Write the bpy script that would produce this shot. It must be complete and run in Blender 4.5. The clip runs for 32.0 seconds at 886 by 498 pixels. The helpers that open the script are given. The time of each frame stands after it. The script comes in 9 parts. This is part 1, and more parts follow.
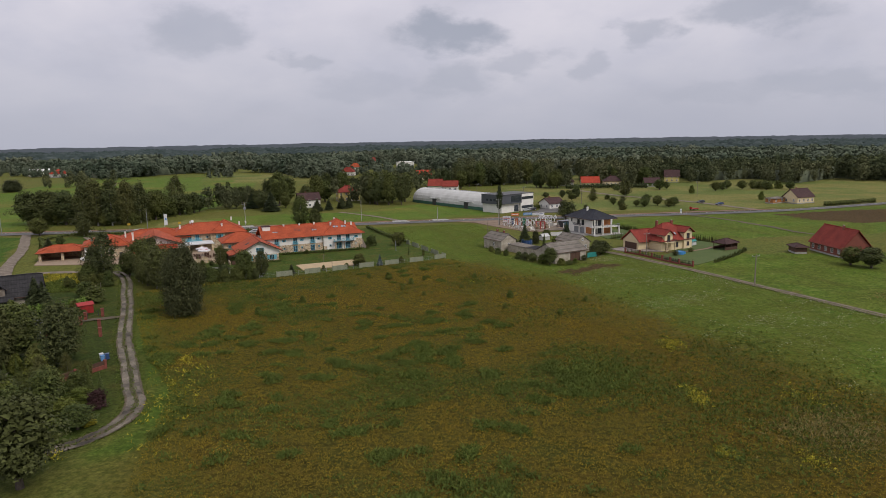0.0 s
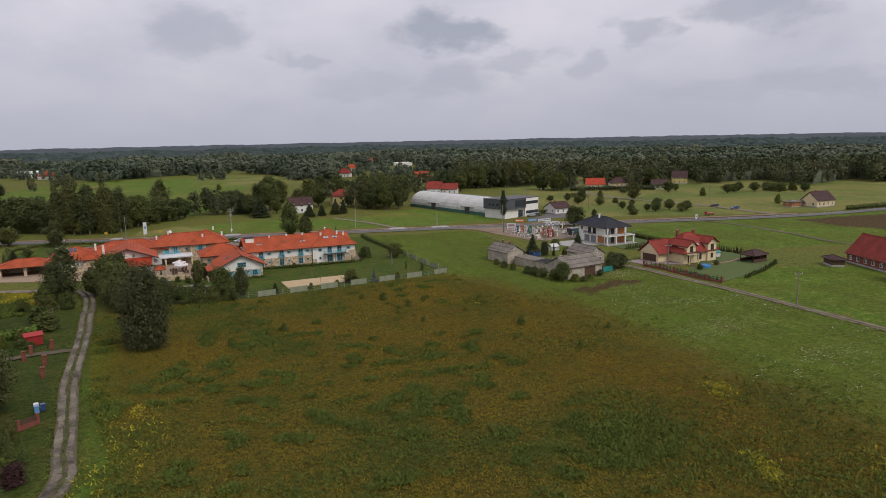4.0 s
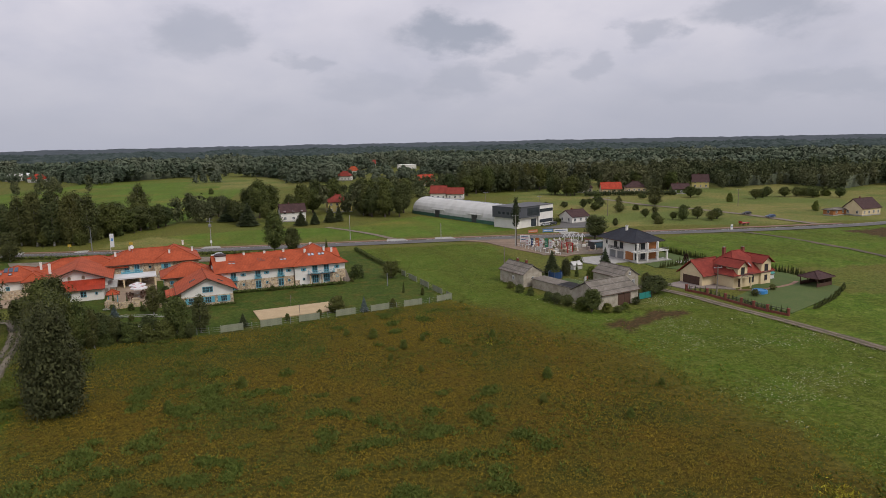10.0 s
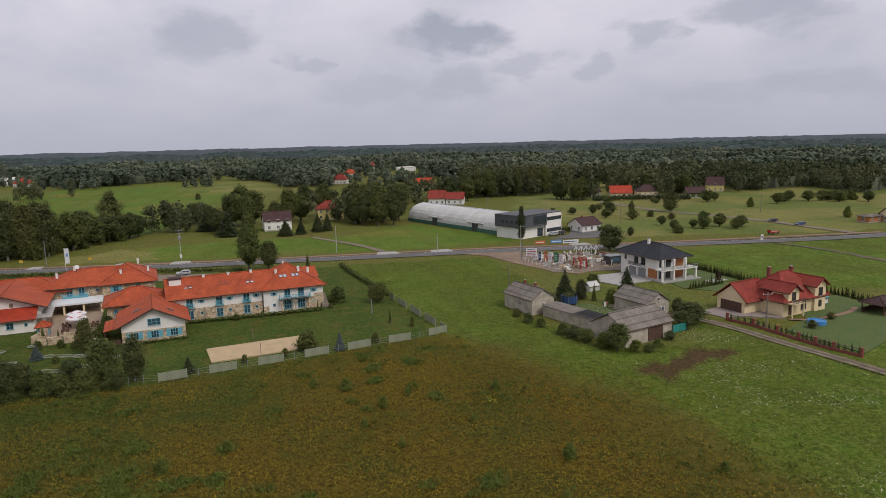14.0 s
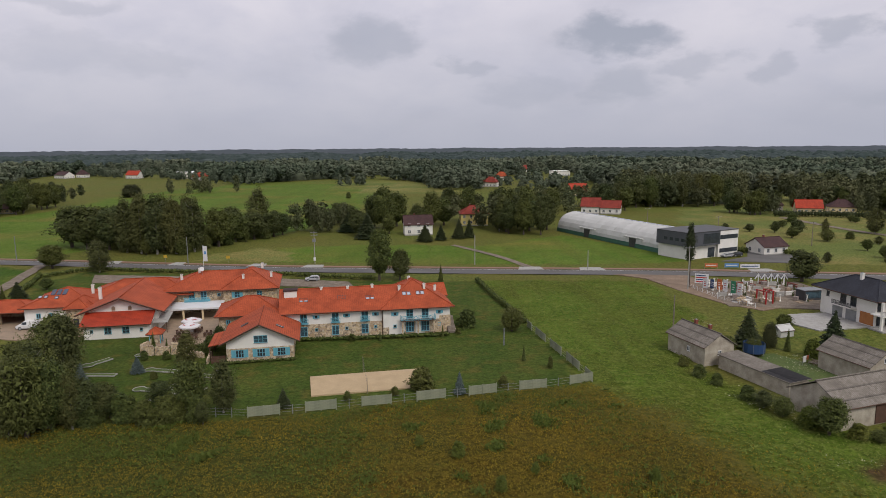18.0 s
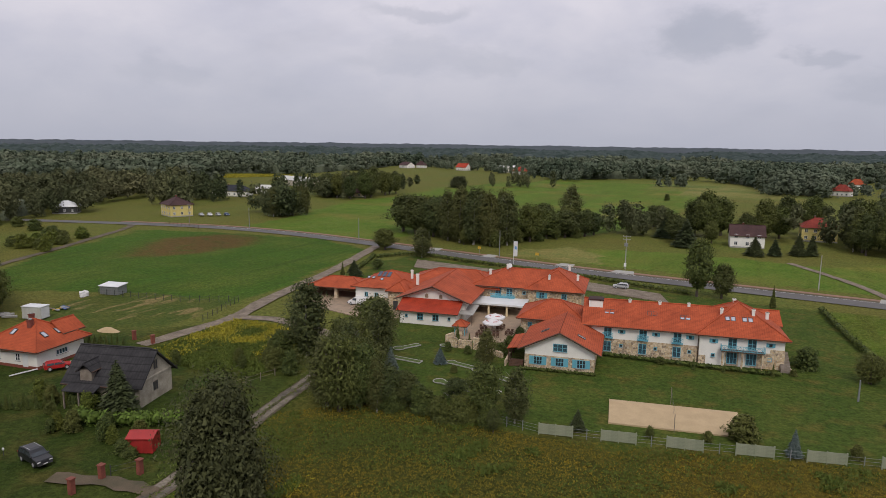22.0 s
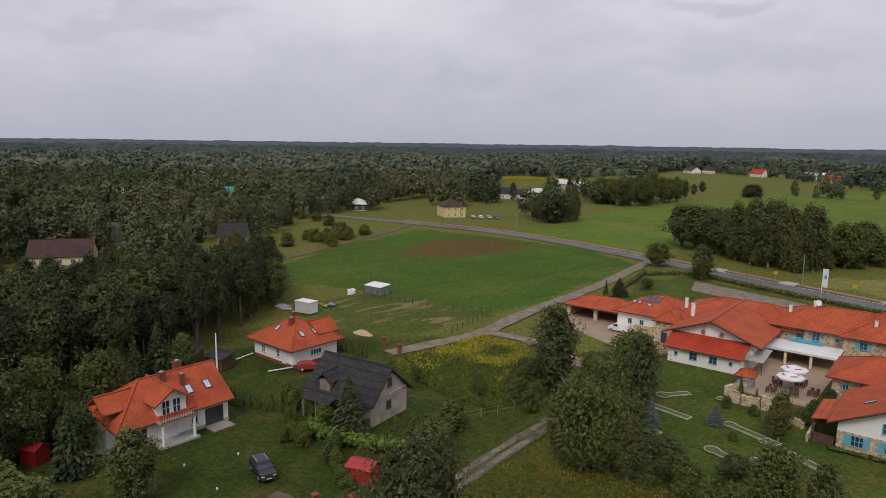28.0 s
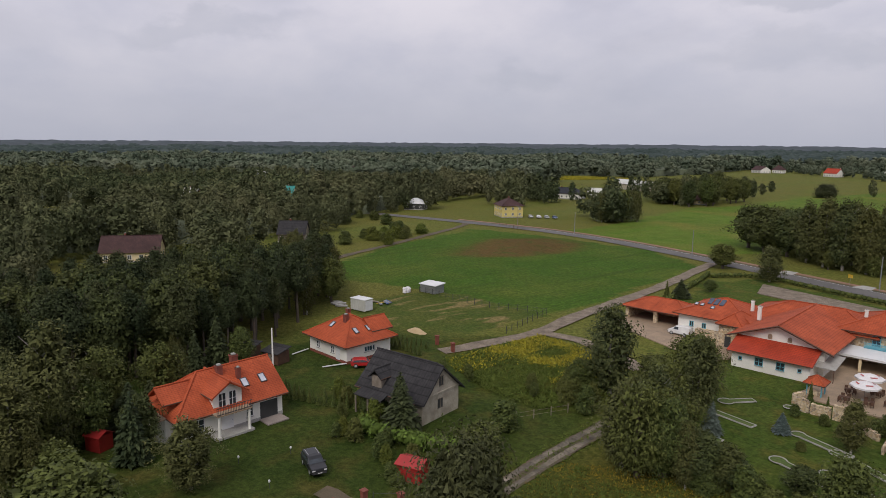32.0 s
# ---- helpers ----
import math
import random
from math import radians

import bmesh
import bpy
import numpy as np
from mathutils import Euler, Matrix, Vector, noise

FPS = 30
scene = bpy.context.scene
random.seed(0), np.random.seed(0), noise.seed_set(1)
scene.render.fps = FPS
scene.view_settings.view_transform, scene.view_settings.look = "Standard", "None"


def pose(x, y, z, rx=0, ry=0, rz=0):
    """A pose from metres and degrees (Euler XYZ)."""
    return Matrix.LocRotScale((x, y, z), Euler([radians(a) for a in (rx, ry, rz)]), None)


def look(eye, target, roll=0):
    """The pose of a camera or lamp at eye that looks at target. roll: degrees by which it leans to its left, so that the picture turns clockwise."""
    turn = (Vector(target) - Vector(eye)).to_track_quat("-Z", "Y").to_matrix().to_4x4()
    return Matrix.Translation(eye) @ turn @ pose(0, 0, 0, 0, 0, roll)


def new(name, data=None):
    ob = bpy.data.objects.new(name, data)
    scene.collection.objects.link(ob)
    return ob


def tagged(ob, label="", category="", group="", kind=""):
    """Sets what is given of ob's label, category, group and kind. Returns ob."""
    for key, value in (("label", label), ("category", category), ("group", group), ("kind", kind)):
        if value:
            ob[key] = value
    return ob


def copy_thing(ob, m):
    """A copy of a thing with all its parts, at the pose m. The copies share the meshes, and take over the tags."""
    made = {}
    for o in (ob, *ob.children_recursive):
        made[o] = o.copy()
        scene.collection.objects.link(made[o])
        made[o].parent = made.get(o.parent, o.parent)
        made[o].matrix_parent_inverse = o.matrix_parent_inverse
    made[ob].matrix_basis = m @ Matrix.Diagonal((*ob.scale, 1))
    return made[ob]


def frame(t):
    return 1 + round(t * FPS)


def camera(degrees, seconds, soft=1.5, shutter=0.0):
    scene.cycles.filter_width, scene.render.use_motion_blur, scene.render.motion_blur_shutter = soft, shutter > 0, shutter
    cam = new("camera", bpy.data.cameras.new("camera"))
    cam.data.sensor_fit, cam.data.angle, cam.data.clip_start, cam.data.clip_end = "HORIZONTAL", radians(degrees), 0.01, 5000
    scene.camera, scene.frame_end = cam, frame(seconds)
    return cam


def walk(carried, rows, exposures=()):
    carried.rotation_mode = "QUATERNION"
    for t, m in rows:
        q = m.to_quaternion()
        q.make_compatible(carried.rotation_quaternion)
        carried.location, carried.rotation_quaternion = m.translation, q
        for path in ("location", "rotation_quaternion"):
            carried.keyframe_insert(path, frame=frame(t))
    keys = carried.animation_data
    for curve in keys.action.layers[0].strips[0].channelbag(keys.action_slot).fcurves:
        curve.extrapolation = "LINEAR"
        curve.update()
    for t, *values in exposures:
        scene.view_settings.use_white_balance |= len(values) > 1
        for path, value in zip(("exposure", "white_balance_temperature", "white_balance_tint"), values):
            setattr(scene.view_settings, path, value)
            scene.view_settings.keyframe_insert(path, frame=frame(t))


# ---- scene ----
cam = camera(66.7, 32.0, 0.8)
PATH = [
    (0, (-28.579, -102.935, 37.471), (-28.06, -101.031, 37.146), -1.0),
    (3, (-25.03, -87.501, 38.462), (-24.505, -85.599, 38.133), -1.1),
    (6, (-21.219, -75.087, 38.171), (-20.702, -73.182, 37.849), -1.4),
    (9, (-16.976, -58.897, 37.896), (-16.465, -56.99, 37.575), -1.2),
    (11, (-13.098, -47.086, 38.408), (-12.591, -45.178, 38.084), -1.2),
    (13, (-8.476, -34.105, 38.109), (-7.972, -32.196, 37.788), -1.3),
    (15.5, (-3.526, -18.308, 38.067), (-3.023, -16.398, 37.752), -1.5),
    (16, (-2.779, -15.854, 38.139), (-2.307, -13.936, 37.824), -1.1),
    (16.5, (-2.141, -12.754, 38.456), (-1.781, -10.813, 38.14), -0.8),
    (17, (-1.334, -9.432, 38.176), (-1.116, -7.468, 37.865), -0.6),
    (17.5, (-0.733, -6.825, 38.152), (-0.603, -4.854, 37.844), -0.4),
    (18, (-0.108, -4.42, 37.988), (-0.043, -2.444, 37.683), -0.4),
    (18.5, (0.097, -2.052, 38.04), (0.131, -0.075, 37.738), -0.3),
    (19, (-0.052, -0.64, 38.202), (-0.038, 1.337, 37.899), -0.2),
    (19.5, (-0.114, -0.133, 37.957), (-0.211, 1.841, 37.655), -0.1),
    (20.5, (-0.852, 1.697, 37.596), (-1.2, 3.643, 37.293), 0.4),
    (21, (-1.223, 2.788, 37.796), (-1.722, 4.701, 37.488), 0.6),
    (21.5, (-1.599, 3.368, 38.005), (-2.263, 5.228, 37.695), 0.6),
    (22, (-2.118, 4.997, 38.167), (-2.931, 6.797, 37.851), 0.8),
    (22.5, (-2.641, 6.628, 38.236), (-3.586, 8.362, 37.916), 0.9),
    (23, (-3.092, 8.538, 38.124), (-4.154, 10.201, 37.804), 1.0),
    (23.5, (-4.021, 10.212, 38.246), (-5.165, 11.82, 37.922), 1.1),
    (24, (-5.107, 11.78, 38.315), (-6.31, 13.344, 37.988), 1.1),
    (24.5, (-6.08, 13.428, 38.314), (-7.338, 14.948, 37.986), 1.2),
    (25, (-7.121, 15.267, 38.117), (-8.422, 16.751, 37.792), 0.9),
    (25.5, (-8.364, 16.875, 38.224), (-9.673, 18.351, 37.898), 0.9),
    (27.5, (-8.931, 19.497, 38.667), (-10.363, 20.857, 38.347), 0.8),
    (28, (-8.895, 19.389, 38.485), (-10.353, 20.721, 38.166), 0.8),
    (28.5, (-9.013, 19.442, 38.538), (-10.499, 20.741, 38.215), 0.9),
    (29, (-9.137, 19.52, 38.393), (-10.644, 20.795, 38.072), 0.8),
    (29.5, (-9.282, 19.694, 38.325), (-10.798, 20.957, 38.003), 0.8),
    (30, (-9.309, 19.808, 38.346), (-10.839, 21.055, 38.024), 0.8),
    (30.5, (-9.339, 20.017, 38.211), (-10.884, 21.246, 37.89), 0.8),
    (31, (-9.233, 20.165, 38.186), (-10.788, 21.381, 37.865), 0.7),
    (31.5, (-9.318, 20.35, 38.248), (-10.88, 21.557, 37.923), 0.7),
    (32, (-9.122, 20.522, 37.986), (-10.69, 21.721, 37.666), 0.5),
]
walk(cam, [(t, look(eye, target, roll)) for t, eye, target, roll in PATH])

# ---- world, sun, exposure ----
world = bpy.data.worlds.new("overcast_sky")
scene.world = world
world.use_nodes = True
wn, wl = world.node_tree.nodes, world.node_tree.links
wn.clear()


def wnode(kind, **props):
    n = wn.new(kind)
    for k, v in props.items():
        if k in n.inputs:
            n.inputs[k].default_value = v
    return n


SUN_ELEV, SUN_AZ = 48.0, 150.0
sky = wn.new("ShaderNodeTexSky")
sky.sky_type = "NISHITA"
sky.sun_disc = False
sky.sun_elevation, sky.sun_rotation = radians(SUN_ELEV), radians(SUN_AZ)
w_co = wn.new("ShaderNodeTexCoord")
w_sep = wn.new("ShaderNodeSeparateXYZ")
wl.new(w_co.outputs["Generated"], w_sep.inputs[0])
# cloud deck: directions are stretched to a flat layer overhead
w_up = wn.new("ShaderNodeMath"); w_up.operation = "MAXIMUM"; w_up.inputs[1].default_value = 0.0
wl.new(w_sep.outputs["Z"], w_up.inputs[0])
w_den = wn.new("ShaderNodeMath"); w_den.operation = "ADD"; w_den.inputs[1].default_value = 0.42
wl.new(w_up.outputs[0], w_den.inputs[0])
w_px = wn.new("ShaderNodeMath"); w_px.operation = "DIVIDE"
w_py = wn.new("ShaderNodeMath"); w_py.operation = "DIVIDE"
wl.new(w_sep.outputs["X"], w_px.inputs[0]); wl.new(w_den.outputs[0], w_px.inputs[1])
wl.new(w_sep.outputs["Y"], w_py.inputs[0]); wl.new(w_den.outputs[0], w_py.inputs[1])
w_vec = wn.new("ShaderNodeCombineXYZ")
wl.new(w_px.outputs[0], w_vec.inputs[0]); wl.new(w_py.outputs[0], w_vec.inputs[1])
cl_a = wnode("ShaderNodeTexNoise", Scale=1.9, Detail=6.0, Roughness=0.52, Distortion=0.25)
cl_b = wnode("ShaderNodeTexNoise", Scale=3.4, Detail=6.0, Roughness=0.55)
for n in (cl_a, cl_b):
    wl.new(w_vec.outputs[0], n.inputs["Vector"])
ramp_a = wn.new("ShaderNodeValToRGB")
ramp_a.color_ramp.elements[0].position, ramp_a.color_ramp.elements[0].color = 0.33, (0.575, 0.566, 0.650, 1)
ramp_a.color_ramp.elements[1].position, ramp_a.color_ramp.elements[1].color = 0.62, (0.735, 0.708, 0.785, 1)
e = ramp_a.color_ramp.elements.new(0.47); e.color = (0.650, 0.636, 0.725, 1)
wl.new(cl_a.outputs["Fac"], ramp_a.inputs[0])
ramp_b = wn.new("ShaderNodeValToRGB")
ramp_b.color_ramp.elements[0].position, ramp_b.color_ramp.elements[0].color = 0.36, (0.93, 0.935, 0.955, 1)
ramp_b.color_ramp.elements[1].position, ramp_b.color_ramp.elements[1].color = 0.56, (1.03, 1.02, 1.01, 1)
wl.new(cl_b.outputs["Fac"], ramp_b.inputs[0])
w_mul = wn.new("ShaderNodeMix"); w_mul.data_type = "RGBA"; w_mul.blend_type = "MULTIPLY"; w_mul.inputs["Factor"].default_value = 1.0
wl.new(ramp_a.outputs[0], w_mul.inputs["A"]); wl.new(ramp_b.outputs[0], w_mul.inputs["B"])
# the separate darker clouds: place on the layer, turn, half width, half depth, weight
CLOUDS = [(0.49, 1.674, -15.9, 0.141, 0.091, 1.0), (-0.117, 1.758, -1.1, 0.13, 0.109, 0.62), (0.936, 1.497, -26.3, 0.065, 0.08, 0.6), (1.096, 1.323, -32.0, 0.147, 0.084, 0.75), (0.571, 1.901, -15.8, 0.113, 0.104, 0.6), (0.14, 1.857, -5.7, 0.067, 0.049, 0.5), (1.449, 1.499, -40.0, 0.189, 0.09, 0.55), (0.683, 1.766, -18.9, 0.079, 0.073, 0.5), (0.88, 1.724, -23.6, 0.066, 0.064, 0.5), (0.305, 1.98, -9.5, 0.147, 0.076, 0.35), (1.249, 1.696, -33.6, 0.176, 0.072, 0.35), (-0.738, 1.478, 18.0, 0.145, 0.054, 0.35), (-1.656, 0.566, 59.9, 0.25, 0.063, 0.3), (-0.843, 1.652, 27.7, 0.215, 0.077, 0.25), (-0.669, 1.76, 16.1, 0.117, 0.082, 0.3), (-1.414, 1.361, 43.1, 0.144, 0.079, 0.28)]
w_wob = wnode("ShaderNodeTexNoise", Scale=5.0, Detail=6.0, Roughness=0.6)
wl.new(w_vec.outputs[0], w_wob.inputs["Vector"])
w_off = wn.new("ShaderNodeVectorMath"); w_off.operation = "MULTIPLY_ADD"
w_off.inputs[1].default_value, w_off.inputs[2].default_value = (0.34, 0.34, 0), (-0.17, -0.17, 0)
wl.new(w_wob.outputs["Color"], w_off.inputs[0])
w_co2 = wn.new("ShaderNodeVectorMath"); w_co2.operation = "ADD"
wl.new(w_vec.outputs[0], w_co2.inputs[0]); wl.new(w_off.outputs[0], w_co2.inputs[1])
w_dark = None
for cx, cy, turned, rx, ry, weight in CLOUDS:
    mp = wn.new("ShaderNodeMapping"); mp.vector_type = "TEXTURE"
    mp.inputs["Location"].default_value, mp.inputs["Rotation"].default_value, mp.inputs["Scale"].default_value = (cx, cy, 0), (0, 0, radians(turned)), (rx, ry, 1)
    wl.new(w_co2.outputs[0], mp.inputs["Vector"])
    far_off = wn.new("ShaderNodeVectorMath"); far_off.operation = "LENGTH"
    wl.new(mp.outputs[0], far_off.inputs[0])
    fall = wn.new("ShaderNodeMapRange"); fall.interpolation_type = "SMOOTHSTEP"
    for key, value in (("From Min", 1.30), ("From Max", 0.45), ("To Min", 0.0), ("To Max", weight)):
        fall.inputs[key].default_value = value
    wl.new(far_off.outputs["Value"], fall.inputs["Value"])
    if w_dark is None:
        w_dark = fall.outputs[0]
    else:
        top_of = wn.new("ShaderNodeMath"); top_of.operation = "MAXIMUM"
        wl.new(w_dark, top_of.inputs[0]); wl.new(fall.outputs[0], top_of.inputs[1])
        w_dark = top_of.outputs[0]
w_cl = wn.new("ShaderNodeMix"); w_cl.data_type = "RGBA"
wl.new(w_dark, w_cl.inputs["Factor"]); wl.new(w_mul.outputs["Result"], w_cl.inputs["A"])
w_cl.inputs["B"].default_value = (0.375, 0.395, 0.475, 1)
# greyer, bluer air towards the horizon
w_hz = wn.new("ShaderNodeMapRange")
w_hz.inputs["From Min"].default_value, w_hz.inputs["From Max"].default_value = 0.0, 0.20
w_hz.inputs["To Min"].default_value, w_hz.inputs["To Max"].default_value = 0.9, 0.0
wl.new(w_sep.outputs["Z"], w_hz.inputs["Value"])
w_mix = wn.new("ShaderNodeMix"); w_mix.data_type = "RGBA"
wl.new(w_hz.outputs[0], w_mix.inputs["Factor"]); wl.new(w_cl.outputs["Result"], w_mix.inputs["A"])
w_mix.inputs["B"].default_value = (0.425, 0.440, 0.525, 1)
bg_cloud = wn.new("ShaderNodeBackground"); bg_cloud.inputs["Strength"].default_value = 1.03
bg_sky = wn.new("ShaderNodeBackground"); bg_sky.inputs["Strength"].default_value = 0.05
wl.new(w_mix.outputs["Result"], bg_cloud.inputs["Color"]); wl.new(sky.outputs[0], bg_sky.inputs["Color"])
w_add = wn.new("ShaderNodeMixShader"); w_add.inputs[0].default_value = 0.06
wl.new(bg_cloud.outputs[0], w_add.inputs[1]); wl.new(bg_sky.outputs[0], w_add.inputs[2])
w_out = wn.new("ShaderNodeOutputWorld")
wl.new(w_add.outputs[0], w_out.inputs["Surface"])

sun_data = bpy.data.lights.new("sun", "SUN")
sun_data.energy, sun_data.angle, sun_data.color = 1.7, radians(25), (1.0, 0.94, 0.86)
sun = new("sun", sun_data)
sun.matrix_world = Matrix.Rotation(-radians(SUN_AZ), 4, "Z") @ Matrix.Rotation(-radians(90 - SUN_ELEV), 4, "X")
scene.view_settings.exposure = 0.0


# ---- materials ----
def bsdf_mat(name):
    m = bpy.data.materials.new(name)
    m.use_nodes = True
    nt = m.node_tree
    b = nt.nodes["Principled BSDF"]
    return m, nt, b


def mixcol(nt, fac, a, b, blend="MIX"):
    n = nt.nodes.new("ShaderNodeMix")
    n.data_type, n.blend_type = "RGBA", blend
    for sock, v in ((n.inputs["Factor"], fac), (n.inputs["A"], a), (n.inputs["B"], b)):
        if isinstance(v, (int, float)):
            sock.default_value = v
        elif isinstance(v, (tuple, list)):
            sock.default_value = (*v[:3], 1)
        else:
            nt.links.new(v, sock)
    return n.outputs["Result"]


def noise_fac(nt, scale, detail=3.0, lo=0.35, hi=0.65, rough=0.55, coord="Object"):
    co = nt.nodes.new("ShaderNodeTexCoord")
    n = nt.nodes.new("ShaderNodeTexNoise")
    n.inputs["Scale"].default_value, n.inputs["Detail"].default_value, n.inputs["Roughness"].default_value = scale, detail, rough
    nt.links.new(co.outputs[coord], n.inputs["Vector"])
    r = nt.nodes.new("ShaderNodeMapRange")
    r.inputs["From Min"].default_value, r.inputs["From Max"].default_value = lo, hi
    nt.links.new(n.outputs["Fac"], r.inputs["Value"])
    return r.outputs[0]


def bump_to(nt, b, height, strength=0.3, distance=0.05):
    n = nt.nodes.new("ShaderNodeBump")
    n.inputs["Strength"].default_value, n.inputs["Distance"].default_value = strength, distance
    nt.links.new(height, n.inputs["Height"])
    nt.links.new(n.outputs[0], b.inputs["Normal"])


def plain(name, c1, c2=None, scale=0.6, rough=0.8, metal=0.0, fine=9.0, dirt=0.12, bump=0.15):
    """A painted or mineral surface: two tones at one scale, fine grain at another."""
    m, nt, b = bsdf_mat(name)
    c2 = c2 or tuple(v * 0.78 for v in c1)
    base = mixcol(nt, noise_fac(nt, scale, 4), c1, c2)
    grain = noise_fac(nt, fine, 3, 0.3, 0.7)
    base = mixcol(nt, grain, base, tuple([1 - dirt] * 3), "MULTIPLY")
    nt.links.new(base, b.inputs["Base Color"])
    b.inputs["Roughness"].default_value, b.inputs["Metallic"].default_value = rough, metal
    if bump:
        bump_to(nt, b, grain, bump, 0.02)
    return m


def tiled_roof(name, c1, c2, row=0.16, rough=0.6, col=0.34):
    """Rows of roof tiles: courses follow the height, tones vary piece by piece and in weathered patches."""
    m, nt, b = bsdf_mat(name)
    geo = nt.nodes.new("ShaderNodeNewGeometry")
    sep = nt.nodes.new("ShaderNodeSeparateXYZ")
    nt.links.new(geo.outputs["Position"], sep.inputs[0])
    div = nt.nodes.new("ShaderNodeMath"); div.operation = "DIVIDE"; div.inputs[1].default_value = row
    nt.links.new(sep.outputs["Z"], div.inputs[0])
    fr = nt.nodes.new("ShaderNodeMath"); fr.operation = "FRACT"
    nt.links.new(div.outputs[0], fr.inputs[0])
    vor = nt.nodes.new("ShaderNodeTexVoronoi")
    vor.inputs["Scale"].default_value = 1 / col
    nt.links.new(geo.outputs["Position"], vor.inputs["Vector"])
    sepc = nt.nodes.new("ShaderNodeSeparateColor")
    nt.links.new(vor.outputs["Color"], sepc.inputs[0])
    base = mixcol(nt, sepc.outputs[0], c1, c2)
    base = mixcol(nt, noise_fac(nt, 0.35, 4, 0.4, 0.75), base, tuple(v * 0.72 for v in c2))
    edge = nt.nodes.new("ShaderNodeMapRange")
    edge.inputs["From Min"].default_value, edge.inputs["From Max"].default_value = 0.0, 0.22
    edge.inputs["To Min"].default_value, edge.inputs["To Max"].default_value = 0.42, 1.0
    nt.links.new(fr.outputs[0], edge.inputs["Value"])
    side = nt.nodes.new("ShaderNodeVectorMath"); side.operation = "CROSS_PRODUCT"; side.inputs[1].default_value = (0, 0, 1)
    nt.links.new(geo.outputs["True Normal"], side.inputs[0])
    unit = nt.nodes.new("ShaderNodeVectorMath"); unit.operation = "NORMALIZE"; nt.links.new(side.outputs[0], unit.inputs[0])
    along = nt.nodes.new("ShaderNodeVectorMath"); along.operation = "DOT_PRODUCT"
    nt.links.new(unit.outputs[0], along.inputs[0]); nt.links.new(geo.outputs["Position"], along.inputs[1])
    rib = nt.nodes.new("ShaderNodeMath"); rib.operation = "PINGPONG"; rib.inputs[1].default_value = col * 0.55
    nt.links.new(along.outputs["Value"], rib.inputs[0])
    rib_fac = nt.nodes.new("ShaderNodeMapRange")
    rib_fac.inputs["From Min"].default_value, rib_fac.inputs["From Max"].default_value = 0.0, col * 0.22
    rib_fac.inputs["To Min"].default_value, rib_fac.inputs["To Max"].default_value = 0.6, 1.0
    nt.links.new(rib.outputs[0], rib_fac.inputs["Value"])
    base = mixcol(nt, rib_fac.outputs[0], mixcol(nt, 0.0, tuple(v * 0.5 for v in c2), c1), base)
    lines = nt.nodes.new("ShaderNodeCombineColor")
    for i in range(3):
        nt.links.new(edge.outputs[0], lines.inputs[i])
    base = mixcol(nt, 1.0, base, lines.outputs[0], "MULTIPLY")
    nt.links.new(base, b.inputs["Base Color"])
    b.inputs["Roughness"].default_value, b.inputs["Specular IOR Level"].default_value = rough + 0.15, 0.2
    bump_to(nt, b, fr.outputs[0], 0.5, 0.04)
    return m


def stone_wall(name, tones, mortar, size=0.38):
    m, nt, b = bsdf_mat(name)
    co = nt.nodes.new("ShaderNodeTexCoord")
    v1 = nt.nodes.new("ShaderNodeTexVoronoi"); v1.inputs["Scale"].default_value = 1 / size
    v2 = nt.nodes.new("ShaderNodeTexVoronoi"); v2.feature = "DISTANCE_TO_EDGE"; v2.inputs["Scale"].default_value = 1 / size
    for v in (v1, v2):
        nt.links.new(co.outputs["Object"], v.inputs["Vector"])
    s = nt.nodes.new("ShaderNodeSeparateColor")
    nt.links.new(v1.outputs["Color"], s.inputs[0])
    r = nt.nodes.new("ShaderNodeValToRGB")
    r.color_ramp.interpolation = "CONSTANT"
    r.color_ramp.elements[0].color = (*tones[0], 1)
    r.color_ramp.elements[1].position, r.color_ramp.elements[1].color = 0.9, (*tones[-1], 1)
    for i, tone in enumerate(tones[1:-1]):
        q = r.color_ramp.elements.new((i + 1) / (len(tones) - 1)); q.color = (*tone, 1)
    nt.links.new(s.outputs[0], r.inputs[0])
    joint = nt.nodes.new("ShaderNodeMapRange")
    joint.inputs["From Max"].default_value = 0.09
    nt.links.new(v2.outputs["Distance"], joint.inputs["Value"])
    base = mixcol(nt, joint.outputs[0], mortar, r.outputs[0])
    base = mixcol(nt, noise_fac(nt, 5, 3), base, (0.78, 0.76, 0.74), "MULTIPLY")
    nt.links.new(base, b.inputs["Base Color"])
    b.inputs["Roughness"].default_value = 0.9
    bump_to(nt, b, joint.outputs[0], 0.6, 0.05)
    return m


def foliage(name, dark, light, tint=0.35, rough=0.75, warm=(0.16, 0.13, 0.03)):
    """Leaves: tone varies leaf by leaf, tree by tree, and in drifts."""
    m, nt, b = bsdf_mat(name)
    geo = nt.nodes.new("ShaderNodeNewGeometry")
    inf = nt.nodes.new("ShaderNodeObjectInfo")
    base = mixcol(nt, geo.outputs["Random Per Island"], dark, light)
    mul = nt.nodes.new("ShaderNodeMath"); mul.operation = "MULTIPLY"; mul.inputs[1].default_value = tint
    nt.links.new(inf.outputs["Random"], mul.inputs[0])
    base = mixcol(nt, mul.outputs[0], base, warm)
    base = mixcol(nt, noise_fac(nt, 0.9, 3), base, (0.72, 0.76, 0.7), "MULTIPLY")
    nt.links.new(base, b.inputs["Base Color"])
    b.inputs["Roughness"].default_value = rough
    b.inputs["Specular IOR Level"].default_value = 0.2
    return m


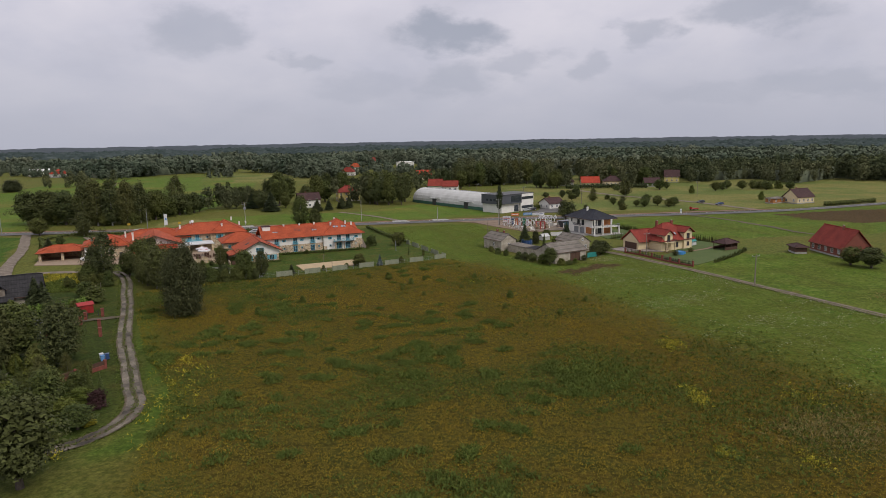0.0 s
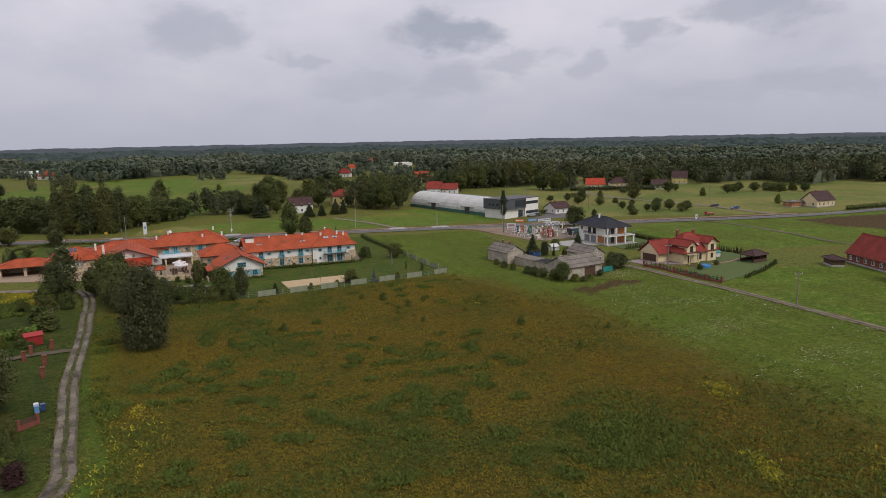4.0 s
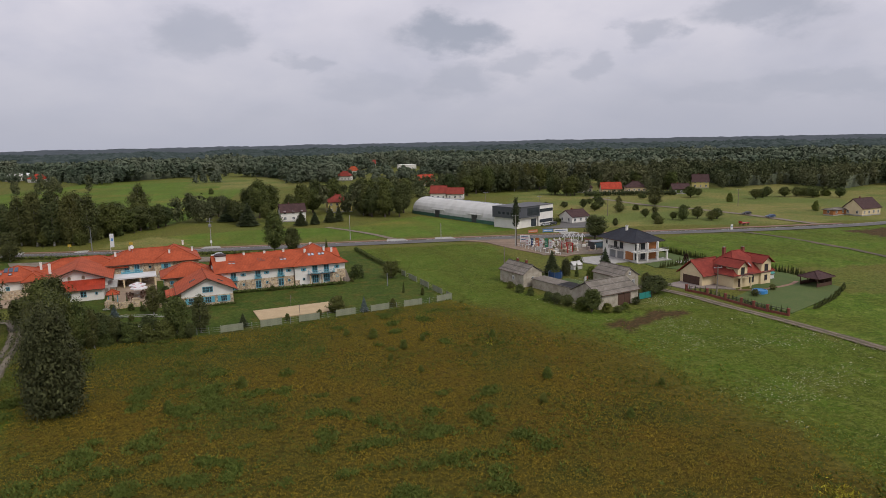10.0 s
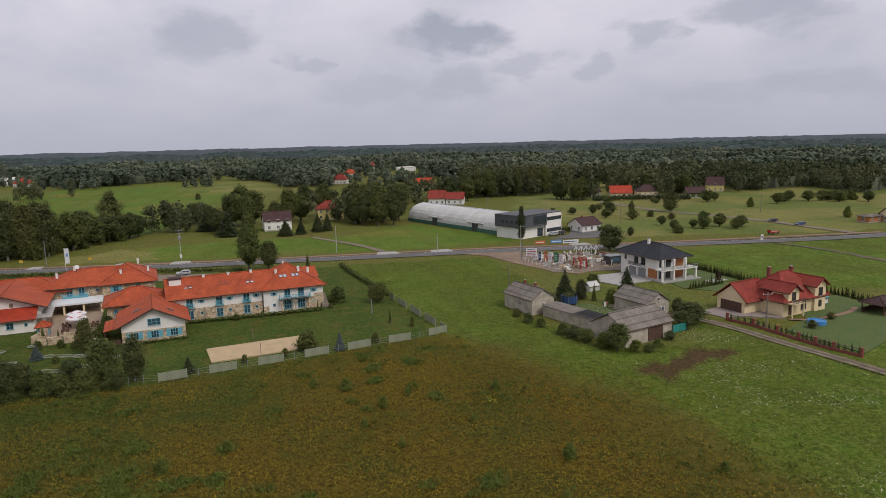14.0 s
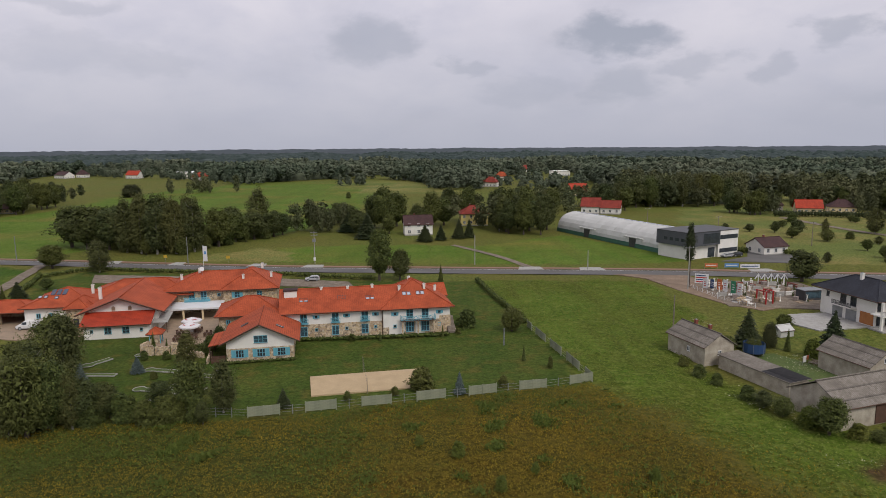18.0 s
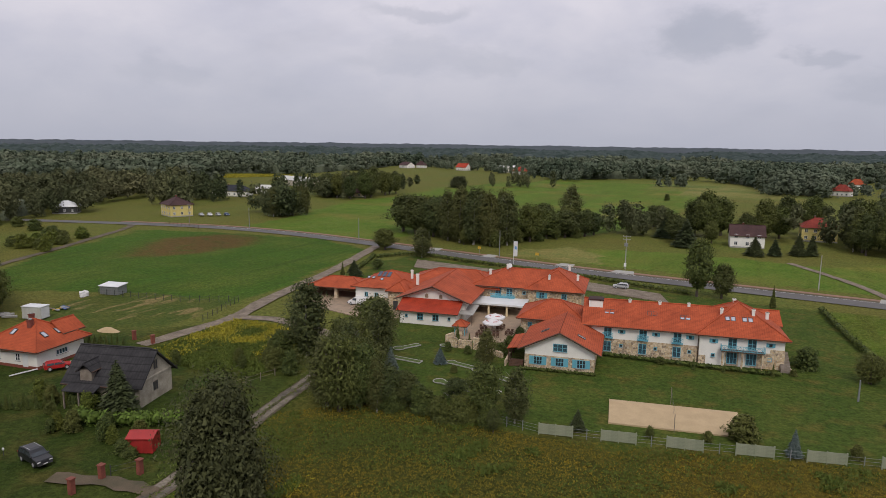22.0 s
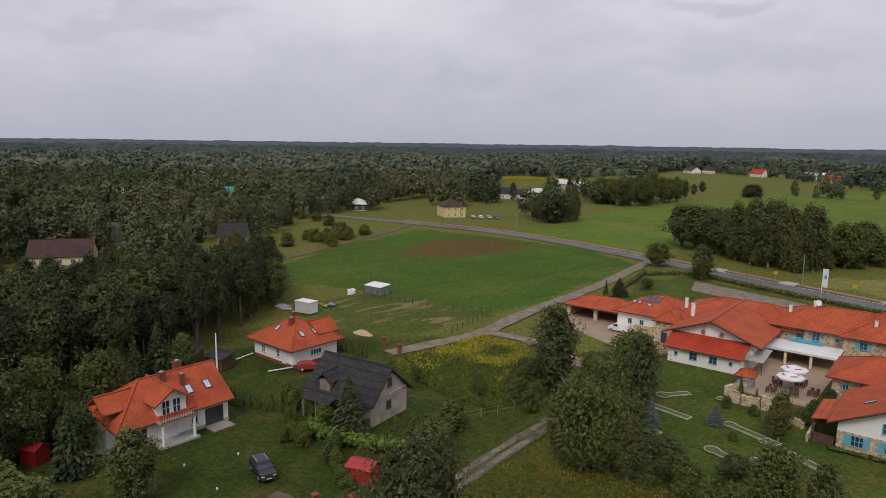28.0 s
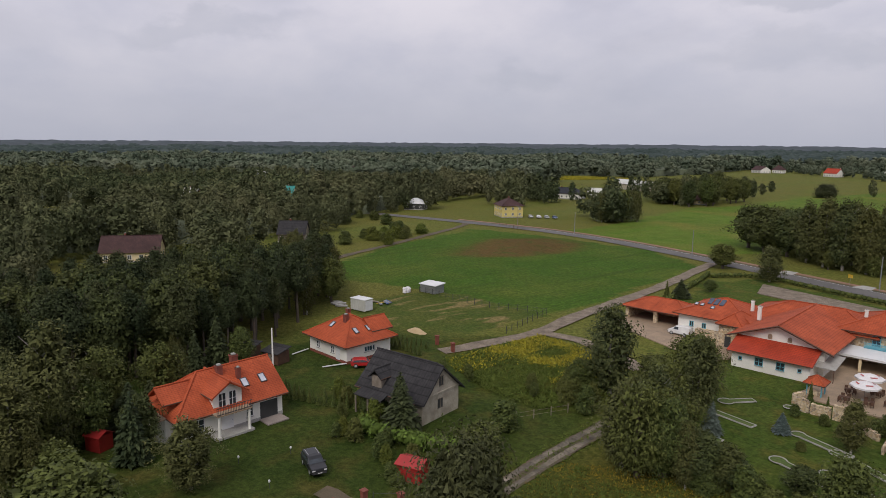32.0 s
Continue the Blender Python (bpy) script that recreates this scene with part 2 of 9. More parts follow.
M = {}
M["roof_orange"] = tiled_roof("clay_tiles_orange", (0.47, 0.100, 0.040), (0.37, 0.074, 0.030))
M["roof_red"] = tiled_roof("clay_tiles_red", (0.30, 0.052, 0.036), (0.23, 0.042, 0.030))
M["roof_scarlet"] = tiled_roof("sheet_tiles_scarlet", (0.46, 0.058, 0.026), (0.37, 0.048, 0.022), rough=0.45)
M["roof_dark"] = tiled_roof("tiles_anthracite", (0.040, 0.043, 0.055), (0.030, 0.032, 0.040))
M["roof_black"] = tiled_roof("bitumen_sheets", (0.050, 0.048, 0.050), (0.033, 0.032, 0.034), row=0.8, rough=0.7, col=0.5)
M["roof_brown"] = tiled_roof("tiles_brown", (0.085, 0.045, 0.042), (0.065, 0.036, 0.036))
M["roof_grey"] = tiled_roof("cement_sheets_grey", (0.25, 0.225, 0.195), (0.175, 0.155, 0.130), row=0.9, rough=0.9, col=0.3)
M["white"] = plain("white_render", (0.80, 0.78, 0.73), (0.72, 0.70, 0.65), 0.4, dirt=0.1)
M["cream"] = plain("cream_render", (0.74, 0.61, 0.38), (0.66, 0.54, 0.33), 0.4, dirt=0.1)
M["yellow"] = plain("yellow_render", (0.66, 0.55, 0.20), (0.58, 0.47, 0.17), 0.4)
M["grey_render"] = plain("old_grey_render", (0.52, 0.47, 0.38), (0.34, 0.30, 0.235), 0.7, dirt=0.25)
M["slate_panel"] = plain("graphite_cladding", (0.085, 0.09, 0.105), (0.07, 0.075, 0.09), 0.3, rough=0.5)
M["stone"] = stone_wall("field_stone", [(0.56, 0.43, 0.26), (0.46, 0.33, 0.19), (0.68, 0.55, 0.37), (0.30, 0.23, 0.16), (0.62, 0.52, 0.36), (0.50, 0.37, 0.26)], (0.50, 0.44, 0.35))
M["wood_dark"] = plain("dark_timber", (0.10, 0.05, 0.03), (0.07, 0.036, 0.022), 1.5, bump=0.3)
M["wood_orange"] = plain("oiled_timber", (0.42, 0.17, 0.05), (0.34, 0.13, 0.04), 1.2)
M["wood_grey"] = plain("weathered_timber", (0.25, 0.21, 0.17), (0.17, 0.14, 0.11), 1.5, bump=0.3)
M["blue"] = plain("turquoise_paint", (0.14, 0.42, 0.52), (0.12, 0.36, 0.46), 1.0, rough=0.55)
M["white_metal"] = plain("white_coated_metal", (0.70, 0.71, 0.71), (0.63, 0.64, 0.64), 0.5, rough=0.4, dirt=0.05)
M["hall_metal"] = plain("pale_corrugated_sheet", (0.56, 0.56, 0.53), (0.47, 0.47, 0.44), 0.25, rough=0.5)
M["grey_metal"] = plain("grey_steel", (0.30, 0.31, 0.32), (0.24, 0.25, 0.26), 0.8, rough=0.45, metal=0.4)
M["dark_metal"] = plain("dark_steel", (0.035, 0.036, 0.038), (0.05, 0.05, 0.052), 0.8, rough=0.5)
M["green_metal"] = plain("green_sheet", (0.05, 0.14, 0.10), (0.04, 0.11, 0.08), 0.8, rough=0.5)
M["red_metal"] = plain("red_painted_sheet", (0.36, 0.025, 0.022), (0.29, 0.02, 0.018), 0.8, rough=0.5)
M["brick_red"] = plain("red_brick", (0.27, 0.075, 0.050), (0.19, 0.055, 0.038), 2.0, dirt=0.3)
M["concrete"] = plain("pale_concrete", (0.42, 0.41, 0.38), (0.33, 0.32, 0.295), 0.8, dirt=0.25)
M["fence_panel"] = plain("lichen_concrete", (0.30, 0.32, 0.22), (0.22, 0.24, 0.16), 0.6, dirt=0.25)
M["asphalt"] = plain("worn_asphalt", (0.140, 0.134, 0.128), (0.108, 0.103, 0.098), 0.12, rough=0.9, dirt=0.25)
M["paving"] = plain("paving_blocks", (0.30, 0.25, 0.22), (0.25, 0.21, 0.19), 0.4, dirt=0.25)
M["red_paving"] = plain("reddish_paving", (0.30, 0.17, 0.11), (0.25, 0.15, 0.10), 0.4, dirt=0.25)
M["tan_paving"] = plain("tan_setts", (0.38, 0.28, 0.19), (0.30, 0.225, 0.155), 0.5, dirt=0.3)
M["gravel"] = plain("pale_gravel", (0.29, 0.235, 0.175), (0.165, 0.130, 0.095), 0.5, dirt=0.5, fine=3.5, rough=0.95)
M["lane"] = plain("rutted_lane", (0.27, 0.23, 0.175), (0.060, 0.050, 0.038), 0.22, dirt=0.5, fine=3.0, rough=0.95)
M["earth"] = plain("bare_earth", (0.150, 0.108, 0.070), (0.075, 0.068, 0.036), 0.25, dirt=0.35, rough=0.95)
M["yard_earth"] = plain("trodden_earth", (0.30, 0.215, 0.145), (0.20, 0.140, 0.095), 0.25, dirt=0.35, rough=0.95)
M["sand"] = plain("court_sand", (0.50, 0.375, 0.22), (0.44, 0.33, 0.19), 0.5, dirt=0.18, rough=0.95)
M["glass"] = plain("dark_window_glass", (0.030, 0.036, 0.042), (0.05, 0.06, 0.07), 0.9, rough=0.08, dirt=0.05, bump=0)
M["blue_glass"] = plain("curtained_window_glass", (0.06, 0.11, 0.14), (0.03, 0.05, 0.065), 0.9, rough=0.1, dirt=0.05, bump=0)
M["panel_glass"] = plain("solar_glass", (0.05, 0.06, 0.09), (0.07, 0.085, 0.12), 0.6, rough=0.12, bump=0)
M["fabric_white"] = plain("white_canvas", (0.72, 0.71, 0.71), (0.64, 0.62, 0.63), 0.9)
M["pool_blue"] = plain("blue_pool_liner", (0.05, 0.22, 0.50), (0.07, 0.28, 0.58), 1.0, rough=0.3)
M["rubber"] = plain("black_rubber", (0.02, 0.02, 0.02), (0.03, 0.03, 0.03), 2.0)
M["bark"] = plain("brown_bark", (0.11, 0.085, 0.065), (0.065, 0.05, 0.04), 2.0, dirt=0.3, bump=0.5)
M["birch_bark"] = plain("birch_bark", (0.42, 0.40, 0.36), (0.22, 0.20, 0.18), 2.5, dirt=0.3)
M["green_felt"] = plain("mown_grass", (0.072, 0.122, 0.020), (0.098, 0.132, 0.028), 0.3, dirt=0.45, fine=3.0, rough=0.95)
for nm, col in (("red", (0.42, 0.02, 0.02)), ("orange", (0.55, 0.15, 0.05)), ("navy", (0.03, 0.07, 0.18)), ("sky", (0.12, 0.28, 0.55)), ("green", (0.04, 0.22, 0.12)),
                ("gold", (0.55, 0.36, 0.04)), ("silver", (0.42, 0.43, 0.44)), ("black", (0.018, 0.019, 0.022)), ("white", (0.74, 0.74, 0.74)), ("teal", (0.03, 0.25, 0.22)), ("tan", (0.36, 0.26, 0.17))):
    M["paint_" + nm] = plain("paint_" + nm, col, tuple(v * 0.85 for v in col), 0.8, rough=0.35, dirt=0.08, bump=0.03)
M["leaf_mid"] = foliage("leaves_mid", (0.036, 0.055, 0.016), (0.110, 0.136, 0.034))
M["leaf_dark"] = foliage("leaves_dark", (0.028, 0.042, 0.016), (0.082, 0.102, 0.031), 0.2)
M["leaf_dome"] = foliage("leaves_dome", (0.030, 0.038, 0.016), (0.080, 0.088, 0.036), 0.1)
M["leaf_birch"] = foliage("leaves_birch", (0.040, 0.053, 0.019), (0.108, 0.118, 0.041), 0.35)
M["leaf_light"] = foliage("leaves_light", (0.059, 0.088, 0.016), (0.144, 0.176, 0.028), 0.4)
M["needle"] = foliage("needles", (0.018, 0.030, 0.013), (0.056, 0.074, 0.030), 0.15)
M["needle_blue"] = foliage("needles_blue", (0.05, 0.075, 0.075), (0.13, 0.17, 0.17), 0.15)
M["gold_weed"] = foliage("goldenrod", (0.16, 0.15, 0.02), (0.50, 0.43, 0.03), 0.2)
M["vine"] = foliage("vine_leaves", (0.055, 0.100, 0.017), (0.125, 0.215, 0.035), 0.2)
M["hedge_leaf"] = foliage("hedge_leaves", (0.039, 0.058, 0.017), (0.120, 0.146, 0.034), 0.2)
M["purple_leaf"] = foliage("purple_leaves", (0.025, 0.010, 0.014), (0.06, 0.02, 0.03), 0.2)


# ---- tools ----
def part(name, bm, material, parent=None, label=""):
    me = bpy.data.meshes.new(name)
    if isinstance(bm, bmesh.types.BMesh):
        bm.to_mesh(me)
        bm.free()
    else:
        v, f = bm
        me.from_pydata([tuple(p) for p in v], [], [tuple(q) for q in f])
    me.materials.append(material if not isinstance(material, str) else M[material])
    ob = new(name, me)
    if parent:
        ob.parent = parent
    if label:
        ob["label"] = label
    return ob


def share(name, ob, parent, m=None):
    """One more object on the mesh of ob."""
    o = new(name, ob.data)
    if parent:
        o.parent = parent
    if m is not None:
        o.matrix_basis = m
    return o


def thing(name, x=0, y=0, z=0, rz=0, label="", category="", group="", kind=""):
    ob = new(name)
    ob.empty_display_size = 0.2
    ob.matrix_basis = pose(x, y, z, 0, 0, rz)
    return tagged(ob, label, category, group, kind)


def boxes(*bs):
    """Vertices and faces of boxes (x0, x1, y0, y1, z0, z1)."""
    v, f = [], []
    for x0, x1, y0, y1, z0, z1 in bs:
        n = len(v)
        v += [(x0, y0, z0), (x1, y0, z0), (x1, y1, z0), (x0, y1, z0), (x0, y0, z1), (x1, y0, z1), (x1, y1, z1), (x0, y1, z1)]
        f += [(n, n + 3, n + 2, n + 1), (n + 4, n + 5, n + 6, n + 7), (n, n + 1, n + 5, n + 4), (n + 1, n + 2, n + 6, n + 5), (n + 2, n + 3, n + 7, n + 6), (n + 3, n, n + 4, n + 7)]
    return v, f


def prism(poly, z0, z1):
    """An upright prism over a ring of points that runs anticlockwise."""
    n = len(poly)
    v = [(x, y, z0) for x, y in poly] + [(x, y, z1) for x, y in poly]
    return v, [tuple(range(n - 1, -1, -1)), tuple(range(n, 2 * n))] + [(i, (i + 1) % n, n + (i + 1) % n, n + i) for i in range(n)]


def tube(pts, radii, sides=7):
    """A round bar along points with a radius at each."""
    v, f = [], []
    pts = [Vector(p) for p in pts]
    for i, p in enumerate(pts):
        d = (pts[min(i + 1, len(pts) - 1)] - pts[max(i - 1, 0)]).normalized()
        a = d.cross(Vector((0.31, 0.17, 1) if abs(d.z) < 0.9 else (1, 0.2, 0))).normalized()
        b = d.cross(a)
        for k in range(sides):
            w = 2 * math.pi * k / sides
            v.append(p + (a * math.cos(w) + b * math.sin(w)) * radii[i])
    for i in range(len(pts) - 1):
        for k in range(sides):
            k2 = (k + 1) % sides
            f.append((i * sides + k, i * sides + k2, (i + 1) * sides + k2, (i + 1) * sides + k))
    f += [tuple(range(sides))[::-1], tuple((len(pts) - 1) * sides + k for k in range(sides))]
    return v, f


def merged(*vfs):
    v, f = [], []
    for a, b in vfs:
        n = len(v)
        v += [tuple(p) for p in a]
        f += [tuple(i + n for i in q) for q in b]
    return v, f


def moved(vf, m):
    return [m @ Vector(p) for p in vf[0]], vf[1]


def slab(polys, thick):
    """Sloping roof faces given as rings of points, thickened downwards."""
    v, f = [], []
    for ring in polys:
        n, k = len(v), len(ring)
        v += [tuple(p) for p in ring] + [(p[0], p[1], p[2] - thick) for p in ring]
        f.append(tuple(range(n, n + k)))
        f.append(tuple(range(n + 2 * k - 1, n + k - 1, -1)))
        f += [(n + i, n + k + i, n + k + (i + 1) % k, n + (i + 1) % k) for i in range(k)]
    return v, f


def tri_mesh(name, v, t, material, kind_label=None):
    """A mesh object from arrays of vertices and triangles."""
    me = bpy.data.meshes.new(name)
    v, t = np.asarray(v, np.float32), np.asarray(t, np.int32)
    me.vertices.add(len(v)); me.vertices.foreach_set("co", v.ravel())
    me.loops.add(t.size); me.loops.foreach_set("vertex_index", t.ravel())
    me.polygons.add(len(t)); me.polygons.foreach_set("loop_start", np.arange(0, t.size, 3, dtype=np.int32))
    me.update(calc_edges=True)
    me.materials.append(material if not isinstance(material, str) else M[material])
    return me


def inside(px, py, poly):
    """Which of the points lie in the polygon."""
    c = np.zeros(px.shape, bool)
    n = len(poly)
    for i in range(n):
        (x0, y0), (x1, y1) = poly[i], poly[(i + 1) % n]
        if y0 == y1:
            continue
        c ^= ((y0 > py) != (y1 > py)) & (px < (x1 - x0) * (py - y0) / (y1 - y0) + x0)
    return c


def smooth_line(pts, step=3.0):
    """A curve through the points, in even steps."""
    p = [np.array(q, float) for q in pts]
    out = []
    for i in range(len(p) - 1):
        a, b, c, d = p[max(i - 1, 0)], p[i], p[i + 1], p[min(i + 2, len(p) - 1)]
        n = max(1, int(np.linalg.norm(c - b) / step))
        for k in range(n):
            s = k / n
            out.append(0.5 * (2 * b + (c - a) * s + (2 * a - 5 * b + 4 * c - d) * s * s + (3 * b - a - 3 * c + d) * s**3))
    out.append(p[-1])
    return out


def strip(pts, width, z, offset=0.0, thick=0.0, step=3.0, wobble=0.0, rng=None):
    """A ribbon along a line on the ground."""
    c = smooth_line(pts, step)
    v, f = [], []
    for i, p in enumerate(c):
        d = c[min(i + 1, len(c) - 1)] - c[max(i - 1, 0)]
        nrm = np.array((-d[1], d[0])) / (np.linalg.norm(d) + 1e-9)
        w0, w1 = ((rng.uniform(-wobble, wobble), rng.uniform(-wobble, wobble)) if rng else (0, 0))
        a, b = p + nrm * (offset + width / 2 + w0), p + nrm * (offset - width / 2 + w1)
        v += [(a[0], a[1], z), (b[0], b[1], z)]
        if thick:
            v += [(a[0], a[1], z - thick), (b[0], b[1], z - thick)]
    k = 4 if thick else 2
    for i in range(len(c) - 1):
        n = i * k
        f.append((n + 1, n + k + 1, n + k, n))
        if thick:
            f += [(n, n + k, n + k + 2, n + 2), (n + 3, n + k + 3, n + k + 1, n + 1)]
    return v, f


# ---- ground ----
WEEDS = [(-43.0, -133.9), (-44.5, -22.5), (-43.4, 3.0), (-49.8, 23.7), (-54.6, 45.6), (-57.6, 63.3), (-60.2, 77.9), (-50.9, 85.8), (-24.8, 86.0), (26.7, 98.8), (38.7, 73.9), (47.6, 54.7), (47.9, 19.1), (56.0, -30.7), (75.4, -122.6)]
MEADOW = [(27.7, 99.8), (38.7, 73.9), (47.6, 54.7), (47.9, 19.1), (56.0, -30.7), (75.4, -122.6), (124.3, -117.9), (105.2, -36.1), (93.8, 2.4), (86.5, 53.3), (79.2, 90.0), (74.6, 76.7), (52.5, 78.2), (46.8, 107.0), (62.0, 138.1), (61.8, 180.0), (15.7, 182.8), (21.7, 134.3)]
LAWN_HOTEL = [(26.7, 98.8), (21.7, 134.3), (16.7, 182.8), (-13.5, 183.9), (-43.2, 192.2), (-103.6, 205.3), (-110.7, 189.0), (-100.8, 162.5), (-93.6, 132.6), (-72.9, 124.0), (-68.4, 104.1), (-50.9, 90.0), (-24.8, 87.0)]
LAWN_A = [(-63.8, 47.0), (-67.3, 64.0), (-84.3, 82.0), (-105.5, 96.5), (-122.7, 88.8), (-122.5, 64.3), (-112.5, 46.4), (-105.3, 26.9), (-82.9, 22.3), (-67.9, 30.4)]
CROP = [(-182.0, 103.0), (-139.7, 122.8), (-110.5, 126.0), (-112.4, 156.7), (-124.5, 209.5), (-152.0, 222.5), (-186.0, 219.0), (-232.0, 208.0), (-212.0, 150.0)]
CROP_FAR = [(-109.2, 266.7), (-62.2, 287.3), (-39.6, 356.7), (-28.0, 565.5), (-20.0, 660.0), (-160.0, 760.0), (-230.0, 560.0), (-242.4, 548.4), (-220.8, 412.7), (-147.6, 301.7)]
FIELD_W = [(-255.9, 217.8), (-224.0, 226.9), (-173.3, 228.8), (-135.9, 218.7), (-125.6, 207.6), (-184.5, 171.8), (-209.7, 143.2)]
GREEN_E = [(109.6, 145.3), (121.0, 168.5), (330.0, 165.0), (283.3, 93.8), (182.6, 94.5), (125.8, 103.4), (112.0, 121.5)]
GREEN_E2 = [(95.6, 2.3), (88.5, 54.2), (85.5, 66.7), (116.2, 74.9), (143.3, 66.5), (180.8, 53.4), (171.4, -33.6), (105.2, -36.1)]
GREEN_NW = [(-208.0, 236.0), (-135.0, 228.0), (-128.0, 245.0), (-109.0, 266.0), (-147.0, 302.0), (-221.0, 412.0), (-235.0, 380.0), (-215.0, 300.0), (-205.0, 255.0)]
GREEN_N = [(-50.8, 219.3), (-18.4, 213.7), (64.9, 204.6), (89.5, 209.2), (82.6, 233.0), (59.6, 277.6), (24.7, 249.0), (-18.0, 255.7), (-53.1, 249.9)]
DRY_E = [(128.0, 244.8), (124.7, 317.4), (184.7, 459.6), (280.0, 520.0), (600.0, 560.0), (700.0, 300.0), (328.8, 169.2), (201.0, 183.1), (115.4, 205.7)]
GOLD = [(-107.9, 98.9), (-103.0, 113.7), (-88.8, 114.6), (-75.1, 109.0), (-70.6, 100.1), (-72.8, 87.5), (-84.1, 86.1), (-98.3, 89.4)]
GOLD_FAR = [(-470.0, 513.0), (-439.0, 584.0), (-450.0, 600.0), (-505.0, 580.0), (-512.0, 545.0)]
GOLD_S = [(-47.4, 18.5), (-40.4, 20.2), (-36.5, 9.8), (-42.6, -22.6), (-46.4, -18.5)]
TAN_FAR = [(-40.0, 560.0), (31.4, 579.0), (78.5, 588.0), (40.0, 640.0), (-60.0, 760.0), (-110.0, 720.0)]
SOIL_E = [(48.0, 64.0), (54.7, 62.5), (64.6, 68.1), (72.3, 68.6), (70.6, 72.9), (60.9, 72.5), (51.0, 66.9)]
SOIL_N = [(-75.6, 221.8), (-44.2, 218.5), (-46.4, 237.3), (-59.8, 250.9), (-73.4, 239.0)]
PLOW_E = [(200.3, 154.7), (228.0, 158.6), (300.0, 150.0), (290.0, 120.0), (211.8, 116.7), (203.2, 130.8)]
BROWN_W = [(-186.0, 158.0), (-170.5, 168.0), (-166.0, 197.0), (-173.7, 212.0), (-192.0, 216.0), (-206.0, 196.0)]
LANE_VERGE = [(-57.5, 62), (-53.8, 40), (-50.8, 24), (-46.8, 4), (-45.6, -2), (-46.6, -9), (-50, -15), (-46, -18), (-42, -8), (-42, 2), (-46, 20), (-50, 40), (-54, 62)]
GREEN_WEEDS = [(-49.0, 26.0), (-18.1, 40.5), (-0.5, 29.7), (15.2, 11.8), (33.9, -11.0), (22.7, -30.6), (4.5, -41.7), (-28.0, -34.3), (-34.6, -14.2)]
RANK_WEEDS = [(-58.0, 60.0), (-59.8, 75.0), (-48.5, 86.0), (-28.4, 86.5), (-11.6, 84.1), (-8.0, 74.0), (-13.6, 66.3), (-25.3, 62.5), (-49.7, 56.0)]
YARD_W = [(-141.6, 92.3), (-145.9, 122.4), (-112.7, 127.9), (-108.0, 103.3), (-120.0, 95.3)]


def axis_steps(lo, hi, step, far):
    mid = np.arange(lo, hi + 0.1, step)
    out, d = [], step
    p = hi
    while p < far:
        d *= 1.28
        p += d
        out.append(min(p, far))
    left, p, d = [], lo, step
    while p > -far:
        d *= 1.28
        p -= d
        left.append(max(p, -far))
    return np.r_[left[::-1], mid, out]


gx, gy = axis_steps(-260, 260, 2.0, 4900), axis_steps(-130, 300, 2.0, 4900)
GX, GY = np.meshgrid(gx, gy)
nv = GX.size
flat = np.stack([GX.ravel(), GY.ravel()], 1)
jit = np.array([(noise.noise((x * 0.11, y * 0.11, 0)) * 3.2 + noise.noise((x * 0.4, y * 0.4, 5)) * 1.6, noise.noise((x * 0.11, y * 0.11, 9)) * 3.2 + noise.noise((x * 0.4, y * 0.4, 14)) * 1.6)
                if -300 < x < 400 and -160 < y < 800 else (0, 0) for x, y in flat])
jx, jy = flat[:, 0] + jit[:, 0], flat[:, 1] + jit[:, 1]
mask = lambda *polys: np.clip(sum(inside(jx, jy, p).astype(float) for p in polys), 0, 1)
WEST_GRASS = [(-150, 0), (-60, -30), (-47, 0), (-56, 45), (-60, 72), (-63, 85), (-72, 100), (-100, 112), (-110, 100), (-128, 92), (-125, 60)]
sr = np.random.default_rng(3)
soft = lambda poly, spread: sum(inside(jx + dx, jy + dy, poly).astype(float) for dx, dy in sr.normal(size=(14, 2)) * spread) / 14
cover_a = np.stack([soft(WEEDS, 6.0), mask(LAWN_HOTEL, LAWN_A), mask(CROP), np.ones(nv)], 1).astype(np.float32)
cover_b = np.stack([mask(SOIL_E, PLOW_E), mask(DRY_E, TAN_FAR, SOIL_N), mask(GOLD), np.ones(nv)], 1).astype(np.float32)
cover_d = np.stack([soft(GREEN_WEEDS, 7.0), soft(RANK_WEEDS, 4.0), soft(BROWN_W, 3.0), np.ones(nv)], 1).astype(np.float32)
cover_e = np.stack([mask(CROP_FAR, GREEN_N, GREEN_NW), soft(LANE_VERGE, 0.8), np.zeros(nv), np.ones(nv)], 1).astype(np.float32)
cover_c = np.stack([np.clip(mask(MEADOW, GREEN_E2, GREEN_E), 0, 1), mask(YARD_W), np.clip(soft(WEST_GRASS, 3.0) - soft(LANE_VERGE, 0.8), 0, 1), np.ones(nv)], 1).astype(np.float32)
relief = np.array([noise.noise((x * 0.05, y * 0.05, 3)) * 0.10 + noise.noise((x * 0.21, y * 0.21, 8)) * 0.04 if -300 < x < 400 and -160 < y < 400 else 0 for x, y in flat])
nx, ny = len(gx), len(gy)
idx = np.arange(nv).reshape(ny, nx)
quads = np.stack([idx[:-1, :-1], idx[:-1, 1:], idx[1:, 1:], idx[1:, :-1]], -1).reshape(-1, 4)
gm = bpy.data.meshes.new("ground")
gm.vertices.add(nv); gm.vertices.foreach_set("co", np.c_[flat, relief - 0.16].astype(np.float32).ravel())
gm.loops.add(quads.size); gm.loops.foreach_set("vertex_index", quads.astype(np.int32).ravel())
gm.polygons.add(len(quads)); gm.polygons.foreach_set("loop_start", np.arange(0, quads.size, 4, dtype=np.int32))
gm.update(calc_edges=True)
